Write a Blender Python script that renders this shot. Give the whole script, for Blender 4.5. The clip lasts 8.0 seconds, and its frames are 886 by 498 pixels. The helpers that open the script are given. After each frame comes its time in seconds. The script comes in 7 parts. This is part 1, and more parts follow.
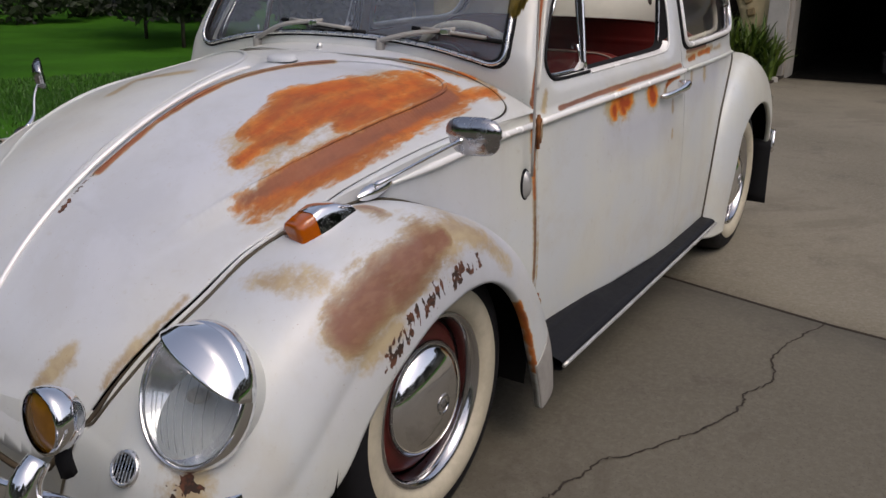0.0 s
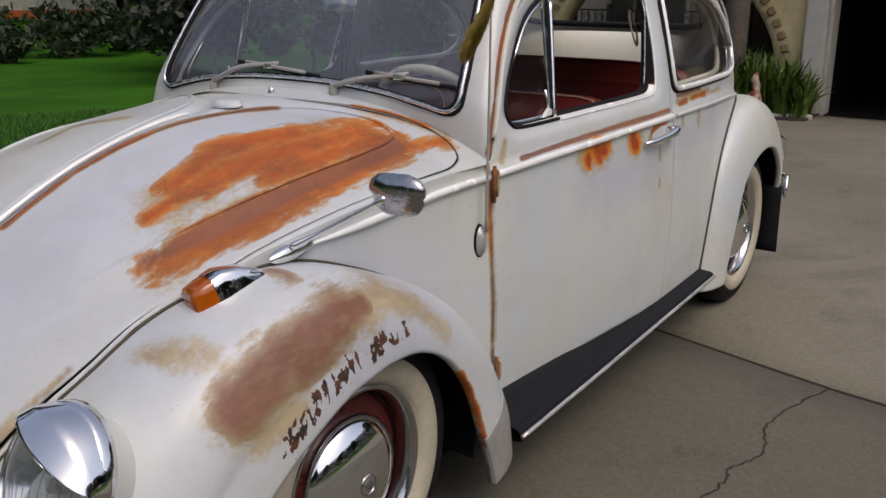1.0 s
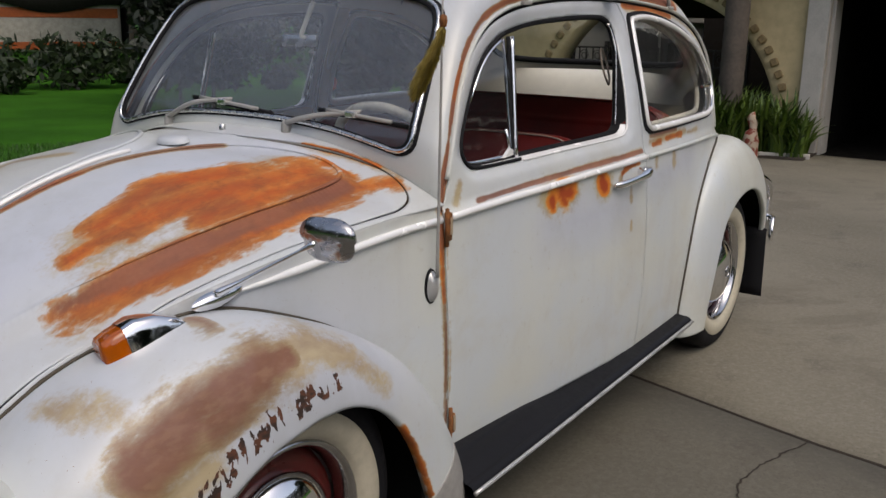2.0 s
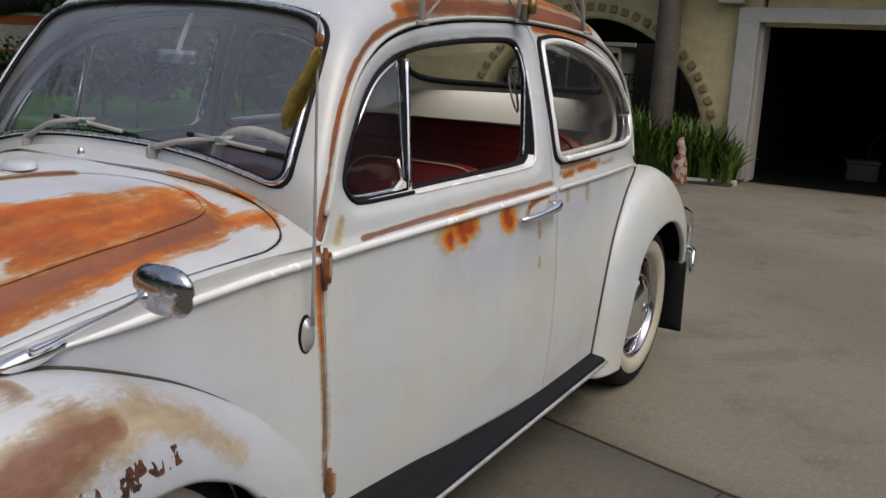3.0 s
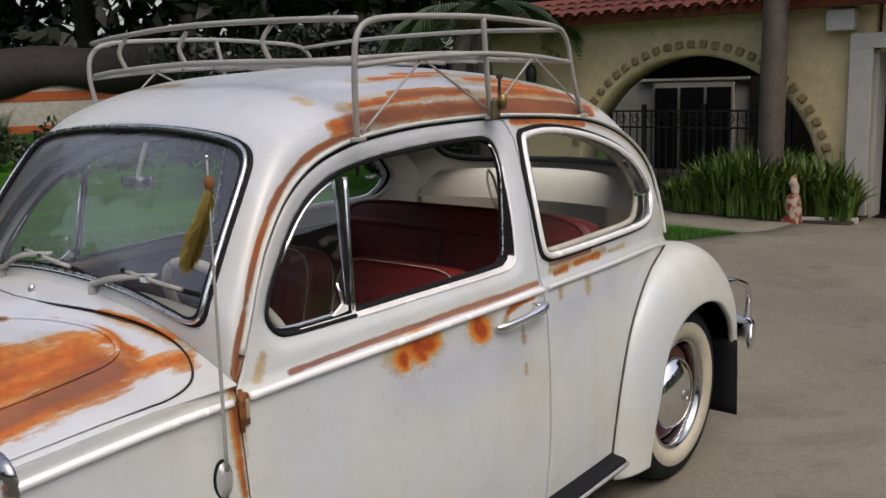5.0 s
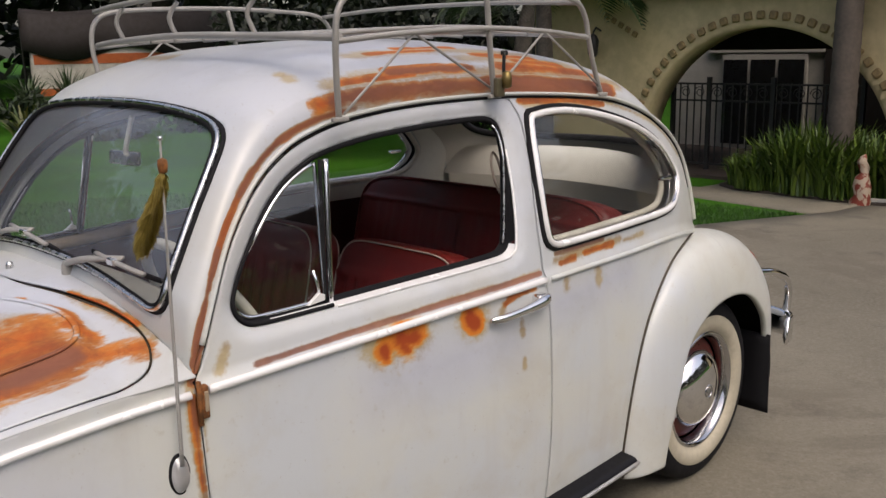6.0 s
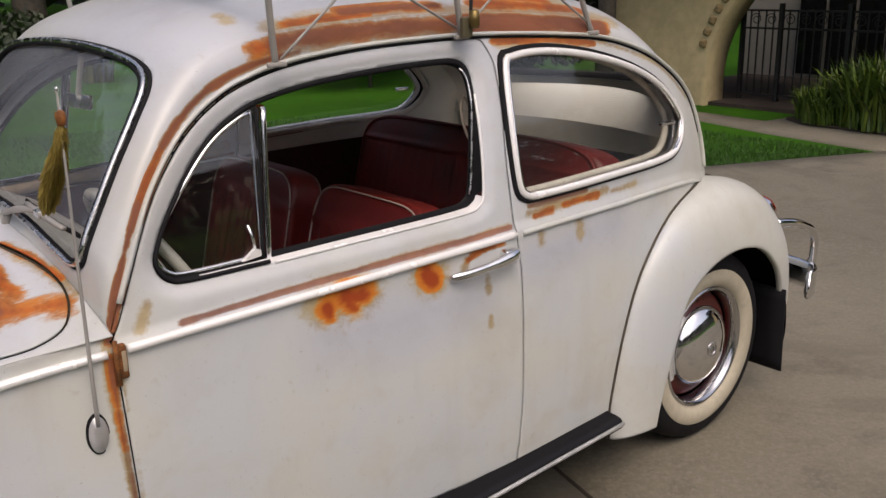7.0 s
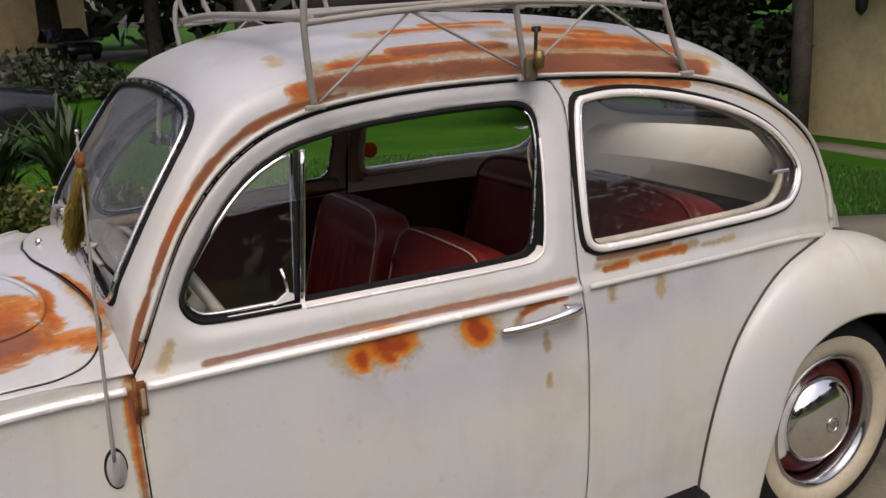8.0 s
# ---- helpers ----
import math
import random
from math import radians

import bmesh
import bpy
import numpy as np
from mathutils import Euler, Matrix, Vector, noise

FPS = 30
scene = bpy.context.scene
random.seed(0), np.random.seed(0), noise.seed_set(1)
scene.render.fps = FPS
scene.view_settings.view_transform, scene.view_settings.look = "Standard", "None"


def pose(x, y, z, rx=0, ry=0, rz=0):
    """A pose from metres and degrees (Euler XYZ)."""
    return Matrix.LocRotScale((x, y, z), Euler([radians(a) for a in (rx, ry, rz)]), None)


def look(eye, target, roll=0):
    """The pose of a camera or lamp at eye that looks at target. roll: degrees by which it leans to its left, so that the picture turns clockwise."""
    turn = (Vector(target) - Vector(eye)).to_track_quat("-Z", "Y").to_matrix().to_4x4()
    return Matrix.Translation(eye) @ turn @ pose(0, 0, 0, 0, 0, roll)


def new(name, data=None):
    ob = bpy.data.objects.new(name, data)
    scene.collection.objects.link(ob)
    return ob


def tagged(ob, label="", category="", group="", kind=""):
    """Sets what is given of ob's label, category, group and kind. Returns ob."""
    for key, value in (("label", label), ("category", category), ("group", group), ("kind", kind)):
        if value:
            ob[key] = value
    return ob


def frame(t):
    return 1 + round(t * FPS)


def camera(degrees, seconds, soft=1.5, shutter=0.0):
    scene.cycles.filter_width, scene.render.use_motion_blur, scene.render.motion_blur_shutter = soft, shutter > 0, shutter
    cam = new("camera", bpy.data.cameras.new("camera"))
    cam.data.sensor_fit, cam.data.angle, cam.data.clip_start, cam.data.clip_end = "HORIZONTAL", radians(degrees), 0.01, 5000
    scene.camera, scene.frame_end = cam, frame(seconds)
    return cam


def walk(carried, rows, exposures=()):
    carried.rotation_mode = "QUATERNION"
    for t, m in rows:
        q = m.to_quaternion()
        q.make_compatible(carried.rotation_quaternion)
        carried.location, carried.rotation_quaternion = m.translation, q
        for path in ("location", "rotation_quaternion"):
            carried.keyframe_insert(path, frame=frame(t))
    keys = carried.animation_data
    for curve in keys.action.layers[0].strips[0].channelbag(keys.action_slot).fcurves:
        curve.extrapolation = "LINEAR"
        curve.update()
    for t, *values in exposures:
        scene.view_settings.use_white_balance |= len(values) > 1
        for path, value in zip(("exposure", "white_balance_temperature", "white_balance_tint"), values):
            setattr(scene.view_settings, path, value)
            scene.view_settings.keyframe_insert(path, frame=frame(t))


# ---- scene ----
cam = camera(52.0, 8.0)
PATH = [
    (0, (-1.425, -1.624, 1.23), (0.186, -0.62, 0.602), 0.3),
    (0.5, (-1.278, -1.677, 1.223), (0.321, -0.647, 0.604), 0.1),
    (1, (-1.152, -1.718, 1.244), (0.424, -0.622, 0.682), 0.2),
    (1.2, (-1.109, -1.729, 1.240), (0.458, -0.614, 0.689), 0.8),
    (2.3, (-0.949, -1.765, 1.246), (0.667, -0.674, 0.802), 1.2),
    (2.5, (-0.901, -1.757, 1.247), (0.743, -0.698, 0.83), 1.6),
    (3, (-0.764, -1.744, 1.253), (0.902, -0.734, 0.802), 2.4),
    (3.5, (-0.681, -1.793, 1.285), (1.001, -0.79, 0.878), 1.1),
    (4, (-0.57, -1.89, 1.322), (1.035, -0.773, 0.905), -0.4),
    (4.5, (-0.458, -1.957, 1.373), (1.097, -0.756, 1.002), -1.1),
    (4.7, (-0.427, -1.986, 1.406), (1.108, -0.755, 1.044), -1.6),
    (5.8, (-0.246, -2.062, 1.423), (1.153, -0.693, 1.008), -1.6),
    (6, (-0.178, -2.069, 1.432), (1.207, -0.694, 0.995), -1.2),
    (6.5, (-0.035, -2.095, 1.451), (1.276, -0.684, 0.915), -0.1),
    (7, (0.104, -2.162, 1.455), (1.338, -0.701, 0.868), -1.5),
    (7.5, (0.309, -2.252, 1.437), (1.363, -0.636, 0.909), -1.0),
    (8, (0.422, -2.256, 1.456), (1.314, -0.539, 0.95), -2.4),
]
EXPOSURES = [(0.0, 0.13, 6850, 15), (2.5, 0.16, 6750, 11), (4.5, 0.32, 6800, 12), (6.0, 0.42, 7050, 15), (8.0, 0.26, 7300, 18)]
walk(cam, [(t, look(eye, target, roll)) for t, eye, target, roll in PATH], EXPOSURES)

# ---- light: an overcast sky over an open drive ----
world = bpy.data.worlds.new("sky")
scene.world = world
world.use_nodes = True
wn = world.node_tree.nodes
sky = wn.new("ShaderNodeTexSky")
sky.sky_type, sky.sun_disc = "NISHITA", False
sky.sun_elevation, sky.sun_rotation = radians(58), radians(200)
sky.air_density, sky.dust_density, sky.ozone_density = 1.0, 4.0, 1.0
soft = wn.new("ShaderNodeHueSaturation")
soft.inputs["Saturation"].default_value = 0.75
world.node_tree.links.new(sky.outputs[0], soft.inputs["Color"])
world.node_tree.links.new(soft.outputs[0], wn["Background"].inputs[0])
wn["Background"].inputs[1].default_value = 0.15
sun = new("sun", bpy.data.lights.new("sun", "SUN"))
sun.data.energy, sun.data.angle, sun.data.color = 0.5, radians(35), (1.0, 0.94, 0.84)
sun.matrix_world = look((-3.0, -6.0, 10), (0, 0, 0))
scene.view_settings.exposure = 0.0

# ---- mesh tools ----
def hermite(xs, ys):
    """A smooth function through the given points."""
    xs, ys = np.array(xs, float), np.array(ys, float)
    d = np.gradient(ys, xs)
    sl = np.diff(ys) / np.diff(xs)
    for i in range(1, len(xs) - 1):
        if sl[i - 1] * sl[i] <= 0:
            d[i] = 0

    def f(x):
        x = np.clip(np.asarray(x, float), xs[0], xs[-1])
        i = np.clip(np.searchsorted(xs, x) - 1, 0, len(xs) - 2)
        h = xs[i + 1] - xs[i]
        t = (x - xs[i]) / h
        return ((2 * t**3 - 3 * t**2 + 1) * ys[i] + (t**3 - 2 * t**2 + t) * h * d[i] + (3 * t**2 - 2 * t**3) * ys[i + 1] + (t**3 - t**2) * h * d[i + 1])

    return f


def curve(pts, n=60, closed=False):
    """n points of a smooth curve through pts, evenly along its length."""
    p = np.array(pts, float)
    q = np.vstack([p[-1:], p, p[:2]]) if closed else np.vstack([2 * p[0] - p[1], p, 2 * p[-1] - p[-2]])
    out = []
    for i in range(1, len(q) - 2):
        a, b, c, d = q[i - 1 : i + 3]
        for t in np.linspace(0, 1, 24, endpoint=False):
            out.append(0.5 * (2 * b + (c - a) * t + (2 * a - 5 * b + 4 * c - d) * t**2 + (3 * b - a - 3 * c + d) * t**3))
    out.append(q[-2])
    out = np.array(out)
    s = np.r_[0, np.cumsum(np.linalg.norm(np.diff(out, axis=0), axis=1))]
    want = np.linspace(0, s[-1], n + 1 if closed else n)
    if closed:
        want = want[:-1]
    return np.stack([np.interp(want, s, out[:, k]) for k in range(p.shape[1])], 1)


def sdist(p, poly):
    """Signed distance (inside: minus) of points from a closed polygon in the plane."""
    p, poly = np.asarray(p, float), np.asarray(poly, float)
    out = np.empty(len(p))
    a, b = poly, np.roll(poly, -1, 0)
    e = b - a
    l2 = (e**2).sum(1) + 1e-12
    for k in range(0, len(p), 4000):
        q = p[k : k + 4000]
        w = q[:, None] - a[None]
        t = np.clip((w * e).sum(2) / l2, 0, 1)
        d = np.sqrt(((w - t[..., None] * e) ** 2).sum(2).min(1))
        c = (a[:, 1] <= q[:, None, 1]) != (b[:, 1] <= q[:, None, 1])
        x = a[:, 0] + (q[:, None, 1] - a[:, 1]) / np.where(e[:, 1] == 0, 1e-12, e[:, 1]) * e[:, 0]
        inside = (c & (x > q[:, None, 0])).sum(1) % 2 == 1
        out[k : k + 4000] = np.where(inside, -d, d)
    return out


def mesh(name, verts, faces, smooth=True):
    me = bpy.data.meshes.new(name)
    me.from_pydata([tuple(map(float, v)) for v in verts], [], [tuple(map(int, f)) for f in faces])
    me.update()
    if smooth:
        me.polygons.foreach_set("use_smooth", [True] * len(me.polygons))
    return me


def from_bm(name, bm, smooth=True):
    me = bpy.data.meshes.new(name)
    bm.to_mesh(me)
    bm.free()
    if smooth:
        me.polygons.foreach_set("use_smooth", [True] * len(me.polygons))
    return me


def part(name, data, material, parent=None, label="", smooth=True):
    """One mesh object (from a mesh or a bmesh) under a thing or a part."""
    if isinstance(data, bmesh.types.BMesh):
        data = from_bm(name, data, smooth)
    ob = new(name, data)
    if material:
        data.materials.append(material)
    if parent:
        ob.parent = parent
    if label:
        ob["label"] = label
    return ob


def thing(name, label, category, m=None, group="", kind=""):
    ob = new(name)
    ob.empty_display_size = 0.1
    if m is not None:
        ob.matrix_world = m
    return tagged(ob, label, category, group, kind)


def cut_grid(name, fun, us, vs, inside, flip=False):
    """The part of the surface fun(u, v) where inside(u, v) < 0, with its rim drawn onto the line inside = 0."""
    us, vs = np.asarray(us), np.asarray(vs)
    nu, nv = len(us), len(vs)
    uv = np.stack(np.meshgrid(us, vs, indexing="ij"), -1).reshape(-1, 2)
    i, j = np.meshgrid(np.arange(nu - 1), np.arange(nv - 1), indexing="ij")
    quads = np.stack([i * nv + j, (i + 1) * nv + j, (i + 1) * nv + j + 1, i * nv + j + 1], -1).reshape(-1, 4)
    keep = inside(*uv[quads].mean(1).T) < 0
    quads = quads[keep]
    count = np.bincount(quads.ravel(), minlength=len(uv))
    used = count > 0
    full = np.full((nu, nv), 4)
    full[[0, -1]] //= 2
    full[:, [0, -1]] //= 2
    rim = used & (count < full.ravel())
    val = np.zeros(len(uv))
    val[used] = inside(*uv[used].T)
    move = used & (rim | (val > 0))
    cell = max(np.diff(us).mean(), np.diff(vs).mean())
    q = uv[move].copy()
    lim = q.copy()
    for _ in range(5):
        f0 = inside(*q.T)
        e = 1e-4
        gu = (inside(*(q + (e, 0)).T) - inside(*(q - (e, 0)).T)) / (2 * e)
        gv = (inside(*(q + (0, e)).T) - inside(*(q - (0, e)).T)) / (2 * e)
        g2 = gu**2 + gv**2 + 1e-6
        q -= np.stack([f0 * gu / g2, f0 * gv / g2], 1).clip(-cell, cell)
    q = lim + (q - lim).clip(-1.6 * cell, 1.6 * cell)
    uv[move] = q
    uv[:, 0] = uv[:, 0].clip(us.min(), us.max())
    uv[:, 1] = uv[:, 1].clip(vs.min(), vs.max())
    back = -np.ones(len(uv), int)
    back[used] = np.arange(used.sum())
    quads = back[quads]
    return mesh(name, fun(*uv[used].T), quads[:, ::-1] if flip else quads)


def sheet_mesh(name, rows, flip=False):
    """A smooth mesh over a grid of points (n, m, 3)."""
    rows = np.asarray(rows, float)
    n, m = rows.shape[:2]
    i, j = np.meshgrid(np.arange(n - 1), np.arange(m - 1), indexing="ij")
    q = np.stack([i * m + j, (i + 1) * m + j, (i + 1) * m + j + 1, i * m + j + 1], -1).reshape(-1, 4)
    return mesh(name, rows.reshape(-1, 3), q[:, ::-1] if flip else q)


def sweep(pts, section, closed=False, up=None, caps=True):
    """Verts and faces of a section (k, 2) swept along pts; its first axis lies along up (or a transported frame)."""
    p = np.array(pts, float)
    n = len(p)
    tan = (np.roll(p, -1, 0) - np.roll(p, 1, 0)) if closed else np.gradient(p, axis=0)
    tan /= np.linalg.norm(tan, axis=1)[:, None] + 1e-12
    sec = np.asarray(section, float)
    k = len(sec)
    verts = []
    ref = np.array(up if up is not None else ((0, 0, 1) if abs(tan[0][2]) < 0.9 else (1, 0, 0)), float) if np.ndim(up) < 2 else None
    for a in range(n):
        r = np.asarray(up[a], float) if ref is None else ref
        x = r - (r @ tan[a]) * tan[a]
        x /= np.linalg.norm(x) + 1e-12
        if up is None:
            ref = x
        y = np.cross(tan[a], x)
        s = sec[a % len(sec)] if sec.ndim == 3 else sec
        verts += [p[a] + c[0] * x + c[1] * y for c in s]
    k = sec.shape[-2]
    faces = []
    for a in range(n if closed else n - 1):
        b = (a + 1) % n
        for c in range(k):
            d = (c + 1) % k
            faces.append((a * k + c, a * k + d, b * k + d, b * k + c))
    if caps and not closed:
        faces += [tuple(range(k))[::-1], tuple((n - 1) * k + c for c in range(k))]
    return verts, faces


def ring(r, n=10, r2=None):
    a = np.arange(n) * 2 * math.pi / n
    return np.stack([r * np.cos(a), (r2 or r) * np.sin(a)], 1)


def tube(name, pts, r, closed=False, n=10, up=None, r2=None):
    return mesh(name, *sweep(pts, ring(r, n, r2), closed, up))


def lathe(name, prof, n=48, axis="y"):
    """A profile of (radius, height) turned about an axis; height runs along it."""
    verts, faces = [], []
    for k in range(n):
        a = 2 * math.pi * k / n
        for r, h in prof:
            c, s = r * math.cos(a), r * math.sin(a)
            verts.append({"y": (c, h, s), "z": (c, s, h), "x": (h, c, s)}[axis])
    m = len(prof)
    for k in range(n):
        b = (k + 1) % n
        for i in range(m - 1):
            faces.append((k * m + i, b * m + i, b * m + i + 1, k * m + i + 1))
    me = mesh(name, verts, faces)
    bm = bmesh.new()
    bm.from_mesh(me)
    bmesh.ops.remove_doubles(bm, verts=bm.verts, dist=1e-5)
    bmesh.ops.recalc_face_normals(bm, faces=bm.faces)
    return from_bm(name, bm)


def box(name, size, at=(0, 0, 0), bevel=0.0, seg=2, m=None, smooth=False):
    bm = bmesh.new()
    bmesh.ops.create_cube(bm, size=1)
    bmesh.ops.scale(bm, vec=size, verts=bm.verts)
    if bevel:
        bmesh.ops.bevel(bm, geom=bm.edges[:] + bm.verts[:], offset=bevel, segments=seg, profile=0.5, affect="EDGES")
    bmesh.ops.translate(bm, vec=at, verts=bm.verts)
    if m is not None:
        bmesh.ops.transform(bm, matrix=m, verts=bm.verts)
    return from_bm(name, bm, smooth)


def thick(ob, t, offset=-1.0):
    mod = ob.modifiers.new("thickness", "SOLIDIFY")
    mod.thickness, mod.offset, mod.use_even_offset = t, offset, False
    return ob


def moved(me, m):
    me.transform(m)
    return me

# ---- materials ----
class Nodes:
    """A short way to write a node material."""

    def __init__(self, name):
        self.mat = bpy.data.materials.new(name)
        self.mat.use_nodes = True
        self.tree = self.mat.node_tree
        self.bsdf = self.tree.nodes["Principled BSDF"]
        self.pos = self.add("ShaderNodeTexCoord").outputs["Object"]

    def add(self, kind, **inputs):
        node = self.tree.nodes.new(kind)
        for key, value in inputs.items():
            self.plug(node.inputs[key.replace("_", " ")], value)
        return node

    def plug(self, socket, value):
        if isinstance(value, bpy.types.NodeSocket):
            self.tree.links.new(value, socket)
        else:
            socket.default_value = value

    def noise(self, scale, detail=4.0, rough=0.55, vec=None, distort=0.0):
        return self.add("ShaderNodeTexNoise", Vector=vec or self.pos, Scale=scale, Detail=detail, Roughness=rough, Distortion=distort).outputs["Fac"]

    def math(self, op, a, b=0.0, c=0.0):
        node = self.tree.nodes.new("ShaderNodeMath")
        node.operation = op
        for k, v in enumerate((a, b, c)):
            self.plug(node.inputs[k], v)
        return node.outputs[0]

    def span(self, v, lo, hi, a=0.0, b=1.0):
        node = self.tree.nodes.new("ShaderNodeMapRange")
        node.interpolation_type = "SMOOTHSTEP"
        for k, x in enumerate((v, lo, hi, a, b)):
            self.plug(node.inputs[k], x)
        return node.outputs[0]

    def mix(self, fac, a, b):
        node = self.tree.nodes.new("ShaderNodeMix")
        node.data_type = "RGBA"
        self.plug(node.inputs[0], fac)
        for k, x in ((6, a), (7, b)):
            self.plug(node.inputs[k], (*x, 1) if isinstance(x, tuple) and len(x) == 3 else x)
        return node.outputs[2]

    def attr(self, name):
        node = self.add("ShaderNodeAttribute")
        node.attribute_name = name
        return node.outputs["Fac"]

    def bump(self, height, strength=0.3, distance=0.01):
        node = self.add("ShaderNodeBump", Height=height, Strength=strength, Distance=distance)
        self.plug(self.bsdf.inputs["Normal"], node.outputs[0])

    def out(self, **inputs):
        for key, value in inputs.items():
            if isinstance(value, tuple) and len(value) == 3:
                value = (*value, 1)
            self.plug(self.bsdf.inputs[key.replace("_", " ")], value)
        return self.mat


def plain(name, color, rough=0.5, metal=0.0, vary=0.12, scale=8.0, bump=0.0, bscale=60.0, **more):
    """A surface of one stuff, with stains at a large and a small scale."""
    n = Nodes(name)
    v = n.math("ADD", n.math("MULTIPLY", n.noise(scale, 5), 0.6), n.math("MULTIPLY", n.noise(scale * 7, 3), 0.4))
    dark = tuple(c * (1 - vary * 1.6) for c in color)
    light = tuple(min(1, c * (1 + vary)) for c in color)
    col = n.mix(n.span(v, 0.35, 0.65), dark, light)
    if bump:
        n.bump(n.noise(bscale, 4), bump, 0.004)
    return n.out(Base_Color=col, Roughness=n.span(v, 0.3, 0.7, rough * 0.85, min(1, rough * 1.15)), Metallic=metal, **more)


def paint_material():
    n = Nodes("weathered cream paint")
    drawn = n.add("ShaderNodeMapping", Vector=n.pos)
    drawn.inputs["Rotation"].default_value, drawn.inputs["Scale"].default_value = (0, 0, 0.25), (0.42, 1.25, 1.0)
    big, mid, fine = n.noise(2.2, 6, 0.6), n.noise(10, 7, 0.66, vec=drawn.outputs[0], distort=0.35), n.noise(60, 4, 0.6, vec=drawn.outputs[0])
    patch = n.noise(5.0, 6, 0.62, distort=0.3)
    streak = n.add("ShaderNodeMapping", Vector=n.pos)
    streak.inputs["Scale"].default_value = (14, 14, 1.6)
    drips = n.noise(1.0, 5, 0.6, vec=streak.outputs[0])
    rough = n.math("ADD", n.math("MULTIPLY", n.math("SUBTRACT", mid, 0.5), 2.0), n.math("ADD", n.math("MULTIPLY", n.math("SUBTRACT", fine, 0.5), 0.6), n.math("MULTIPLY", n.math("SUBTRACT", patch, 0.5), 0.9)))
    base = n.mix(n.span(big, 0.38, 0.66), (0.722, 0.742, 0.690), (0.675, 0.725, 0.755))
    base = n.mix(n.math("MULTIPLY", n.span(patch, 0.48, 0.72), 0.45), base, (0.60, 0.575, 0.49))
    base = n.mix(n.math("MULTIPLY", n.span(drips, 0.52, 0.75), 0.30), base, (0.60, 0.60, 0.58))
    # bluish tint: sky reflected on upward panels put into the colour, plus chalked paint
    base = n.mix(n.math("MULTIPLY", n.attr("chalk_sky_tint"), n.span(big, 0.2, 0.6, 0.65, 1.0)), base, n.mix(n.span(patch, 0.4, 0.62), (0.605, 0.640, 0.725), (0.545, 0.578, 0.645)))
    scuff = n.span(n.noise(34, 6, 0.7), 0.60, 0.72)
    base = n.mix(n.math("MULTIPLY", scuff, 0.22), base, (0.42, 0.36, 0.26))
    specks = n.span(n.noise(240, 2, 0.5), 0.735, 0.76)
    base = n.mix(n.math("MULTIPLY", specks, 0.7), base, (0.25, 0.13, 0.06))

    def layer(name, gain, lo, hi):
        v = n.math("ADD", n.attr(name), n.math("MULTIPLY", rough, gain))
        v = n.span(v, lo, hi)
        return n.math("MULTIPLY", v, n.span(n.attr(name), 0.0, 0.10))

    grit = n.math("ADD", n.attr("stain"), n.math("ADD", n.math("MULTIPLY", rough, 0.75), n.math("MULTIPLY", n.math("SUBTRACT", n.noise(80, 5, 0.65), 0.5), 0.9)))
    stain = n.math("MULTIPLY", n.span(grit, 0.15, 0.85), n.span(n.attr("stain"), 0.0, 0.12))
    orange = layer("orange", 1.35, 0.06, 0.50)
    brown = layer("brown", 0.95, 0.05, 0.68)
    flake = n.add("ShaderNodeMapping", Vector=n.pos)
    flake.inputs["Scale"].default_value = (78, 34, 40)
    flake.inputs["Rotation"].default_value = (0, 0.5, 0)
    torn = n.noise(1.0, 2, 0.5, vec=flake.outputs[0], distort=0.4)
    line = n.span(n.math("ADD", n.attr("line"), n.math("MULTIPLY", rough, 0.45)), 0.20, 0.60)
    chips = n.math("MULTIPLY", n.span(n.math("ADD", torn, n.math("MULTIPLY", n.attr("chips"), 0.30)), 0.645, 0.665), n.span(n.attr("chips"), 0.02, 0.15))
    core = n.span(n.math("ADD", n.attr("orange"), n.math("MULTIPLY", rough, 0.9)), 0.25, 0.85)
    ocol = n.mix(core, (0.68, 0.265, 0.048), (0.54, 0.115, 0.010))
    ocol = n.mix(n.math("MULTIPLY", n.span(patch, 0.44, 0.60), 0.65), ocol, (0.26, 0.080, 0.026))
    ocol = n.mix(n.math("MULTIPLY", n.span(n.noise(22, 6, 0.7, distort=0.5), 0.46, 0.64), 0.55), ocol, (0.25, 0.070, 0.020))
    ocol = n.mix(n.math("MULTIPLY", n.span(fine, 0.42, 0.7), 0.30), ocol, (0.62, 0.24, 0.045))
    bcol = n.mix(n.span(mid, 0.35, 0.65), (0.185, 0.070, 0.042), (0.260, 0.108, 0.066))
    bcol = n.mix(n.math("MULTIPLY", n.span(fine, 0.45, 0.75), 0.35), bcol, (0.34, 0.19, 0.11))
    bcol = n.mix(n.math("MULTIPLY", n.span(patch, 0.45, 0.62), 0.55), bcol, (0.27, 0.125, 0.105))
    bcol = n.mix(n.math("MULTIPLY", orange, 0.6), bcol, n.mix(n.span(mid, 0.35, 0.65), (0.190, 0.058, 0.026), (0.31, 0.100, 0.040)))
    heart = n.span(n.math("ADD", n.attr("orange"), n.math("MULTIPLY", rough, 0.5)), 0.80, 1.15)
    ocol = n.mix(n.math("MULTIPLY", heart, 0.55), ocol, (0.40, 0.062, 0.006))
    scol = n.mix(n.span(mid, 0.35, 0.65), (0.33, 0.195, 0.052), (0.54, 0.41, 0.19))
    col = n.mix(n.math("MULTIPLY", stain, 0.8), base, scol)
    fringe = n.math("MULTIPLY", layer("brown", 1.0, -0.02, 0.30), 0.75)
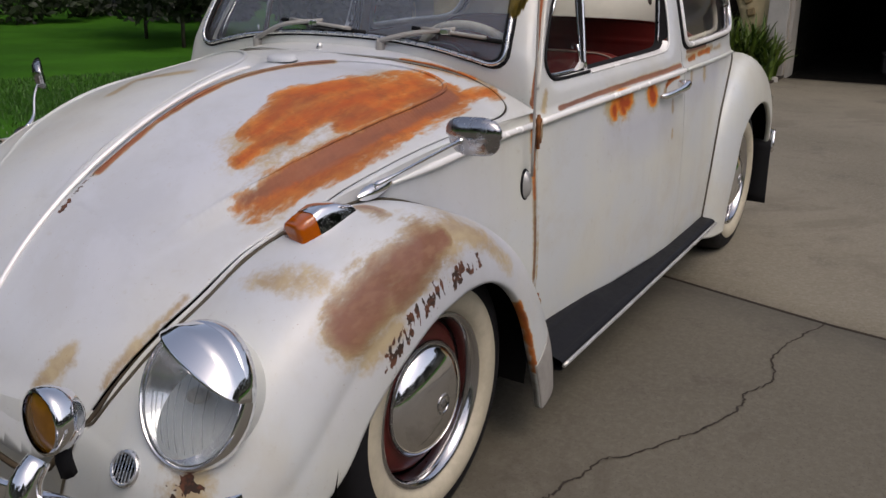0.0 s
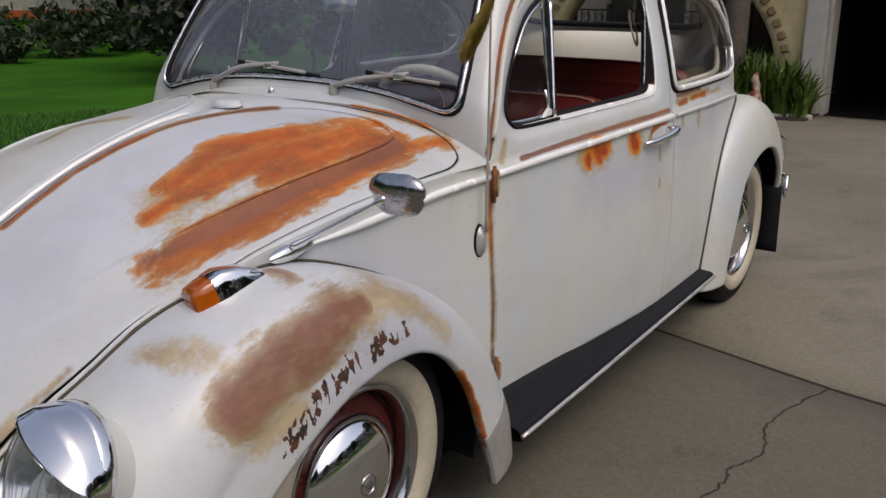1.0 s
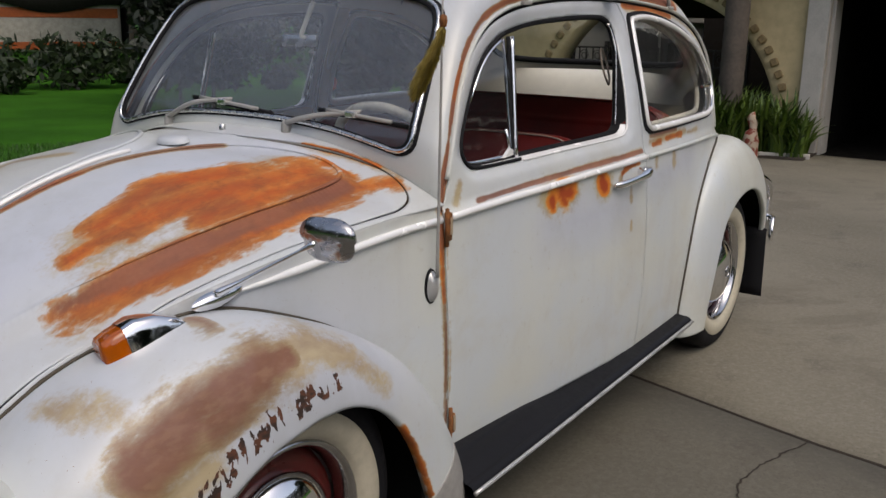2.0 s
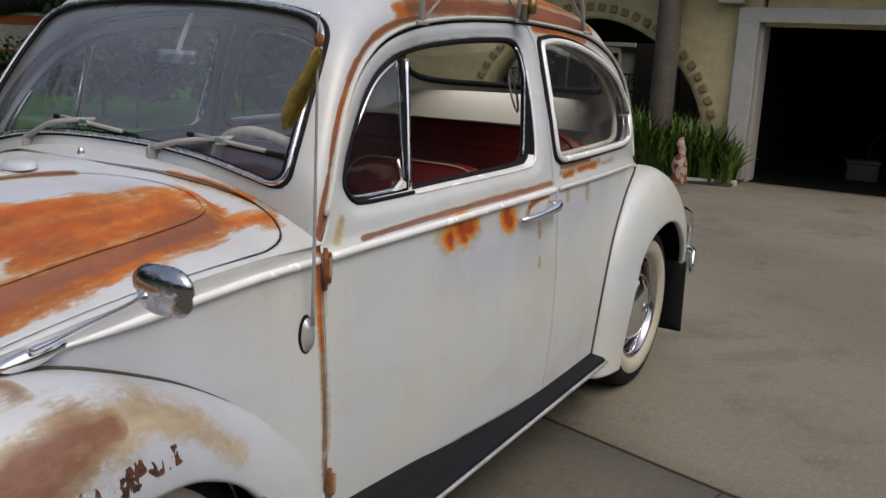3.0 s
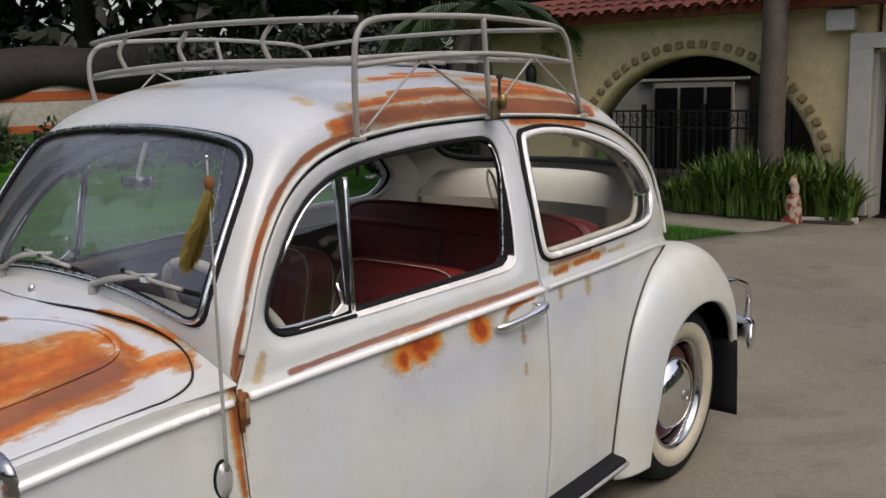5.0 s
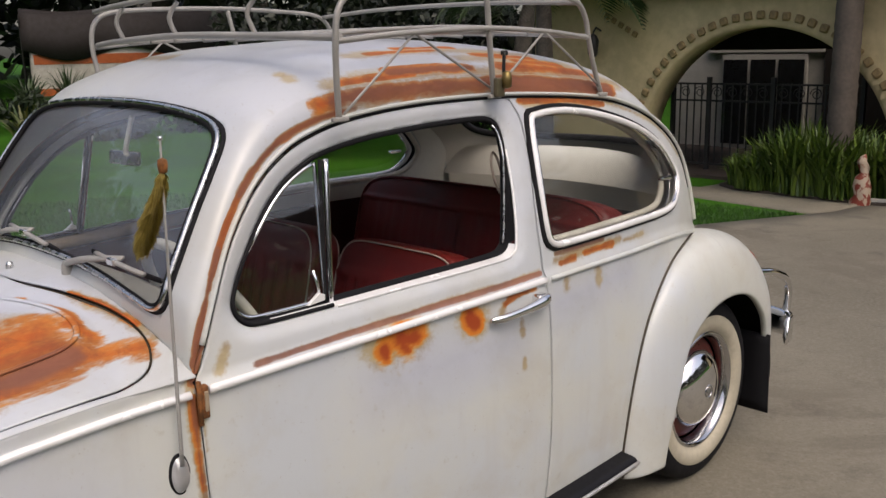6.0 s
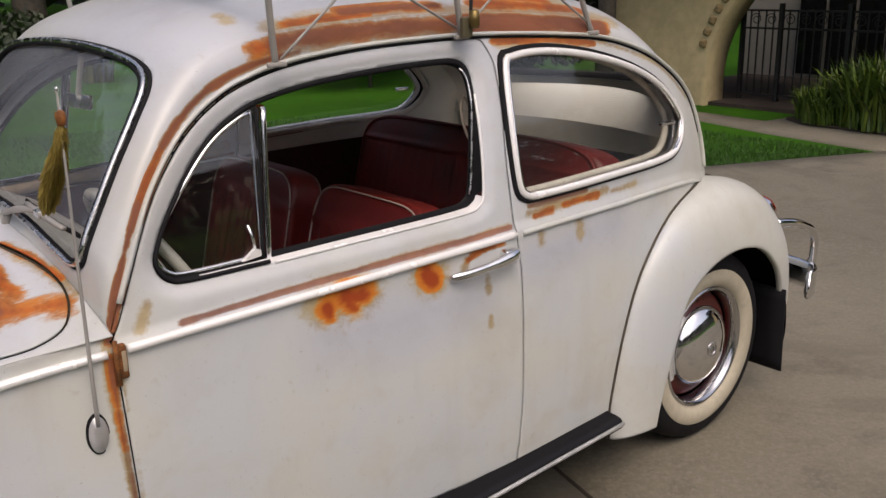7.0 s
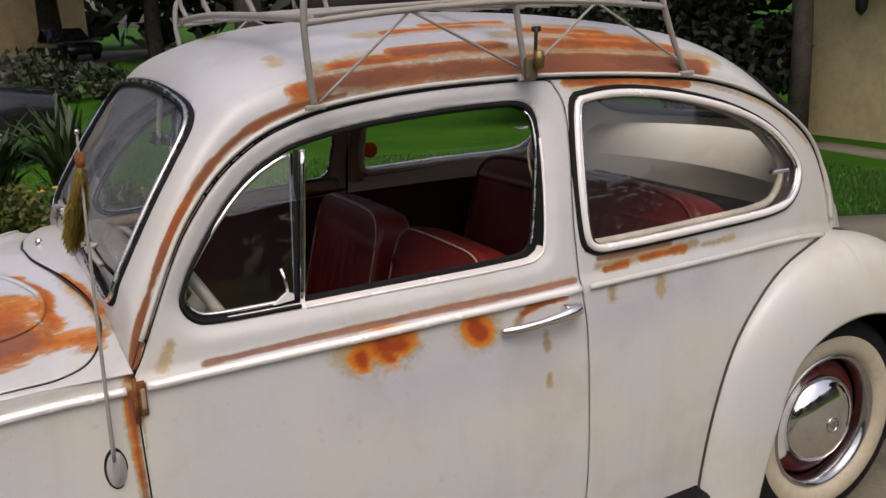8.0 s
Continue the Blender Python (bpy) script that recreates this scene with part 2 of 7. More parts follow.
    col = n.mix(fringe, col, n.mix(n.span(fine, 0.4, 0.62), (0.30, 0.20, 0.075), (0.47, 0.37, 0.19)))
    rim = n.math("MULTIPLY", layer("orange", 1.5, -0.08, 0.34), 0.7)
    col = n.mix(rim, col, (0.50, 0.27, 0.10))
    col = n.mix(orange, col, ocol)
    halo = n.math("MULTIPLY", layer("spot", 1.0, -0.02, 0.40), 0.85)
    col = n.mix(halo, col, n.mix(n.span(fine, 0.4, 0.62), (0.70, 0.44, 0.14), (0.66, 0.33, 0.07)))
    spot = layer("spot", 1.0, 0.20, 0.52)
    deep = n.span(n.math("ADD", n.attr("spot"), n.math("MULTIPLY", rough, 0.6)), 0.42, 0.85)
    col = n.mix(spot, col, n.mix(deep, (0.76, 0.235, 0.020), (0.42, 0.060, 0.006)))
    col = n.mix(n.math("MULTIPLY", brown, 0.88), col, bcol)
    col = n.mix(n.math("MULTIPLY", n.math("MULTIPLY", line, n.span(n.attr("line"), 0.0, 0.1)), 0.88), col, n.mix(n.span(mid, 0.4, 0.6), (0.20, 0.066, 0.036), (0.32, 0.115, 0.060)))
    col = n.mix(chips, col, n.mix(n.span(fine, 0.4, 0.6), (0.035, 0.018, 0.012), (0.13, 0.045, 0.02)))
    aged = n.add("ShaderNodeHueSaturation", Value=0.80, Color=col)
    col = aged.outputs[0]
    rust = n.math("MAXIMUM", n.math("MAXIMUM", orange, brown), n.math("MAXIMUM", chips, spot))
    n.bump(n.math("ADD", n.math("MULTIPLY", fine, 0.25), n.math("MULTIPLY", rust, n.math("ADD", n.math("MULTIPLY", fine, 0.8), -0.5))), 0.22, 0.003)
    gloss = n.span(big, 0.3, 0.7, 0.30, 0.44)
    n.out(Base_Color=col, Roughness=n.math("ADD", gloss, n.math("MULTIPLY", rust, 0.35)), Coat_Weight=n.math("MULTIPLY", n.math("SUBTRACT", 1.0, rust), 0.3), Coat_Roughness=0.2)
    return n.mat


def glass_material(name, tint=(0.95, 0.97, 0.96), dirt=0.04, ior=1.85, dust=(0.62, 0.64, 0.66)):
    n = Nodes(name)
    tree = n.tree
    clear = n.add("ShaderNodeBsdfTransparent", Color=(*tint, 1))
    gloss = n.add("ShaderNodeBsdfGlossy", Roughness=0.015)
    film = n.add("ShaderNodeBsdfDiffuse", Color=(*dust, 1))
    f0 = ((ior - 1) / (ior + 1)) ** 2
    facing = n.add("ShaderNodeLayerWeight", Blend=0.5).outputs["Facing"]
    a = n.add("ShaderNodeMixShader", Fac=n.math("MULTIPLY_ADD", n.math("POWER", facing, 5.0), 1 - f0, f0))
    tree.links.new(clear.outputs[0], a.inputs[1])
    tree.links.new(gloss.outputs[0], a.inputs[2])
    b = n.add("ShaderNodeMixShader", Fac=n.span(n.noise(2.0, 3), 0.3, 0.75, dirt * 0.6, dirt * 1.5))
    tree.links.new(a.outputs[0], b.inputs[1])
    tree.links.new(film.outputs[0], b.inputs[2])
    tree.links.new(b.outputs[0], tree.nodes["Material Output"].inputs[0])
    return n.mat


def concrete_material(name="old concrete", gain=1.0):
    n = Nodes(name)
    a, b, c = n.noise(0.45, 5), n.noise(3.5, 7, 0.65), n.noise(55, 5, 0.7)
    col = n.mix(n.span(a, 0.3, 0.7), (0.100, 0.091, 0.066), (0.150, 0.137, 0.103))
    col = n.mix(n.math("MULTIPLY", n.span(b, 0.52, 0.72), 0.5), col, (0.072, 0.062, 0.048))
    col = n.mix(n.math("MULTIPLY", n.span(n.noise(1.3, 3), 0.62, 0.72), 0.7), col, (0.05, 0.043, 0.035))
    col = n.mix(n.math("MULTIPLY", n.span(c, 0.4, 0.7), 0.45), col, (0.21, 0.19, 0.155))
    col = n.mix(n.math("MULTIPLY", n.span(n.noise(170, 3, 0.6), 0.56, 0.70), 0.5), col, (0.05, 0.044, 0.034))
    col = n.mix(n.math("MULTIPLY", n.span(n.noise(0.9, 7, 0.7, distort=0.8), 0.56, 0.64), 0.35), col, (0.075, 0.062, 0.045))
    n.bump(n.math("ADD", c, n.math("MULTIPLY", b, 0.6)), 0.25, 0.004)
    bright = n.add("ShaderNodeHueSaturation", Value=gain, Color=col)
    return n.out(Base_Color=bright.outputs[0], Roughness=0.85)


def leather_material():
    n = Nodes("dark red vinyl")
    a, b = n.noise(5, 4), n.add("ShaderNodeTexVoronoi", Vector=n.pos, Scale=220.0).outputs["Distance"]
    col = n.mix(n.span(a, 0.3, 0.7), (0.110, 0.008, 0.0065), (0.180, 0.013, 0.010))
    n.bump(b, 0.12, 0.002)
    return n.out(Base_Color=col, Roughness=n.span(a, 0.3, 0.7, 0.42, 0.58))


def grass_material():
    n = Nodes("lawn grass")
    a, b = n.noise(0.7, 4), n.noise(30, 4)
    col = n.mix(n.span(a, 0.3, 0.7), (0.014, 0.066, 0.003), (0.030, 0.115, 0.006))
    col = n.mix(n.math("MULTIPLY", n.span(b, 0.4, 0.7), 0.4), col, (0.045, 0.12, 0.010))
    n.bump(b, 0.6, 0.02)
    return n.out(Base_Color=col, Roughness=0.9, Specular_IOR_Level=0.1)


def chrome_material(name="chrome", color=(0.82, 0.82, 0.84), rough=0.06):
    n = Nodes(name)
    v = n.noise(35, 5)
    return n.out(Base_Color=color, Metallic=1.0, Roughness=n.span(v, 0.35, 0.75, rough * 0.6, rough * 2.2))


PAINT = paint_material()
GLASS = glass_material("window glass", dirt=0.012)
CLEAR = glass_material("vent glass", dirt=0.006, ior=1.85)
# the windscreen's bluish film stands in for the haze of reflected sky
WSGLASS = glass_material("sky-hazed windscreen glass", dirt=0.13, ior=1.95, dust=(0.54, 0.60, 0.72))
CHROME = chrome_material()
OLDCHROME = chrome_material("aged chrome", (0.52, 0.52, 0.54), 0.10)
GREYCHROME = chrome_material("pitted grey chrome", (0.46, 0.46, 0.48), 0.20)
ALU = plain("bright anodised trim", (0.90, 0.90, 0.90), 0.25, 0.2, vary=0.03, scale=3)
DULL = chrome_material("dull aluminium", (0.70, 0.70, 0.70), 0.22)
RUBBER = plain("black rubber", (0.010, 0.010, 0.012), 0.75, Specular_IOR_Level=0.18)
BEAD = plain("dusty vinyl beading", (0.060, 0.050, 0.034), 0.7)
BLACK = plain("black underbody", (0.003, 0.003, 0.003), 0.95, Specular_IOR_Level=0.05)
MAT = plain("ribbed running board rubber", (0.006, 0.006, 0.008), 0.48, bump=0.1, Specular_IOR_Level=0.22)
WHITEWALL = plain("aged whitewall rubber", (0.459, 0.422, 0.326), 0.55, vary=0.08)
RUSTY = plain("rusted bare steel", (0.230, 0.085, 0.022), 0.85, vary=0.35, scale=40, bump=0.4, bscale=200)
REDRIM = plain("dark red wheel paint", (0.074, 0.007, 0.006), 0.3)
LEATHER = leather_material()
SEATPIPE = plain("greyed cream welt", (0.36, 0.30, 0.25), 0.5)
PIPING = plain("cream piping", (0.62, 0.58, 0.50), 0.5)
HEADLINER = plain("cream cloth headliner", (0.70, 0.68, 0.61), 0.9, vary=0.03, scale=3, bump=0.1, bscale=300)
CARDTRIM = plain("beige trim board", (0.36, 0.28, 0.19), 0.7)
DASH = plain("cream dashboard paint", (0.333, 0.326, 0.303), 0.4)
RACK = plain("grey painted steel tube", (0.311, 0.303, 0.285), 0.42, vary=0.07, scale=5)
AMBER = plain("amber lens plastic", (0.40, 0.085, 0.003), 0.08, Coat_Weight=0.6)
CREAM = plain("cream bakelite", (0.488, 0.466, 0.407), 0.3)
CONCRETE = concrete_material("old concrete", 0.72)
PALE_CONCRETE = concrete_material("paler old concrete", 1.22)
GRASS = grass_material()

# ---- the site: drive, lawn, house front, street side ----
def ground_z(x, y):
    return -0.14 * np.clip((np.asarray(x, float) - 3.2) / 5.0, 0, 1) ** 1.3


def gz(x, y=0.0):
    return float(ground_z(x, y))


def slab(name, outline, material, top=0.004, step=0.25, depth=0.05):
    """A flat paved or planted area that follows the ground, with an edge down into it."""
    poly = np.array(outline, float)
    lo, hi = poly.min(0), poly.max(0)
    me = cut_grid(name, lambda x, y: np.stack([x, y, ground_z(x, y) + top], -1), np.arange(lo[0], hi[0] + step, step), np.arange(lo[1], hi[1] + step, step), lambda x, y: sdist(np.stack([x, y], 1), poly))
    ob = part(name, me, material, smooth=False)
    thick(ob, depth)
    return ob


ring_far = [-420, -150, -60, -25]
gxs = np.r_[ring_far, np.arange(-12, 14.01, 0.5), 25, 60, 150, 420]
X, Y = np.meshgrid(gxs, gxs, indexing="ij")
tagged(part("ground", sheet_mesh("ground", np.stack([X, Y, ground_z(X, Y) - 0.012], -1)), GRASS), "wide mown lawn running back to hedges", "lawn", kind="structure")


def edge_y(x):
    return 1.96 - 0.335 * (x - 5.84)


JOINT = np.array([(1.925, -0.50), (1.742, -1.2), (1.706, -1.41), (1.40, -2.6), (0.9, -4.6), (0.2, -7.4)])
joint_far = np.array([(1.925, -0.50), (2.25, 0.75), (2.75, edge_y(2.75))])
drive_rear = [(0.2, -7.4), (0.9, -4.6), (1.40, -2.6), (1.711, -1.41), (1.747, -1.2), (1.930, -0.50), (2.255, 0.75), (2.757, edge_y(2.757)), (5.84, 1.96), (7.95, 1.255), (8.15, 1.18), (9.4, 1.0), (9.4, -7.4)]
drive_front = [(-9, -7.4), (0.188, -7.4), (0.888, -4.6), (1.388, -2.6), (1.699, -1.41), (1.735, -1.2), (1.918, -0.50), (2.243, 0.75), (2.743, edge_y(2.743)), (-9, edge_y(-9))]
tagged(slab("driveway", drive_rear, PALE_CONCRETE), "pale worn concrete drive slab in front of the garage", "driveway", kind="structure")
tagged(slab("driveway_front", drive_front, CONCRETE), "pale cracked concrete drive slab under the car", "driveway", kind="structure")
tagged(slab("path", [(8.15, 1.18), (7.97, 1.26), (8.17, 2.5), (8.45, 3.5), (8.60, 4.8), (8.98, 4.8), (8.86, 3.5), (8.78, 2.85), (9.38, 2.75), (9.38, 1.0)], PALE_CONCRETE, 0.006), "narrow concrete path along the planting bed", "path", kind="structure")

# hairline crack across the front slab, a groove filled with dirt
DIRT = plain("dark soil", (0.026, 0.019, 0.013), 0.95, bump=0.6)
crack = curve([(1.733, -1.215), (1.602, -1.172), (1.521, -1.14), (1.379, -1.122), (1.258, -1.16), (1.143, -1.136), (1.082, -1.12), (0.997, -1.135), (0.863, -1.09), (0.736, -1.039), (0.605, -0.967), (0.539, -0.916), (0.438, -0.89), (0.387, -0.867), (0.31, -0.865), (0.267, -0.849), (0.10, -0.78)], 150)
rng = np.random.default_rng(4)
jit = np.cumsum(rng.normal(0, 0.0025, crack.shape), 0)
jit -= np.linspace(0, 1, len(jit))[:, None] * jit[-1]
crack = crack + jit + rng.normal(0, 0.0025, crack.shape)
wide = 0.0016 + 0.0026 * rng.random(len(crack))
nor = np.gradient(crack, axis=0)
nor = np.stack([-nor[:, 1], nor[:, 0]], 1) / (np.linalg.norm(nor, axis=1)[:, None] + 1e-9)
rows = np.stack([np.c_[crack + nor * wide[:, None], np.full(len(crack), 0.0066)], np.c_[crack - nor * wide[:, None], np.full(len(crack), 0.0066)]], 1)
tagged(part("crack", sheet_mesh("crack", rows, True), DIRT), "dirt-filled hairline crack wandering across the concrete", "crack", kind="structure")
fill = np.vstack([JOINT[::-1], joint_far[1:]])
part("joint_filler", tube("joint_filler", np.c_[curve(fill, 60), np.full(60, 0.0005)], 0.0085, False, 6), DIRT)
tagged(bpy.data.objects["joint_filler"], "dark dirt in the joint between the drive slabs", "joint", kind="structure")

STUCCO = plain("cream stucco", (0.53, 0.435, 0.250), 0.9, vary=0.1, scale=1.5, bump=0.4, bscale=40)
TRIMW = plain("white trim paint", (0.444, 0.429, 0.392), 0.6, vary=0.06)
TILE = plain("red clay tile", (0.148, 0.030, 0.013), 0.75, vary=0.25, scale=3)
ORNAMENT = plain("ochre relief tile", (0.252, 0.185, 0.089), 0.85, vary=0.2)
IRON = plain("black wrought iron", (0.012, 0.012, 0.013), 0.5)
PANE = plain("dark window pane", (0.015, 0.016, 0.018), 0.08)
# near-black base colour carries the garage's deep shade
INNER = plain("shade-black garage lining", (0.004, 0.0036, 0.003), 0.95, Specular_IOR_Level=0.1)

HZ = gz(9.4)
HX = 9.40


def wall_with_arch():
    """The house front: a slab with a round arch cut through, and the garage's opening beside it."""
    cy, cz, r = 2.55, 0.10, 1.46
    ys = np.arange(0.61, 5.66, 0.045)
    zs = np.arange(HZ - 0.1, 2.02, 0.045)

    def inside(y, z):
        arch = r - np.hypot(y - cy, np.maximum(z - cz, 0))
        return arch

    me = cut_grid("wall_house", lambda y, z: np.stack([np.full_like(y, HX), y, z], -1), ys, zs, inside, True)
    ob = part("wall_house", me, STUCCO, smooth=False)
    thick(ob, 0.38)
    return ob


house = tagged(wall_with_arch(), "cream stucco house front with a wide round arch", "house wall", kind="structure")
part("wall_over_garage", box("wall_over_garage", (0.38, 4.6, 0.50), (HX + 0.19, -1.742, 1.77)), STUCCO)
tagged(bpy.data.objects["wall_over_garage"], "cream stucco wall above the garage opening", "house wall", kind="structure")
part("wall_past_garage", box("wall_past_garage", (0.38, 1.2, 2.3), (HX + 0.19, -3.45, 0.87)), STUCCO)
tagged(bpy.data.objects["wall_past_garage"], "cream stucco wall beside the garage opening", "house wall", kind="structure")
trim = part("trim_garage", box("trim_garage", (0.10, 0.22, 1.72), (HX - 0.03, 0.72, HZ + 0.86), 0.006), TRIMW)
part("lintel", box("lintel", (0.10, 4.2, 0.15), (HX - 0.034, -1.27, 1.63), 0.006), TRIMW, trim)
part("reveal", box("reveal", (0.30, 0.05, 1.68), (HX + 0.17, 0.598, HZ + 0.84), 0.004), TRIMW, trim)
part("corbel", box("corbel", (0.16, 0.27, 0.21), (HX - 0.06, 0.92, 1.845), 0.012), TRIMW, trim)
tagged(trim, "white painted frame round the garage opening", "door frame", kind="structure")
# ochre relief tiles round the arch
for k in range(-14, 15):
    a = math.radians(90 + k * 5.2)
    y, z = 2.55 + 1.585 * math.cos(a), 0.10 + 1.585 * math.sin(a)
    if z < 0.45:
        continue
    o = part("relief_tile", box("relief_tile", (0.05, 0.090, 0.090), bevel=0.022, seg=3), ORNAMENT, house)
    o.matrix_local = pose(HX - 0.012, y, z, math.degrees(a) - 90 + 7 * math.sin(k * 2.3), 0, 0)
for k in range(5):
    o = part("relief_tile", box("relief_tile", (0.03, 0.07, 0.07), bevel=0.01), ORNAMENT, house)
    o.matrix_local = pose(HX - 0.012, 4.12 + 0.10 * k, 1.52 + 0.055 * k, 30, 0, 0)

# eaves with barrel tiles
roof = part("roof_house", box("roof_house", (1.3, 9.6, 0.08), (-0.65, 0, 0)), TILE)
roof.matrix_world = pose(10.45, 0.9, 2.36, 0, -14, 0)
tagged(roof, "low red clay tile roof over the stucco wall", "roof", kind="structure")
tile_me = sheet_mesh("barrel_tile", [[(x, 0.075 * math.cos(a), 0.055 * math.sin(a)) for a in np.linspace(0.1, math.pi - 0.1, 9)] for x in (-0.2, 0.0, 0.2)], True)
tile_me.materials.append(TILE)
for row in range(3):
    for k in range(52):
        t = new("barrel_tile", tile_me)
        t.parent = roof
        t.matrix_local = pose(-1.26 + row * 0.33, -4.55 + k * 0.176, 0.045 + row * 0.006, 0, 2, 0)
part("fascia", box("fascia", (0.05, 9.6, 0.10), (9.20, 0.9, 2.02), 0.01), TILE, None)
tagged(bpy.data.objects["fascia"], "dark red painted fascia board under the eaves", "fascia", kind="structure")
part("soffit", box("soffit", (0.4, 9.6, 0.03), (9.42, 0.9, 2.035)), TRIMW)
tagged(bpy.data.objects["soffit"], "pale boarded soffit under the roof's edge", "soffit", kind="structure")

# garage interior, its shade put into a near-black colour
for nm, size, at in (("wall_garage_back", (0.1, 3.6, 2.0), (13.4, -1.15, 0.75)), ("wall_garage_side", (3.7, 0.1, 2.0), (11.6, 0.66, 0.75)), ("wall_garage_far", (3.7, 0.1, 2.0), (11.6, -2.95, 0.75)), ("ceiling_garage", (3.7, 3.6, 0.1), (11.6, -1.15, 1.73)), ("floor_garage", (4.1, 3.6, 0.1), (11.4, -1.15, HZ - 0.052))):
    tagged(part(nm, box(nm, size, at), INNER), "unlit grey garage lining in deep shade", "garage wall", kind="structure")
# courtyard behind the arch
tagged(part("wall_courtyard", box("wall_courtyard", (0.2, 4.6, 2.6), (12.4, 3.0, 1.1)), TRIMW), "white painted wall at the back of the courtyard", "house wall", kind="structure")
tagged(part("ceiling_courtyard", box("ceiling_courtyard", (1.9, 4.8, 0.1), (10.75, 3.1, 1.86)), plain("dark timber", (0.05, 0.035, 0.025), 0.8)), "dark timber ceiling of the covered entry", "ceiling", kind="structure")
tagged(part("beam_courtyard", box("beam_courtyard", (0.16, 4.3, 0.50), (11.05, 3.05, 1.55), 0.01), plain("beam stain and court shade", (0.018, 0.013, 0.010), 0.8)), "deep dark timber beam across the entry court", "beam", kind="structure")
# stucco side wall, its shade put in with the beam's near-black colour
tagged(part("wall_courtyard_side", box("wall_courtyard_side", (2.8, 0.2, 2.6), (11.0, 0.82, 1.1)), bpy.data.materials["beam stain and court shade"]), "dark boarded side wall of the shaded entry", "house wall", kind="structure")
# flat dark panel added to blacken the right of the back wall
tagged(part("panelling_courtyard", box("panelling_courtyard", (0.06, 2.05, 1.75), (12.27, 1.97, 0.75), 0.01), bpy.data.materials["beam stain and court shade"]), "dark boarded panel on the back wall of the entry", "house wall", kind="structure")
# added floor, coloured dark to hide lit grass and deepen the court's gloom
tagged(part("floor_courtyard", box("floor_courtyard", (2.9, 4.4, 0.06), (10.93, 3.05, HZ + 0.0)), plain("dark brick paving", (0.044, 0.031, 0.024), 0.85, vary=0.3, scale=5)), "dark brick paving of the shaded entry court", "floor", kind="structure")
door = part("door_1", box("door_1", (0.06, 1.25, 1.35), (12.27, 3.85, 0.55), 0.01), TRIMW)
tagged(door, "white framed glass patio door behind the iron gate", "door", kind="structure")
for k in range(3):
    part("pane", box("pane", (0.02, 0.36, 1.2), (12.232, 3.44 + 0.41 * k, 0.55)), PANE, door)
part("head_trim", box("head_trim", (0.08, 1.7, 0.16), (12.27, 3.85, 1.32), 0.01), TRIMW, door)

# iron gate in the arch
gate = thing("iron_gate", "black wrought-iron gate with scrolls standing in the arch", "gate", Matrix.Translation((9.95, 0, HZ)))
for y in (1.62, 2.62, 3.42, 3.90):
    part("post", box("post", (0.05, 0.05, 1.14), (0, y, 0.57), 0.004), IRON, gate)
for a, b in ((1.62, 2.62), (2.62, 3.42), (3.42, 3.90)):
    n = int((b - a) / 0.095)
    for z in (0.10, 0.86, 1.06):
        part("rail", box("rail", (0.02, b - a - 0.05, 0.022), (0, (a + b) / 2, z)), IRON, gate)
    for k in range(1, n):
        y = a + (b - a) * k / n
        part("bar", box("bar", (0.014, 0.014, 0.98), (0, y, 0.57)), IRON, gate)
    for k in range(int((b - a) / 0.19)):
        y = a + 0.13 + 0.19 * k
        sp = [(0.008, y + 0.07 * math.cos(t) * (1 - t / 14), 0.96 + 0.07 * math.sin(t) * (1 - t / 14)) for t in np.linspace(0, 9, 22)]
        part("scroll", tube("scroll", sp, 0.006, False, 5), IRON, gate)


# ---- planting ----
def leaf_mat(name, dark, light):
    n = Nodes(name)
    r = n.add("ShaderNodeNewGeometry").outputs["Random Per Island"]
    col = n.mix(r, dark, light)
    col = n.mix(n.math("MULTIPLY", n.span(n.noise(6, 3), 0.4, 0.7), 0.4), col, tuple(c * 0.5 for c in dark))
    return n.out(Base_Color=col, Roughness=0.55, Transmission_Weight=0.0)


BLADE = leaf_mat("strap leaf green", (0.022, 0.058, 0.005), (0.120, 0.190, 0.020))
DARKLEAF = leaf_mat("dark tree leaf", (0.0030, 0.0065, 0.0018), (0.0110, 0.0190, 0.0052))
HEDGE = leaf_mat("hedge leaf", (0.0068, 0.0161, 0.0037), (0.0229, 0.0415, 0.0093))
FLOWER = leaf_mat("mixed bedding leaf", (0.022, 0.052, 0.007), (0.118, 0.111, 0.015))
FROND = leaf_mat("palm frond green", (0.015, 0.033, 0.009), (0.044, 0.074, 0.022))
BARK = plain("grey bark", (0.074, 0.063, 0.052), 0.9, vary=0.3, scale=6, bump=0.6, bscale=30)
TRUNK = plain("grey palm trunk", (0.089, 0.073, 0.061), 0.85, vary=0.2, scale=4, bump=0.5, bscale=25)


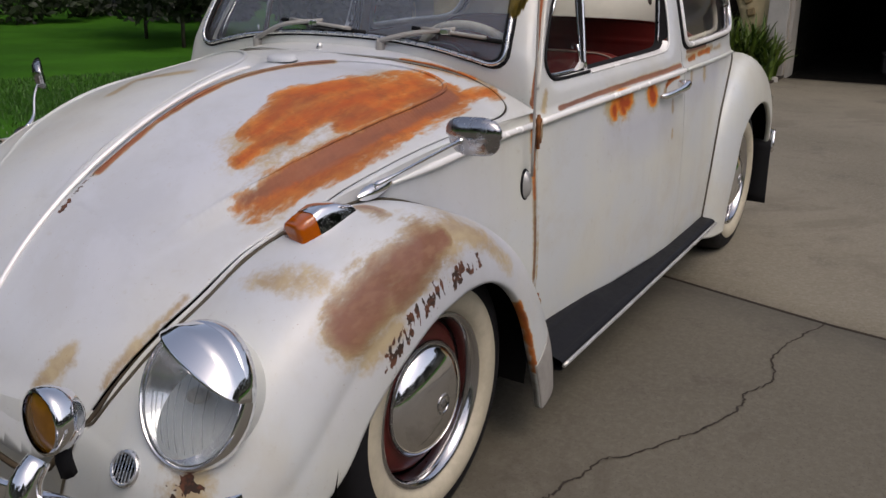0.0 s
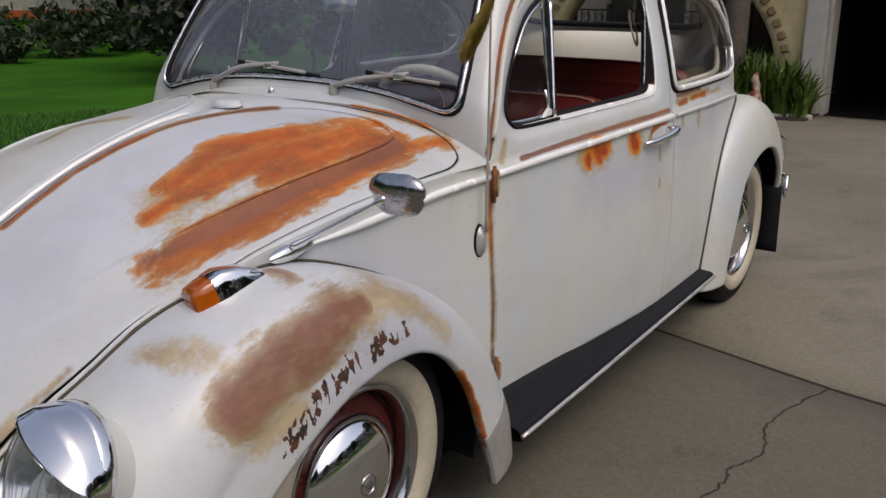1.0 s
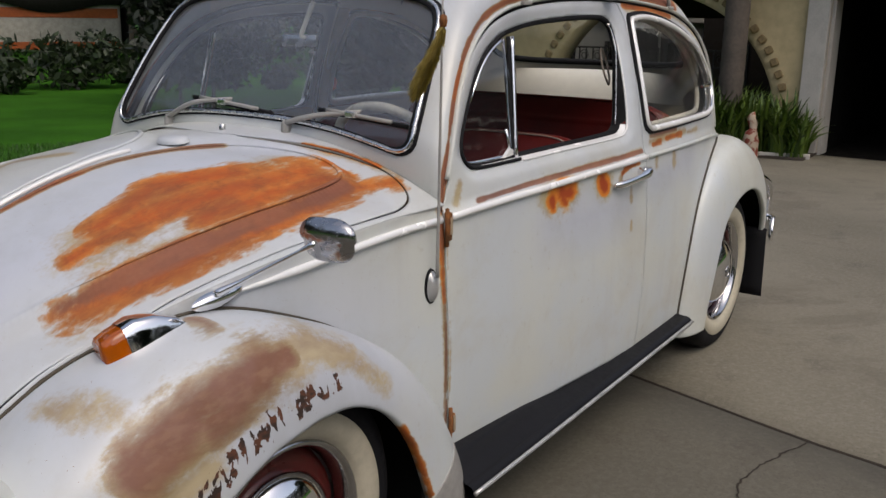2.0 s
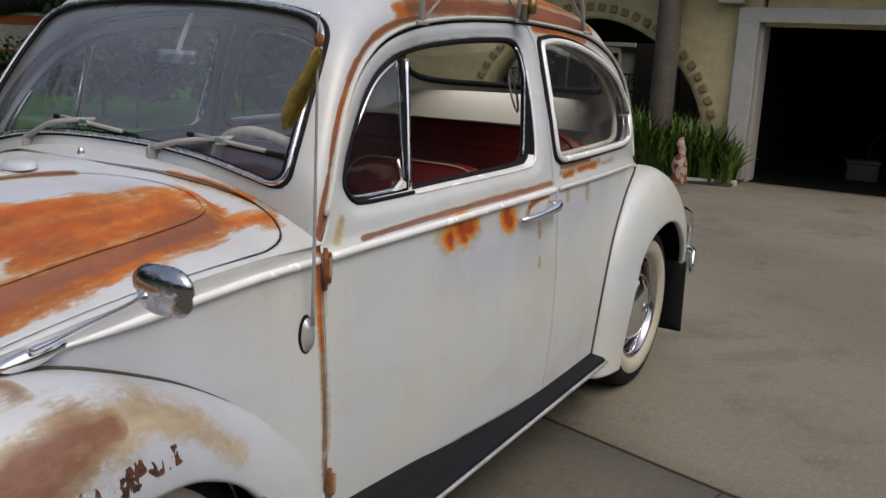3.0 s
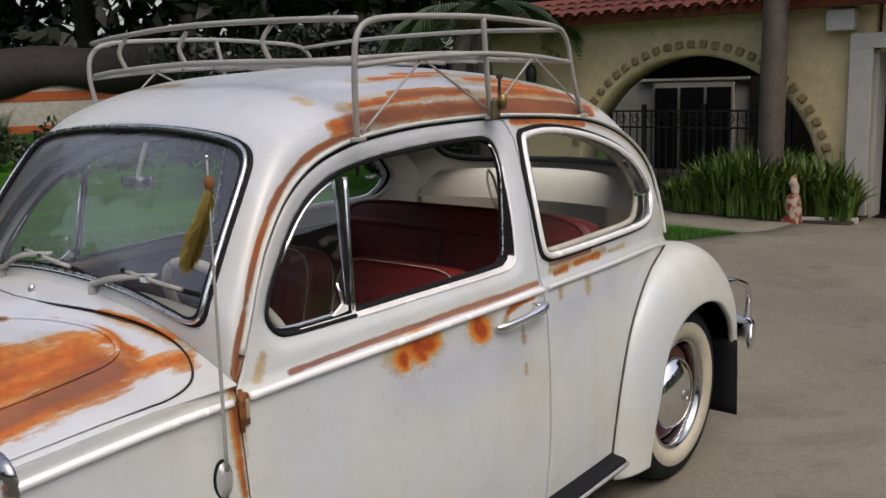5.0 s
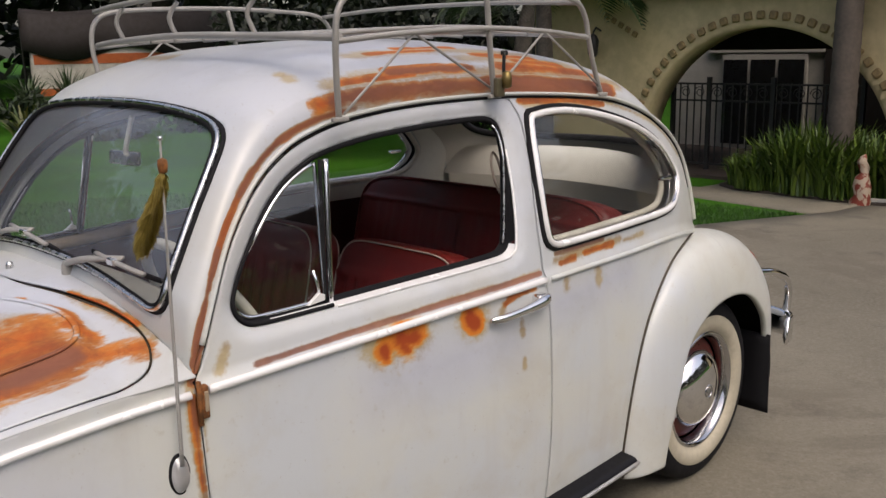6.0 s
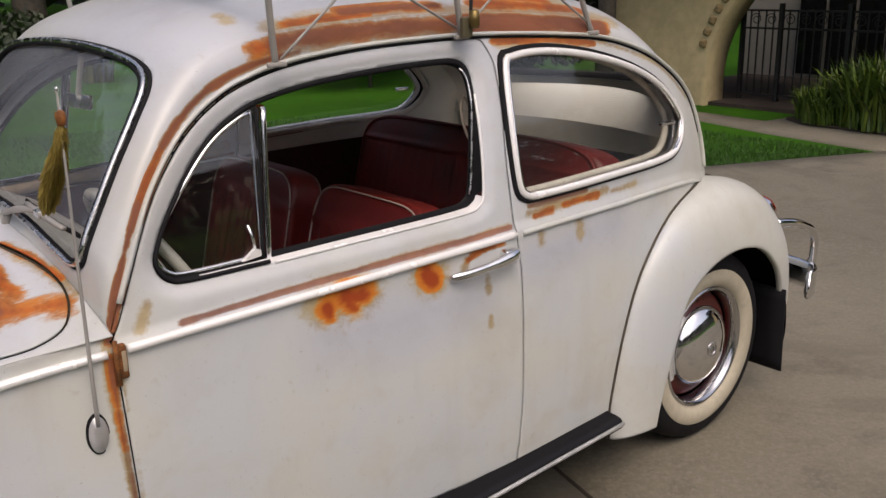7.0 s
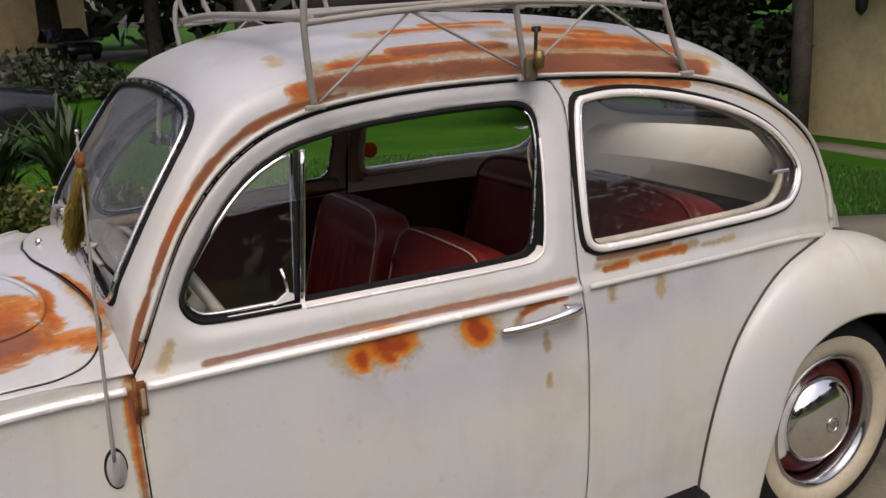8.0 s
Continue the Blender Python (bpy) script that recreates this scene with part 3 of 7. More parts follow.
def blades(name, count, radius, height, seed, width=0.022):
    r = np.random.default_rng(seed)
    verts, faces = [], []
    for _ in range(count):
        a, d = r.random() * 2 * math.pi, radius * math.sqrt(r.random())
        base = np.array((d * math.cos(a), d * math.sin(a), 0))
        lean = r.random() * 2 * math.pi
        h, out = height * (0.65 + 0.5 * r.random()), height * (0.15 + 0.5 * r.random())
        side = np.array((-math.sin(lean), math.cos(lean), 0))
        k0 = len(verts)
        for i, t in enumerate((0, 0.35, 0.65, 0.85, 1.0)):
            bend = out * t**2
            p = base + np.array((math.cos(lean) * bend, math.sin(lean) * bend, h * (t - 0.32 * t**3 * out / height * 1.6)))
            w = width * (0.7, 1, 0.9, 0.55, 0.05)[i] / 2
            verts += [p - side * w, p + side * w]
        faces += [(k0 + 2 * i, k0 + 2 * i + 1, k0 + 2 * i + 3, k0 + 2 * i + 2) for i in range(4)]
    return mesh(name, verts, faces)


def leaf_cloud(name, clumps, per, size, seed):
    """Many small leaves scattered through clumps (x, y, z, radius)."""
    r = np.random.default_rng(seed)
    c = np.array(clumps, float)
    n = len(c) * per
    d = r.normal(size=(n, 3))
    d /= np.linalg.norm(d, axis=1)[:, None]
    rad = np.repeat(c[:, 3], per)[:, None] * (0.45 + 0.65 * r.random((n, 1)) ** 0.5)
    p = np.repeat(c[:, :3], per, 0) + d * rad * (1, 1, 0.8)
    u = r.normal(size=(n, 3))
    u /= np.linalg.norm(u, axis=1)[:, None]
    v = np.cross(u, r.normal(size=(n, 3)))
    v /= np.linalg.norm(v, axis=1)[:, None]
    s = size * (0.6 + 0.8 * r.random((n, 1)))
    q = np.stack([p - u * s, p + v * s * 0.45, p + u * s, p - v * s * 0.45], 1).reshape(-1, 3)
    f = np.arange(n * 4).reshape(-1, 4)
    return mesh(name, q, f, False)


def tree(at, height, spread, seed, leaf=0.16, name="tree", per=130, mat=None, label="dark leafy tree with a thick irregular crown"):
    r = np.random.default_rng(seed)
    t = thing(name, label, "tree", Matrix.Translation((at[0], at[1], gz(at[0]))), "trees round the lawn")
    trunk_h = height * 0.38
    pts = curve([(0, 0, -0.1), (0.1 * r.normal(), 0.1 * r.normal(), trunk_h * 0.5), (0.2 * r.normal(), 0.2 * r.normal(), trunk_h)], 14)
    rad = np.linspace(0.035, 0.02, 14) * height
    secs = np.array([ring(q, 9) for q in rad])
    part("trunk", mesh("trunk", *sweep(pts, secs)), BARK, t)
    clumps = []
    for k in range(11):
        a, e = r.random() * 2 * math.pi, 0.15 + 0.75 * r.random()
        d = spread * (0.35 + 0.65 * r.random()) * math.cos(e * 0.9)
        tip = np.array((d * math.cos(a), d * math.sin(a), trunk_h + (height - trunk_h) * (0.1 + 0.85 * e)))
        limb = curve([tuple(pts[-1]), tuple((pts[-1] + tip) / 2 + (0, 0, 0.06 * height)), tuple(tip)], 8)
        part("limb", mesh("limb", *sweep(limb, np.array([ring(q, 6) for q in np.linspace(0.014, 0.003, 8) * height]))), BARK, t)
        for _ in range(3):
            clumps.append((*(tip + r.normal(size=3) * spread * 0.22), spread * (0.22 + 0.16 * r.random())))
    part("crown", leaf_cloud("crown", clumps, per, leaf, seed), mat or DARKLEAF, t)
    return t


def shrub(at, size, seed, mat, name="shrub", label="low dark shrub in the bed beside the lawn", leaf=0.05, per=160):
    r = np.random.default_rng(seed)
    cl = [(r.normal() * size[0] * 0.35, r.normal() * size[1] * 0.35, size[2] * (0.3 + 0.45 * r.random()), min(size) * (0.35 + 0.2 * r.random())) for _ in range(9)]
    s = thing(name, label, "shrub", Matrix.Translation((at[0], at[1], gz(at[0]))), "shrubs round the lawn")
    part("stem", mesh("stem", *sweep([(0, 0, -0.05), (0.02, 0, size[2] * 0.25), (0, 0.03, size[2] * 0.5)], ring(0.03, 6))), BARK, s)
    part("foliage", leaf_cloud("foliage", cl, per, leaf, seed), mat, s)
    return s


bed = slab("planting_bed", [(8.80, 0.60), (8.72, 1.2), (8.80, 2.45), (9.0, 2.75), (9.40, 2.75), (9.40, 0.60)], DIRT, 0.03, 0.1, 0.09)
tagged(bed, "dark soil bed along the house wall", "bed", kind="structure")
kerb = part("kerb_bed", box("kerb_bed", (0.05, 0.62, 0.06), (0, 0, 0), 0.01), TRIMW)
kerb.matrix_world = pose(8.87, 0.86, gz(8.9) + 0.03, 0, 0, 20)
tagged(kerb, "short white kerb stone edging the bed", "kerb", kind="structure")
for k, (x, y, h) in enumerate(((9.0, 0.80, 0.50), (9.15, 1.0, 0.66), (9.0, 1.22, 0.62), (9.2, 1.42, 0.72), (8.95, 1.55, 0.72), (9.15, 1.75, 0.74), (8.95, 1.95, 0.66), (9.15, 2.12, 0.60), (8.92, 2.3, 0.40), (9.1, 2.48, 0.34), (8.86, 1.38, 0.55), (8.86, 1.75, 0.6))):
    c = thing("strap_leaf_plant", "clump of long arching green strap leaves against the wall", "plant", Matrix.Translation((x, y, gz(x) + 0.03)), "strap-leaf plants in the bed")
    part("leaves", blades("leaves", 150, 0.20, h * 1.06, 40 + k, 0.030), BLADE, c)
palm = thing("palm_tree", "tall palm with a smooth ringed grey trunk before the arch", "tree", Matrix.Translation((9.08, 1.50, gz(9.1))))
pz = np.linspace(-0.1, 5.2, 90)
pr = 0.136 - 0.004 * pz + 0.004 * np.sin(pz * 42)
part("trunk", mesh("trunk", *sweep(np.c_[0.012 * pz, 0.004 * np.sin(pz), pz], np.array([ring(r, 18) for r in pr]))), TRUNK, palm)


def frond(length, droop, seed):
    r = np.random.default_rng(seed)
    verts, faces = [], []
    n = 34
    for i in range(n):
        t = (i + 1) / n
        p = np.array((length * t * (1 - 0.25 * t * droop), 0, length * (0.35 * t - droop * 0.75 * t**2)))
        for s in (-1, 1):
            ln = length * 0.30 * math.sin(math.pi * min(1, 0.12 + 0.86 * t)) * (0.85 + 0.3 * r.random())
            tip = p + np.array((ln * 0.55, s * ln * 0.75, -ln * 0.55))
            w = np.array((0.016, 0, 0.0))
            k = len(verts)
            verts += [p - w, p + w, (p + tip) / 2 + w * 0.9 + (0, 0, 0.05 * ln), tip]
            faces.append((k, k + 1, k + 2, k + 3))
    return mesh("frond", verts, faces, False)


for k in range(9):
    o = part("frond", frond(1.7, 0.8 + 0.05 * k, 300 + k), FROND, palm)
    o.matrix_local = pose(0.06, 0, 5.2, 0, 0, 40 * k + 7 * (k % 3))
low_palm = thing("low_palm", "dark feather palm with drooping fronds beside the arch", "tree", Matrix.Translation((8.95, 5.15, gz(9.0))))
part("trunk", mesh("trunk", *sweep([(0, 0, -0.1), (0.02, 0, 1.2), (0, 0.02, 2.35)], np.array([ring(r, 12) for r in (0.13, 0.11, 0.09)]))), BARK, low_palm)
for k in range(13):
    o = part("frond", frond(1.75, 0.85 + 0.06 * (k % 4), 330 + k), FROND, low_palm)
    o.matrix_local = pose(0, 0, 2.38, 0, 0, 27.7 * k)
for k, (x, y, w, h, sd) in enumerate(((8.6, 6.4, 0.8, 1.6, 1), (9.4, 7.3, 1.0, 2.4, 2), (7.9, 8.6, 1.0, 2.2, 3), (9.8, 5.6, 0.7, 1.8, 4), (8.6, 10.2, 1.2, 2.6, 5), (10.2, 8.8, 1.2, 3.0, 6))):
    shrub((x, y), (w, w, h), 500 + sd, DARKLEAF, "tall_shrub", "tall dense dark evergreen shrub beside the house", 0.075, 420)
# hedge line across the lawn, street trees behind it, trees behind the camera
for k in range(17):
    a = math.radians(34 + 4.6 * k)
    d = 19.5 + 1.5 * math.sin(k * 1.9)
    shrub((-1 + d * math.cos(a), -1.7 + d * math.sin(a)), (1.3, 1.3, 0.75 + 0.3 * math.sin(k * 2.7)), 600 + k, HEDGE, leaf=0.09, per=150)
for k in range(17):
    a = math.radians(24 + 6.0 * k)
    d = 42 + 8 * math.sin(k * 2.1)
    tree((d * math.cos(a), d * math.sin(a)), 15 + 3 * math.sin(k * 3.3), 6.5, 700 + k, 0.42, per=120)
for k, (x, y, h) in enumerate(((-16, -12, 8), (-7, -24, 7), (4, -27, 8), (13, -22, 7), (20, -9, 9), (-22, -2, 9), (-24, 12, 10), (22, 4, 9), (17, 12, 8), (14.5, 17, 8))):
    tree((x, y), h, h * 0.42, 800 + k, 0.30, per=260)

# far woods that close the street side and the side behind the drive
r = np.random.default_rng(77)
cl = []
for k in range(230):
    a = math.radians(15 + 345 * k / 230)
    d = 62 + 10 * r.random()
    for z in (3, 8, 13):
        cl.append((d * math.cos(a), d * math.sin(a), z + 2 * r.random(), 4.6 + 1.5 * r.random()))
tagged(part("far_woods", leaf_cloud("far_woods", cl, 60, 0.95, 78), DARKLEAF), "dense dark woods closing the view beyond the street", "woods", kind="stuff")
# near beds on the lawn: flowers, sword-leaf plants
for k, (x, y, h) in enumerate(((0.35, 4.75, 0.35), (0.95, 4.65, 0.4), (1.5, 5.0, 0.24))):
    f = shrub((x, y), (0.55, 0.45, h), 900 + k, FLOWER, "flower_bush", "low bedding plants with yellow and orange flowers", 0.03, 170)
    rr = np.random.default_rng(950 + k)
    for j in range(4):
        fl = part("flower", lathe("flower", [(0.0, 0.012), (0.018, 0.010), (0.030, 0.0), (0.016, -0.008), (0.0, -0.010)], 10, "z"), plain("flower petal", ((0.6, 0.35, 0.02), (0.55, 0.03, 0.01))[j % 3 == 0], 0.6), f)
        fl.location = (0.22 * rr.normal(), 0.18 * rr.normal(), h * (0.85 + 0.3 * rr.random()))
for k, (x, y, h, c) in enumerate(((1.10, 5.25, 1.0, FROND), (0.55, 5.6, 0.9, FROND), (5.2, 11.9, 0.8, FLOWER), (9.2, 19.6, 1.3, FROND), (8.0, 19.0, 1.2, FROND))):
    c2 = thing("sword_leaf_plant", "tall dark clump of stiff sword-shaped leaves on the lawn", "plant", Matrix.Translation((x, y, gz(x))), "sword-leaf plants")
    part("leaves", blades("leaves", 90, 0.12 + 0.1 * (k == 2), h, 980 + k, 0.05), c, c2)
orn = [(0.11, 0.0), (0.12, 0.03), (0.085, 0.10), (0.10, 0.18), (0.075, 0.27), (0.045, 0.31), (0.06, 0.37), (0.055, 0.42), (0.03, 0.47), (0.0, 0.49)]
n = Nodes("painted plaster")
nv = n.noise(14, 3)
n.out(Base_Color=n.mix(n.span(nv, 0.46, 0.52), (0.20, 0.035, 0.02), (0.40, 0.32, 0.24)), Roughness=0.6)
om = lathe("garden_ornament", orn, 20, "z")
om.transform(Matrix.Diagonal((0.75, 0.85, 1, 1)))
for v in om.vertices:
    v.co.x += 0.012 * math.sin(v.co.z * 40)
    v.co.y += 0.015 * math.sin(v.co.z * 31 + 1)
go = tagged(part("garden_ornament", om, n.mat), "small red and white plaster ornament before the plants", "ornament")
go.matrix_world = Matrix.Translation((8.72, 1.12, gz(8.72)))
lamp = thing("wall_lantern", "dark iron lantern on a bracket on the stucco wall", "lantern", Matrix.Translation((HX, 4.62, 1.35)))
part("bracket", mesh("bracket", *sweep([(0.0, 0, 0.22), (-0.10, 0, 0.26), (-0.16, 0, 0.20)], ring(0.012, 6))), IRON, lamp)
part("body", lathe("body", [(0.0, 0.20), (0.05, 0.16), (0.075, 0.10), (0.06, -0.06), (0.03, -0.10), (0.0, -0.13)], 8, "z"), IRON, lamp).location = (-0.16, 0, 0)

# ---- vehicles by the street ----
def parked_car(m, color, label, scale=1.0):
    c = thing("parked_car", label, "car", m, "cars parked by the street")
    paint = plain("car paint", color, 0.25, Coat_Weight=0.5)
    body = [[(x, 0.86 * math.copysign(abs(math.cos(a)) ** 0.4, math.cos(a)) * w, 0.28 + (h - 0.28) * (0.5 + 0.5 * math.copysign(abs(math.sin(a)) ** 0.5, math.sin(a)))) for a in np.linspace(0, 2 * math.pi, 28)] for x, w, h in ((-2.2, 0.80, 0.62), (-2.1, 0.94, 0.78), (-1.2, 1.0, 0.90), (0.0, 1.0, 0.94), (1.2, 1.0, 0.96), (2.05, 0.95, 0.94), (2.2, 0.82, 0.80))]
    for e in (0, -1):
        body.insert(0 if e == 0 else len(body), [(body[e][0][0], 0.0, 0.55)] * 28)
    part("body", sheet_mesh("body", body), paint, c)
    cab = [[(x0 + (x1 - x0) * t, 0.80 * (1 - 0.16 * t) * sgn, 0.90 + 0.52 * t) for x0, x1, sgn in ((-0.75, -0.15, -1), (1.45, 1.0, -1), (1.45, 1.0, 1), (-0.75, -0.15, 1), (-0.75, -0.15, -1))] for t in (0, 0.5, 0.92)]
    part("windows", sheet_mesh("windows", cab), PANE, c)
    part("roof", box("roof", (1.25, 1.36, 0.07), (0.42, 0, 1.40), 0.03, 3, smooth=True), paint, c)
    for x in (-0.46, 0.45, 1.24):
        for s in (-1, 1):
            part("pillar", mesh("pillar", *sweep([(x if x > 0 else -0.75, 0.805 * s, 0.92), (x * 0.85 if x > 0 else -0.17, 0.69 * s, 1.39)], ring(0.03, 6))), paint, c)
    for x in (-1.35, 1.35):
        for s in (-1, 1):
            w = part("wheel", lathe("wheel", [(0.0, 0.10), (0.20, 0.10), (0.31, 0.09), (0.32, 0.0), (0.31, -0.09), (0.0, -0.09)], 28), RUBBER, c)
            w.location = (x, 0.78 * s, 0.32)
            part("rim", lathe("rim", [(0.0, -0.105), (0.12, -0.103), (0.19, -0.095)], 20), DULL, w)
            if s > 0:
                w.rotation_euler = (0, 0, math.pi)
    for s in (-1, 1):
        part("side_mirror", box("side_mirror", (0.10, 0.16, 0.11), (-0.55, 0.92 * s, 0.98), 0.02), paint, c)
        part("tail_light", box("tail_light", (0.06, 0.28, 0.12), (2.16, 0.55 * s, 0.76), 0.01), REDRIM, c)
    return c


parked_car(pose(-0.75, 9.4, gz(0), 0, 0, 180), (0.012, 0.013, 0.016), "black saloon car parked beyond the lawn's flower bed")
parked_car(pose(5.2, 43.5, gz(5), 0, 0, 105), (0.010, 0.010, 0.011), "black car parked on the neighbour's paved drive")
parked_car(pose(28.0, 42.0, gz(28), 0, 0, 150), (0.62, 0.60, 0.56), "white car parked beyond the hedge and lawn")
STREET = plain("grey asphalt", (0.096, 0.092, 0.089), 0.9, bump=0.3)
tagged(slab("road", [(-3.5, 13.5), (1.2, 13.5), (6.5, 40), (16, 60), (-14, 60), (-6, 40)], STREET, 0.003, 1.0), "grey paved drive running to the street", "road", kind="structure")
tagged(part("wall_neighbour", box("wall_neighbour", (16, 0.4, 4.6), (0.0, 58, 2.2)), STUCCO), "pale stucco front of the neighbour's house", "house wall", kind="structure")
trl = thing("covered_trailer", "white camping trailer with orange stripes under a brown tarp", "trailer", pose(12.9, 23.0, gz(11), 0, 0, 158))
part("body", box("body", (6.0, 2.2, 1.55), (0, 0, 1.15), 0.12, 4, smooth=True), plain("white trailer enamel", (0.385, 0.363, 0.318), 0.5), trl)
for s in (-1, 1):
    for z, h in ((1.42, 0.26), (0.55, 0.20)):
        part("stripe", box("stripe", (5.8, 0.02, h), (0, 1.105 * s, z), 0.004), plain("orange enamel", (0.333, 0.074, 0.011), 0.5), trl)
    part("wheel", moved(lathe("wheel", [(0.0, 0.09), (0.30, 0.09), (0.33, 0.0), (0.30, -0.09), (0.0, -0.09)], 24), Matrix.Translation((0.4, 0.95 * s, 0.33))), RUBBER, trl)
tarp = [[(x, y + 0.04 * math.sin(3 * x + z), z + 0.05 * math.sin(2.3 * x)) for y, z in ((-1.18, 1.55 + 0.12 * math.sin(x * 1.7)), (-1.17, 2.0), (-1.08, 2.55), (-0.5, 2.74), (0.5, 2.74), (1.08, 2.55), (1.17, 2.0), (1.18, 1.55 + 0.12 * math.sin(x * 1.9 + 1)))] for x in np.linspace(-3.15, 3.15, 26)]
thick(part("tarp", sheet_mesh("tarp", tarp), plain("brown tarpaulin", (0.012, 0.008, 0.007), 0.8, bump=0.4, bscale=8), trl, "brown tarp draped over the top"), 0.02)
for e, x in ((-1, -3.16), (1, 3.16)):
    part("tarp_end", sheet_mesh("tarp_end", [[(x + 0.03 * math.sin(5 * y), y, z) for z in np.linspace(0.55, 2.62, 6)] for y in np.linspace(-1.12, 1.12, 10)]), bpy.data.materials["brown tarpaulin"], trl)


# ---- odds and ends in the garage's shade ----
gf = gz(9.4) - 0.002
bin_ = thing("storage_tub", "dark plastic storage tub on the garage floor", "tub", pose(10.6, -0.42, gf, 0, 0, 12))
part("body", box("body", (0.26, 0.34, 0.20), (0, 0, 0.10), 0.02, 3), plain("dark plastic", (0.02, 0.02, 0.018), 0.7), bin_)
part("lid", box("lid", (0.28, 0.36, 0.03), (0, 0, 0.217), 0.01), plain("dark plastic lid", (0.03, 0.029, 0.027), 0.7), bin_)
for y, tilt in ((-0.95, 6), (-1.35, -4)):
    pole = thing("leaning_pole", "thin grey pole leaning in the dark garage", "pole", pose(11.2, y, gf, tilt, 3, 0))
    part("shaft", mesh("shaft", *sweep([(0, 0, 0.0), (0, 0, 0.7), (0, 0, 1.45)], ring(0.014, 8))), RACK, pole)
bike = thing("bicycle", "bicycle with pale tyres standing in the dark garage", "bicycle", pose(10.9, -1.05, gf, 0, 0, 70))
for x in (-0.42, 0.42):
    w = part("wheel", moved(tube("wheel", [(0.26 * math.cos(a), 0, 0.26 * math.sin(a)) for a in np.linspace(0, 2 * math.pi, 40, endpoint=False)], 0.016, True, 6), Matrix.Translation((x, 0, 0.276))), RUBBER, bike)
    for k in range(7):
        a = math.pi * k / 7
        part("spoke", mesh("spoke", *sweep([(x - 0.25 * math.cos(a), 0, 0.276 - 0.25 * math.sin(a)), (x, 0.004, 0.276), (x + 0.25 * math.cos(a), 0, 0.276 + 0.25 * math.sin(a))], ring(0.0016, 4))), DULL, w)
for name, pts in (("top_tube", [(-0.12, 0, 0.62), (0.10, 0, 0.63), (0.30, 0, 0.64)]), ("down_tube", [(-0.04, 0, 0.30), (0.13, 0, 0.47), (0.30, 0, 0.62)]), ("seat_tube", [(-0.04, 0, 0.30), (-0.09, 0, 0.50), (-0.15, 0, 0.74)]), ("fork", [(0.42, 0, 0.276), (0.36, 0, 0.46), (0.28, 0, 0.72)]), ("chain_stay", [(-0.42, 0, 0.276), (-0.23, 0, 0.285), (-0.04, 0, 0.30)])):
    part(name, mesh(name, *sweep(pts, ring(0.014, 8))), plain("red cycle paint", (0.22, 0.02, 0.015), 0.35), bike)
part("saddle", box("saddle", (0.20, 0.11, 0.05), (-0.16, 0, 0.765), 0.02, 3, smooth=True), RUBBER, bike)
part("handlebar", mesh("handlebar", *sweep(curve([(0.20, -0.24, 0.74), (0.27, -0.12, 0.76), (0.28, 0.0, 0.74), (0.27, 0.12, 0.76), (0.20, 0.24, 0.74)], 20), ring(0.011, 8))), DULL, bike)

# short grass blades on the lawn beside the drive
r = np.random.default_rng(21)
n_bl = 60000
bx_ = np.r_[r.uniform(2.6, 7.85, n_bl * 3 // 4), r.uniform(-4.0, 2.6, n_bl // 4)]
by_ = edge_y(bx_) + 0.02 + np.r_[4.2 * r.random(n_bl * 3 // 4) ** 1.4, 5.0 * r.random(n_bl // 4)]
root = np.stack([bx_, by_, ground_z(bx_, by_) - 0.014], 1)
ang = r.uniform(0, 2 * math.pi, n_bl)
wide_ = np.stack([np.cos(ang), np.sin(ang), 0 * ang], 1) * r.uniform(0.003, 0.006, (n_bl, 1))
tip = root + np.c_[r.normal(0, 0.014, (n_bl, 2)), r.uniform(0.022, 0.055, n_bl)]
tri_v = np.stack([root - wide_, root + wide_, tip], 1).reshape(-1, 3)
blade_mat = leaf_mat("lawn blade green", (0.0140, 0.0600, 0.0032), (0.0440, 0.1350, 0.0096))
tagged(part("lawn_grass", mesh("lawn_grass", tri_v, np.arange(n_bl * 3).reshape(-1, 3), False), blade_mat), "short mown green grass blades beside the drive", "grass", kind="stuff")
# ---- the car: x runs from its front axle to the rear, y = 0 is its middle, the near flank lies at minus y ----
HOOD_EDGE = [(0.50, 0.0), (0.513, -0.12), (0.552, -0.25), (0.590, -0.39), (0.597, -0.49), (0.567, -0.562), (0.508, -0.586), (0.44, -0.585), (0.35, -0.578), (0.186, -0.567), (0.047, -0.549), (-0.11, -0.516), (-0.18, -0.486), (-0.257, -0.454), (-0.348, -0.424), (-0.425, -0.383), (-0.492, -0.346), (-0.551, -0.296), (-0.585, -0.230), (-0.598, -0.12), (-0.60, 0.0)]
profile = hermite([-0.66, -0.62, -0.60, -0.55, -0.452, -0.40, -0.32, -0.167, 0.0, 0.18, 0.30, 0.42, 0.54, 0.66], [0.10, 0.25, 0.36, 0.48, 0.611, 0.662, 0.725, 0.815, 0.885, 0.932, 0.947, 0.960, 0.970, 0.984])
RIDGE = [(-0.34, -0.285), (-0.177, -0.362), (-0.075, -0.406), (0.048, -0.437), (0.195, -0.457), (0.386, -0.460), (0.468, -0.447), (0.503, -0.405), (0.500, -0.323), (0.442, -0.200), (0.372, -0.118), (0.263, -0.062), (0.085, -0.034), (-0.30, -0.024)]
ridge_line = curve(RIDGE, 160)


def line_dist(x, y, line):
    p = np.stack([np.ravel(x), np.ravel(y)], 1)
    out = np.empty(len(p))
    for k in range(0, len(p), 4000):
        out[k : k + 4000] = np.sqrt(((p[k : k + 4000, None] - line[None]) ** 2).sum(2).min(1))
    return out.reshape(np.shape(x))


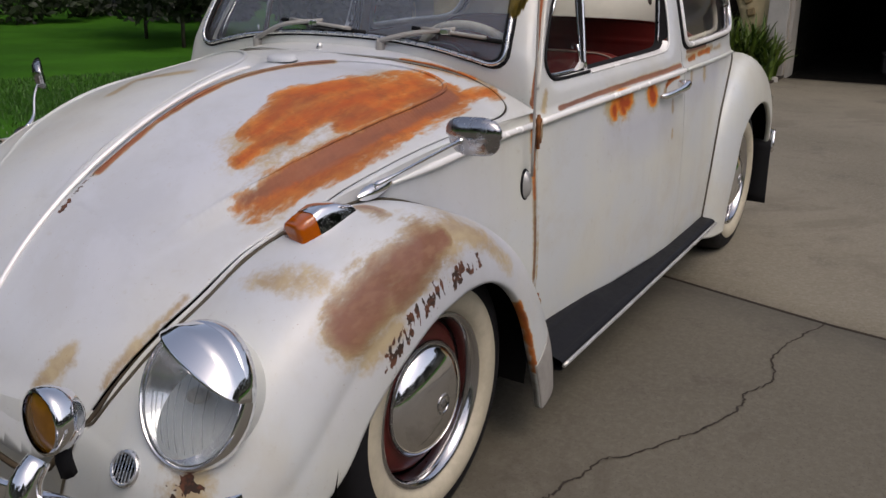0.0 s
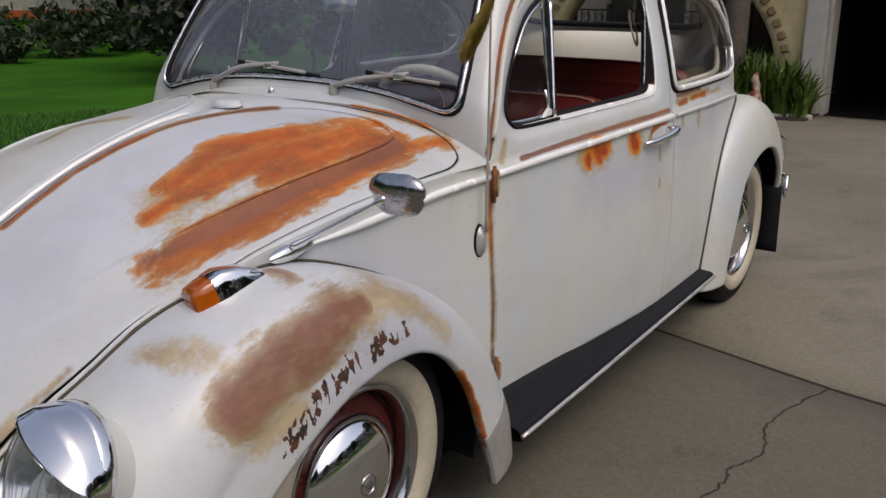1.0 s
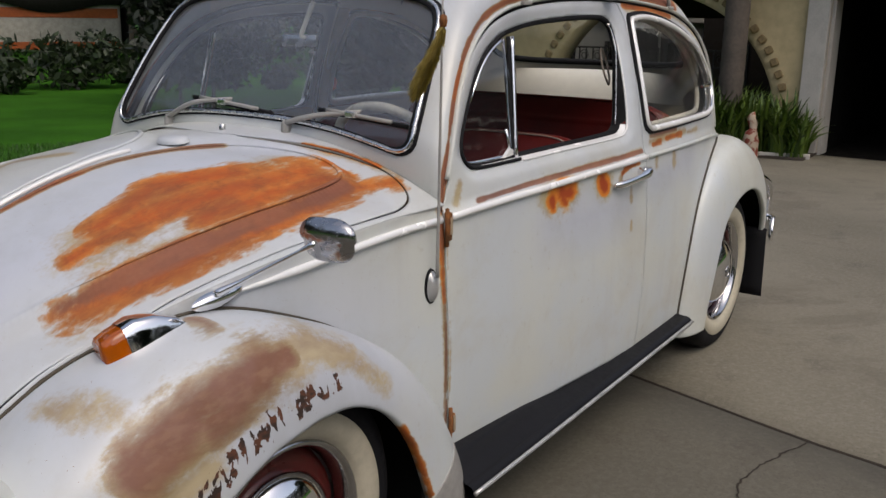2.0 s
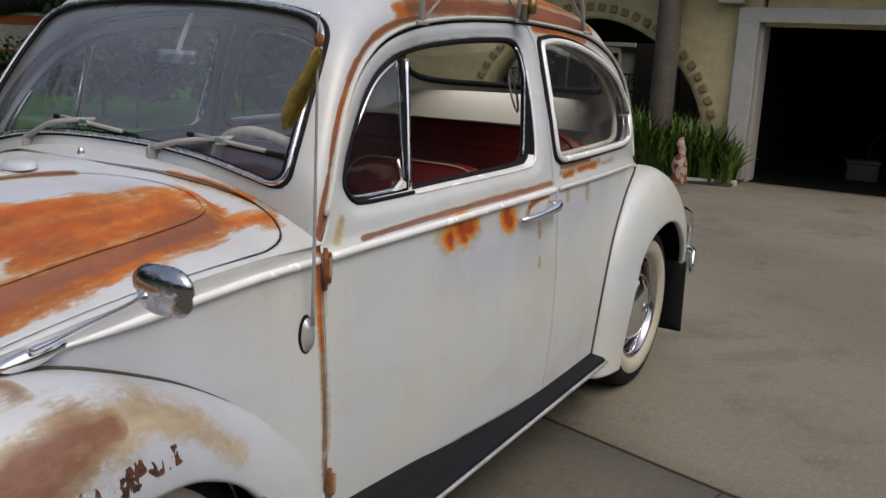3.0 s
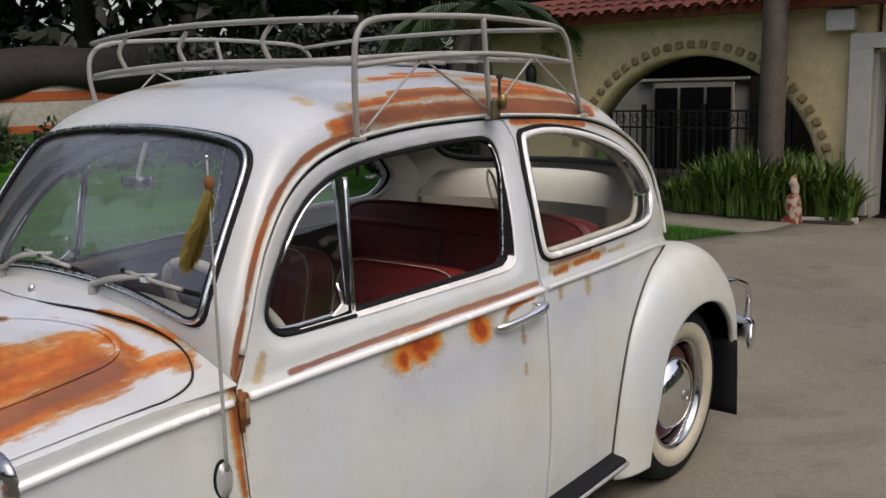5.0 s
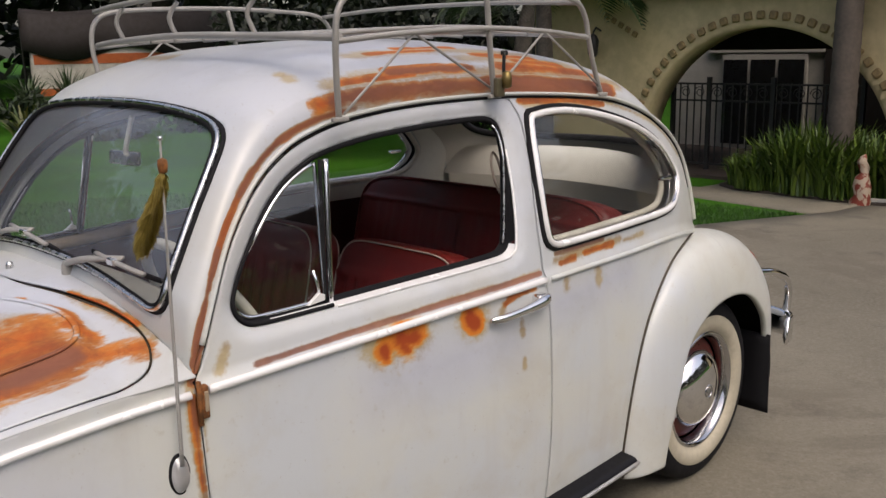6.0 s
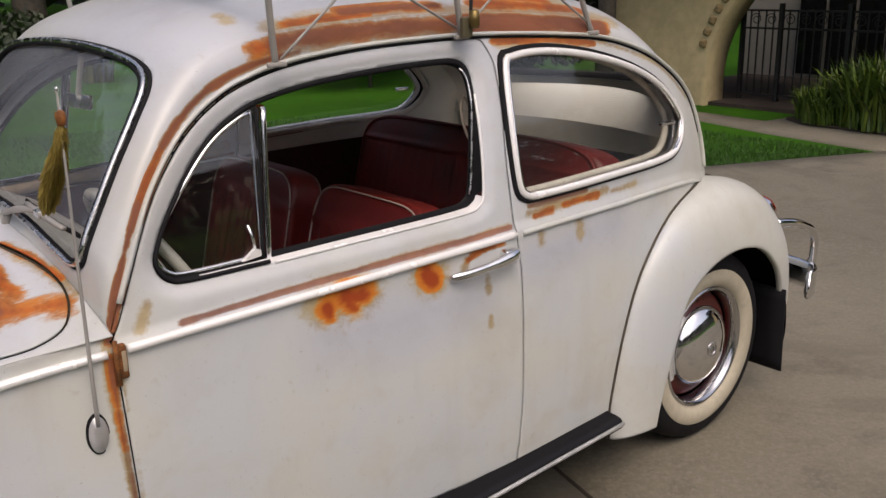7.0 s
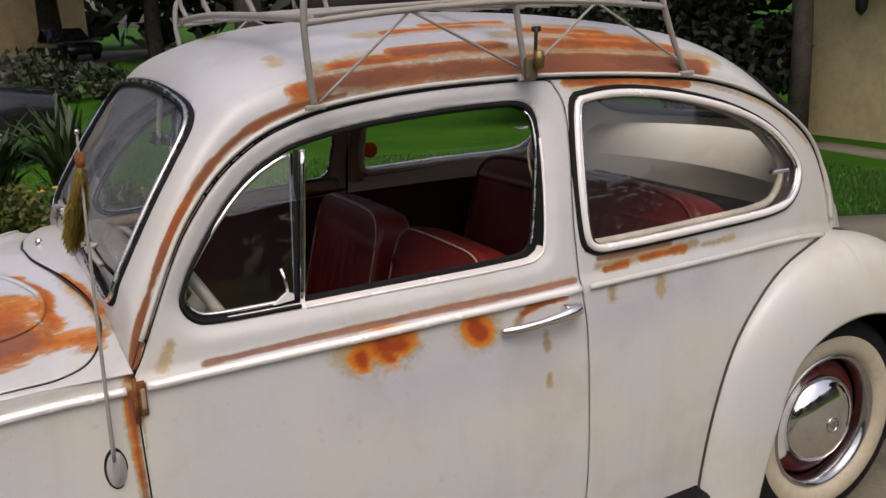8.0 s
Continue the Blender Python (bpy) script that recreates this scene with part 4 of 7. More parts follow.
def hood_plain(x, y):
    y = np.abs(y)
    return profile(x - 0.7 * np.maximum(0, -0.05 - x) * y**2) - 0.455 * y**2.5


def hood_z(x, y):
    d = line_dist(x, -np.abs(y), ridge_line)
    out = np.where(sdist(np.stack([np.ravel(x), -np.abs(np.ravel(y))], 1), ridge_line).reshape(np.shape(x)) > 0, d, 0)
    k = np.clip(out / 0.040, 0, 1)
    rib = 0.004 * np.exp(-((d / 0.007) ** 2)) - 0.011 * k * k * (3 - 2 * k) * np.clip((0.125 - out) / 0.085, 0, 1)
    return hood_plain(x, y) + rib * np.clip((x + 0.34) / 0.15, 0, 1)


half_width = hermite([-0.62, -0.585, -0.551, -0.492, -0.425, -0.348, -0.257, -0.18, -0.11, 0.047, 0.186, 0.35, 0.508, 0.62, 0.80, 1.16, 1.6, 2.0, 2.26, 2.45, 2.55, 2.7], [0.12, 0.23, 0.296, 0.346, 0.383, 0.424, 0.454, 0.486, 0.52, 0.562, 0.582, 0.593, 0.603, 0.617, 0.632, 0.664, 0.689, 0.685, 0.655, 0.605, 0.560, 0.48])
belt_z = hermite([-0.6, 0.0, 0.28, 0.42, 0.60, 1.0, 1.57, 1.95, 2.38, 2.52, 2.7], [0.70, 0.762, 0.789, 0.800, 0.810, 0.829, 0.851, 0.857, 0.840, 0.815, 0.78])


def flank_w(x, z):
    zb = belt_z(x)
    t = np.clip((z - zb) / 0.45, 0, 1.3)
    up = 0.008 * np.clip((z - zb - 0.004) / 0.02, 0, 1) + 0.014 * t + 0.11 * t**1.6
    up = up * np.clip((x - 0.50) / 0.15, 0, 1)
    low = np.clip((zb - z) / 0.6, 0, 1)
    return half_width(x) - up + 0.014 * np.sin(low * math.pi * 0.9)


def flank(x, z, side=-1, off=0.0):
    return np.stack([x, side * (flank_w(x, z) + off), z], -1)


def along(pts, off=0.0, n=60, closed=False, side=-1):
    c = curve(pts, n, closed)
    return flank(c[:, 0], c[:, 1], side, off)


GUTTER = [(0.621, 0.830), (0.674, 0.944), (0.730, 1.051), (0.779, 1.119), (0.835, 1.177), (0.901, 1.223), (0.970, 1.254), (1.075, 1.281), (1.24, 1.300), (1.42, 1.307), (1.59, 1.306), (1.85, 1.291), (2.063, 1.264), (2.265, 1.195), (2.43, 1.085), (2.50, 0.96), (2.525, 0.83)]
gutter_line = curve(GUTTER, 140)
DOOR_REAR = [(1.592, 1.292), (1.611, 1.240), (1.602, 1.150), (1.580, 1.000), (1.579, 0.857), (1.590, 0.750), (1.590, 0.560), (1.587, 0.380), (1.576, 0.240)]
DOOR_FRONT = [(0.640, 0.246), (0.634, 0.390), (0.629, 0.60), (0.626, 0.828)]
top = gutter_line[(gutter_line[:, 0] < 1.585)] - (0, 0.006)
top = top[2:]
DOOR = np.vstack([curve(DOOR_FRONT, 40), top + (0.008, 0), curve(DOOR_REAR, 60)])
WIN = curve([(0.749, 0.908), (0.729, 0.936), (0.733, 0.965), (0.761, 1.016), (0.822, 1.097), (0.887, 1.160), (0.957, 1.201), (1.023, 1.223), (1.14, 1.243), (1.31, 1.257), (1.455, 1.262), (1.513, 1.257), (1.538, 1.231), (1.535, 1.160), (1.519, 1.035), (1.503, 0.950), (1.484, 0.929), (1.43, 0.919), (1.10, 0.909), (0.93, 0.903), (0.79, 0.900)], 160, True)
QWIN = curve([(1.630, 1.241), (1.668, 1.264), (1.785, 1.268), (1.945, 1.245), (2.118, 1.197), (2.253, 1.13), (2.335, 1.05), (2.346, 1.005), (2.306, 0.954), (2.222, 0.929), (1.953, 0.925), (1.674, 0.920), (1.617, 0.927), (1.597, 0.959), (1.602, 1.09)], 140, True)
hood_outline = curve([(p[0], p[1]) for p in HOOD_EDGE], 140)
edge_x = np.linspace(-0.55, 0.617, 120)
edge_xz = np.stack([edge_x, hood_plain(edge_x, half_width(edge_x))], 1)
FLANK_OUT = np.vstack([edge_xz + (0, 0.001), gutter_line, [(2.56, 0.70), (2.60, 0.5), (2.60, 0.22), (-0.555, 0.22)]])
HOOD = np.vstack([hood_outline, (hood_outline * (1, -1))[::-1]])

# roof and screens: rows from the cowl over the roof to the tail, each bowed from gutter to gutter
gut_xz = curve(GUTTER + [(2.575, 0.70), (2.62, 0.50), (2.63, 0.35)], 200)
MID = [(0.600, 0.977), (0.632, 1.035), (0.682, 1.115), (0.735, 1.200), (0.800, 1.292), (0.865, 1.358), (0.965, 1.402), (1.075, 1.430), (1.26, 1.448), (1.44, 1.456), (1.60, 1.454), (1.90, 1.430), (2.16, 1.382), (2.46, 1.275), (2.74, 1.115), (2.92, 0.96), (3.00, 0.83), (3.05, 0.70), (3.07, 0.50), (3.05, 0.35)]
gut_len = np.r_[0, np.cumsum(np.linalg.norm(np.diff(gut_xz, axis=0), axis=1))]
knots = [np.abs(gut_xz - g).sum(1).argmin() for g in GUTTER + [(2.575, 0.70), (2.62, 0.50), (2.63, 0.35)]]
LEN = gut_len[-1]
mid_x, mid_z = hermite(gut_len[knots], [m[0] for m in MID]), hermite(gut_len[knots], [m[1] for m in MID])
power = hermite([0.0, 0.25, 0.55, 0.75, 1.2, 1.8, 2.4, LEN], [3.2, 3.4, 3.0, 2.6, 2.35, 2.3, 2.3, 2.4])


CREASE = 0.968


def shell(u, v, drop=0.0):
    """u: metres along the gutter, v: -1 (near) to 1 across."""
    gx, gz = np.interp(u, gut_len, gut_xz[:, 0]), np.interp(u, gut_len, gut_xz[:, 1])
    w = flank_w(gx, np.minimum(gz, 1.5)) + 0.002
    p = power(u)
    a = np.clip(np.abs(v), 0, 1)
    b = np.power(np.clip(1 - a**p, 0, 1), 1 / p)
    tail = np.clip((gx - 2.02) / 0.36, 0, 1) * (u > 1.2)
    tail = tail * tail * (3 - 2 * tail)
    b = b + (1 - a**1.8 - b) * tail
    x, z, y = gx + (mid_x(u) - gx) * b, gz + (mid_z(u) - gz) * b, w * v
    k = np.clip(u / 0.10, 0, 1)
    k = k * k * (3 - 2 * k)
    x0 = 0.596 + 0.03 * a**2
    z0 = hood_plain(x0, y)
    x, z = x0 + (x - x0) * k, z0 + (z - z0) * k
    rise = np.clip((u - 0.50) / 0.15, 0, 1) * np.clip((1.75 - u) / 0.15, 0, 1)
    z = z + 0.0045 * np.exp(-(((a - CREASE) / 0.006) ** 2)) * rise
    if drop:
        x, y, z = x + drop * 0.6 * (u < 0.8) * 1.0 - drop * 0.5 * (u > 2.0), y * (1 - drop), z - drop * (0.3 + 0.7 * (u > 0.6))
    return np.stack([x, y, z], -1)


# windscreen and rear window outlines, seen from the front: (y, z)
def mirrored(half):
    h = np.array(half, float)
    return np.vstack([h, (h * (-1, 1))[::-1]])


WS = curve(mirrored([(-0.12, 0.998), (-0.30, 0.984), (-0.43, 0.960), (-0.500, 0.946), (-0.532, 0.966), (-0.531, 1.02), (-0.519, 1.10), (-0.502, 1.19), (-0.477, 1.260), (-0.42, 1.293), (-0.30, 1.312), (-0.12, 1.322)]), 200, True)
RW = curve(mirrored([(-0.10, 1.065), (-0.32, 1.072), (-0.42, 1.09), (-0.445, 1.13), (-0.42, 1.20), (-0.34, 1.268), (-0.20, 1.295), (-0.08, 1.30)]), 120, True)

# wear, and the bluish sky tint: short strokes (from, to, radius) by kind of stain
def arc(pts, r, n=14, off=0.0):
    c = along(pts, off, n)
    return [(tuple(c[i]), tuple(c[i + 1]), r) for i in range(n - 1)]


def on_hood(x, y):
    return (x, y, float(hood_plain(np.array(x), np.array(y))))


def on_roof(u, v):
    return tuple(map(float, shell(np.array(u), np.array(v))))


def band(u0, u1, v, r, step=0.07):
    return [(on_roof(u, v), on_roof(u + step, v), r) for u in np.arange(u0, u1, step)]


def fend(x0, z0, x1, z1, r):
    return ((x0, -0.70, z0), (x1, -0.70, z1), r)


WEAR = {"orange": [], "spot": [], "brown": [], "line": [], "chips": [], "stain": [], "chalk_sky_tint": []}
# hood: one great patch on both sides of the pressed ridge
HOODWEAR = {k: [] for k in WEAR}


def hood_run(kind, r, *pts):
    HOODWEAR[kind] += [(on_hood(*a), on_hood(*b), r) for a, b in zip(pts[:-1], pts[1:])]


hood_run("orange", 0.095, (0.43, -0.385), (0.20, -0.355))
hood_run("orange", 0.075, (0.30, -0.305), (0.15, -0.255))
hood_run("orange", 0.070, (0.20, -0.36), (0.02, -0.325))
hood_run("orange", 0.050, (0.12, -0.255), (-0.02, -0.285))
hood_run("orange", 0.034, (0.0, -0.325), (-0.10, -0.315))
hood_run("orange", 0.050, (0.44, -0.43), (0.12, -0.410))
hood_run("orange", 0.035, (0.50, -0.38), (0.525, -0.435))
hood_run("orange", 0.060, (-0.165, -0.405), (-0.016, -0.465), (0.12, -0.490), (0.25, -0.495), (0.44, -0.480))
hood_run("orange", 0.048, (0.45, -0.47), (0.575, -0.510))
hood_run("orange", 0.020, (0.47, -0.19), (0.52, -0.32), (0.515, -0.41))
hood_run("brown", 0.031, (-0.17, -0.388), (-0.07, -0.430), (0.05, -0.462), (0.20, -0.482), (0.38, -0.482), (0.47, -0.470))
hood_run("stain", 0.13, (-0.05, -0.32), (0.40, -0.36))
hood_run("stain", 0.09, (-0.16, -0.41), (0.3, -0.49))
hood_run("orange", 0.013, (0.555, -0.26), (0.585, -0.36), (0.603, -0.45))
hood_run("stain", 0.030, (0.555, -0.26), (0.595, -0.42), (0.612, -0.50))
hood_run("stain", 0.030, (0.15, 0.27), (0.20, 0.15))
hood_run("stain", 0.025, (0.05, 0.26), (0.14, 0.28))
hood_run("stain", 0.040, (-0.50, -0.24), (-0.54, -0.20))
hood_run("stain", 0.020, (-0.36, -0.405), (-0.50, -0.330))
hood_run("stain", 0.026, (-0.44, -0.365), (-0.49, -0.335))
for i in range(98, 150, 5):
    hood_run("brown", 0.015, ridge_line[i], ridge_line[i + 5])
    if i > 118:
        hood_run("orange", 0.011, ridge_line[i], ridge_line[i + 5])
    hood_run("stain", 0.022, ridge_line[i], ridge_line[i + 5])
hood_run("line", 0.011, (-0.08, -0.018), (0.08, -0.019), (0.24, -0.03))
hood_run("stain", 0.026, (-0.10, -0.018), (0.25, -0.030))
hood_run("chips", 0.008, (-0.33, -0.022), (-0.20, -0.021))
hood_run("chalk_sky_tint", 0.62, (-0.30, -0.20), (0.45, -0.30))
# front fender
WEAR["brown"] += [fend(-0.262, 0.590, -0.160, 0.655, 0.056), fend(-0.160, 0.655, -0.010, 0.690, 0.054), fend(-0.136, 0.630, -0.030, 0.660, 0.048), fend(0.0, 0.690, 0.03, 0.690, 0.030)]
WEAR["stain"] += [fend(-0.27, 0.575, -0.14, 0.635, 0.075), fend(-0.14, 0.635, 0.03, 0.672, 0.070), fend(-0.02, 0.700, 0.10, 0.690, 0.055), fend(0.09, 0.690, 0.18, 0.640, 0.048)]
WEAR["stain"] += [fend(0.16, 0.655, 0.26, 0.560, 0.040), ((-0.30, -0.56, 0.66), (-0.25, -0.60, 0.665), 0.035), fend(-0.235, 0.535, -0.165, 0.560, 0.055)]
WEAR["chips"] += [fend(-0.186, 0.500, -0.120, 0.556, 0.032), fend(-0.120, 0.556, -0.036, 0.594, 0.034), fend(-0.036, 0.596, 0.050, 0.612, 0.032), fend(0.050, 0.612, 0.120, 0.616, 0.026)]
CRESCENT = [(-0.215, 0.470), (-0.212, 0.500), (-0.190, 0.540), (-0.150, 0.578), (-0.10, 0.608), (-0.04, 0.628), (0.04, 0.640), (0.11, 0.638)]
WEAR["orange"] += [((0.31, -0.75, 0.46), (0.370, -0.75, 0.36), 0.011), ((0.370, -0.75, 0.36), (0.425, -0.75, 0.24), 0.012), ((-0.20, -0.585, 0.672), (-0.17, -0.61, 0.690), 0.018)]
WEAR["brown"] += [((-0.17, -0.61, 0.690), (-0.05, -0.60, 0.735), 0.020)]
WEAR["line"] += [fend(a[0], a[1], b[0], b[1], 0.008) for a, b in zip(CRESCENT[:-1], CRESCENT[1:])]
WEAR["chips"] += [((-0.552, -0.600, 0.415), (-0.580, -0.59, 0.34), 0.017), ((-0.556, -0.580, 0.410), (-0.576, -0.57, 0.36), 0.014)]
WEAR["stain"] += [((-0.41, -0.50, 0.61), (-0.43, -0.62, 0.60), 0.022)]
WEAR["stain"] += [((-0.552, -0.598, 0.415), (-0.582, -0.59, 0.34), 0.034)]
WEAR["chalk_sky_tint"] += [fend(-0.226, 0.620, 0.274, 0.640, 0.280)]
# door
WEAR["spot"] += arc([(1.106, 0.806), (1.138, 0.800)], 0.058, 3) + arc([(1.108, 0.788), (1.125, 0.772)], 0.042, 3) + arc([(1.058, 0.792), (1.062, 0.775)], 0.034, 3) + arc([(1.310, 0.810), (1.322, 0.796)], 0.036, 3)
WEAR["line"] += arc([(0.755, 0.833), (0.976, 0.846), (1.225, 0.857), (1.40, 0.863), (1.565, 0.868)], 0.0105, 16)
WEAR["stain"] += arc([(0.755, 0.833), (0.976, 0.848), (1.225, 0.860), (1.40, 0.866), (1.56, 0.871)], 0.011, 16)
WEAR["orange"] += arc([(1.425, 0.818), (1.47, 0.834), (1.54, 0.834)], 0.012, 6)
WEAR["stain"] += arc([(1.045, 0.795), (1.15, 0.785)], 0.075, 4) + arc([(1.480, 0.772), (1.482, 0.730)], 0.018, 3) + arc([(1.42, 0.815), (1.41, 0.79)], 0.02, 3) + arc([(1.31, 0.805), (1.33, 0.795)], 0.060, 3)
WEAR["stain"] += arc([(1.484, 0.665), (1.484, 0.645)], 0.014, 3)
WEAR["stain"] += arc([(0.70, 0.88), (0.68, 0.84)], 0.02, 3)
WEAR["chalk_sky_tint"] += arc([(1.05, 0.72), (1.45, 0.72)], 0.13, 4)
# rear side panel
WEAR["orange"] += arc([(1.65, 0.879), (1.712, 0.883)], 0.012, 3) + arc([(1.755, 0.889), (1.885, 0.892)], 0.011, 5)
WEAR["brown"] += arc([(1.632, 0.905), (1.72, 0.908), (1.84, 0.910)], 0.009, 6)
WEAR["stain"] += arc([(1.63, 0.89), (1.92, 0.898)], 0.022, 6)
WEAR["stain"] += arc([(1.66, 0.838), (1.662, 0.815)], 0.024, 3) + arc([(1.80, 0.836), (1.803, 0.80)], 0.026, 3)
WEAR["stain"] += arc([(1.94, 0.89), (2.05, 0.892)], 0.012, 4)
WEAR["chalk_sky_tint"] += arc([(1.62, 0.78), (1.95, 0.80)], 0.10, 4)
# front pillar and roof edge
WEAR["brown"] += [(tuple(a), tuple(b), 0.006) for a, b in zip(along(GUTTER[:7], 0.004, 14)[:-1], along(GUTTER[:7], 0.004, 14)[1:])]
WEAR["orange"] += [(tuple(a), tuple(b), 0.008) for a, b in zip(along(GUTTER[:9], 0.004, 18)[:-1], along(GUTTER[:9], 0.004, 18)[1:])]
pipe = flank(*(gutter_line[3:64:3] + (0, 0.004)).T, -1, 0.009)
WEAR["line"] += [(tuple(a), tuple(b), 0.010) for a, b in zip(pipe[:-1], pipe[1:])]
WEAR["stain"] += arc([(0.614, 0.84), (0.609, 0.73), (0.613, 0.64), (0.618, 0.55), (0.625, 0.40)], 0.014, 10) + arc([(0.634, 0.78), (0.636, 0.5), (0.642, 0.3)], 0.006, 10)
WEAR["orange"] += arc([(0.617, 0.80), (0.614, 0.70), (0.618, 0.62)], 0.009, 6)
WEAR["brown"] += arc([(0.620, 0.80), (0.620, 0.60), (0.626, 0.40), (0.632, 0.27)], 0.0065, 12)
WEAR["brown"] += band(0.66, 1.58, -0.990, 0.037, 0.05) + band(0.36, 0.66, -0.999, 0.011, 0.05) + band(0.04, 0.24, -0.999, 0.009, 0.05) + band(0.84, 1.06, -0.925, 0.020, 0.05)
WEAR["orange"] += band(0.04, 0.66, -0.999, 0.008, 0.05) + band(0.62, 1.60, -0.988, 0.033, 0.05)
WEAR["orange"] += band(0.70, 0.86, -0.945, 0.018, 0.05) + band(0.84, 1.06, -0.925, 0.028, 0.05) + band(1.20, 1.50, -0.915, 0.026, 0.05)
WEAR["orange"] += band(0.86, 1.02, -0.735, 0.017, 0.05) + band(0.96, 1.14, -0.68, 0.020, 0.05) + band(1.18, 1.36, -0.80, 0.026, 0.05) + band(1.30, 1.44, -0.86, 0.024, 0.05)
WEAR["stain"] += band(0.66, 1.66, -0.95, 0.045, 0.1) + band(0.80, 1.40, -0.74, 0.050, 0.1) + band(1.1, 1.5, -0.85, 0.05, 0.1) + [(on_roof(0.62, 0.15), on_roof(0.64, 0.75), 0.045), (on_roof(0.60, -0.80), on_roof(0.60, -0.86), 0.025)]
WEAR["orange"] += arc([(1.625, 1.292), (1.80, 1.283), (1.98, 1.264)], 0.010, 10)
WEAR["stain"] += arc([(1.625, 1.288), (1.95, 1.262)], 0.016, 8) + arc([(2.0, 1.268), (2.25, 1.190), (2.42, 1.075)], 0.010, 10)
# sky's reflection on the roof, laid into the paint as a bluish tint
WEAR["chalk_sky_tint"] += [((0.9, -0.3, 1.38), (1.9, -0.3, 1.42), 0.80)]
WEAR_ARRAYS, HOOD_ARRAYS = ({k: np.array([[*a, *b, r] for a, b, r in v], float).reshape(-1, 7) for k, v in w.items()} for w in (WEAR, HOODWEAR))


def wear(me, squash=(1, 1, 1), sets=None):
    sq = np.array(squash, float)
    co = np.empty(len(me.vertices) * 3)
    me.vertices.foreach_get("co", co)
    co = co.reshape(-1, 3) * sq
    for kind, rows in (sets or WEAR_ARRAYS).items():
        out = np.zeros(len(co))
        for row in rows:
            a, b, r = row[:3] * sq, row[3:6] * sq, row[6]
            near = np.abs(co - (a + b) / 2).max(1) < np.abs(b - a).max() / 2 + r
            if near.any():
                q, e = co[near] - a, b - a
                t = np.clip(q @ e / (e @ e + 1e-9), 0, 1)
                d = np.linalg.norm(q - t[:, None] * e, axis=1)
                out[near] = np.maximum(out[near], 1 - d / r)
        at = me.attributes.new(kind, "FLOAT", "POINT")
        at.data.foreach_set("value", out)
    return me


car = thing("car", "weathered cream vintage saloon car with orange rust patches on concrete", "car")
STEP = 0.0065
gx, gz_ = np.arange(-0.56, 2.62, STEP), np.arange(0.20, 1.325, STEP)


def flip_side(me):
    m = me.copy()
    m.transform(Matrix.Diagonal((1, -1, 1, 1)))
    m.flip_normals()
    return m


def body_inside(x, z):
    p = np.stack([x, z], 1)
    return np.maximum.reduce([sdist(p, FLANK_OUT), 0.0016 - sdist(p, DOOR), -sdist(p, QWIN)])


def door_inside(x, z):
    p = np.stack([x, z], 1)
    return np.maximum(sdist(p, DOOR) + 0.0016, -sdist(p, WIN))


flank_me = wear(cut_grid("side_panel", lambda x, z: flank(x, z), gx, gz_, body_inside), (1, 0.3, 1))
thick(part("side_panel", flank_me, PAINT, car), 0.003)
thick(part("side_panel", flip_side(flank_me), PAINT, car), 0.003)
def door_skin(x, z):
    d = np.maximum(0, sdist(np.stack([np.ravel(x), np.ravel(z)], 1), WIN)).reshape(np.shape(x))
    return flank(x, z, -1, -ROLL * np.exp(-((d / 0.017) ** 2)))


ROLL = 0.011
door_me = wear(cut_grid("door", door_skin, np.arange(0.60, 1.63, STEP), gz_, door_inside), (1, 0.3, 1))
door_l = thick(part("door", door_me, PAINT, car, "cream painted door with rust spots below its trim strip"), 0.004)
door_r = thick(part("door", flip_side(door_me), PAINT, car), 0.004)

# dark channel behind the panel gaps
for s in (-1, 1):
    loop = flank(*DOOR.T, s, -0.016)
    part("door_seal", tube("door_seal", loop[::2], 0.010, True, 6), RUBBER, car)


def hood_xy(f):
    return lambda x, y: np.stack([x, y, f(x, y)], -1)


hx, hy = np.arange(-0.615, 0.66, 0.004), np.arange(-0.64, 0.6401, 0.004)
hood_me = wear(cut_grid("hood", hood_xy(hood_z), hx, hy, lambda x, y: sdist(np.stack([x, y], 1), HOOD) + 0.003), sets=HOOD_ARRAYS)
hood = thick(part("hood", hood_me, PAINT, car, "cream hood with a large orange rust patch"), 0.004)
for s in (-1, 1):
    rx, ry = ridge_line[14:, 0], -s * ridge_line[14:, 1]
    rib_me = mesh("pressed_rib", *sweep(np.stack([rx, ry, hood_plain(rx, ry) + 0.0035], 1), np.array([ring(0.0036 * k, 8, 0.0062 * k) for k in np.clip(np.minimum(np.arange(len(rx)) / 24, (len(rx) - 1 - np.arange(len(rx))) / 30), 0.05, 1)]), up=(0, 0, 1)))
    part("pressed_rib", wear(rib_me, sets=HOOD_ARRAYS), PAINT, hood)
cowl_me = wear(cut_grid("cowl", hood_xy(hood_plain), np.arange(-0.10, 0.66, 0.004), np.arange(-0.64, 0.6401, 0.004), lambda x, y: np.maximum.reduce([0.002 - sdist(np.stack([x, y], 1), HOOD), x - 0.597 - 0.03 * (np.abs(y) / 0.618) ** 2, np.abs(y) - half_width(x) - 0.001])), sets=HOOD_ARRAYS)
thick(part("cowl", cowl_me, PAINT, car), 0.003)
lip = np.stack([HOOD[:, 0], HOOD[:, 1], hood_plain(HOOD[:, 0], HOOD[:, 1]) - 0.012], 1)
part("hood_seal", tube("hood_seal", lip[::2], 0.0062, True, 6), plain("grimy rubber seal", (0.050, 0.036, 0.020), 0.8), car)

su, sv = np.linspace(0, LEN, 330), np.sin(np.linspace(-1, 1, 261) * math.pi / 2)


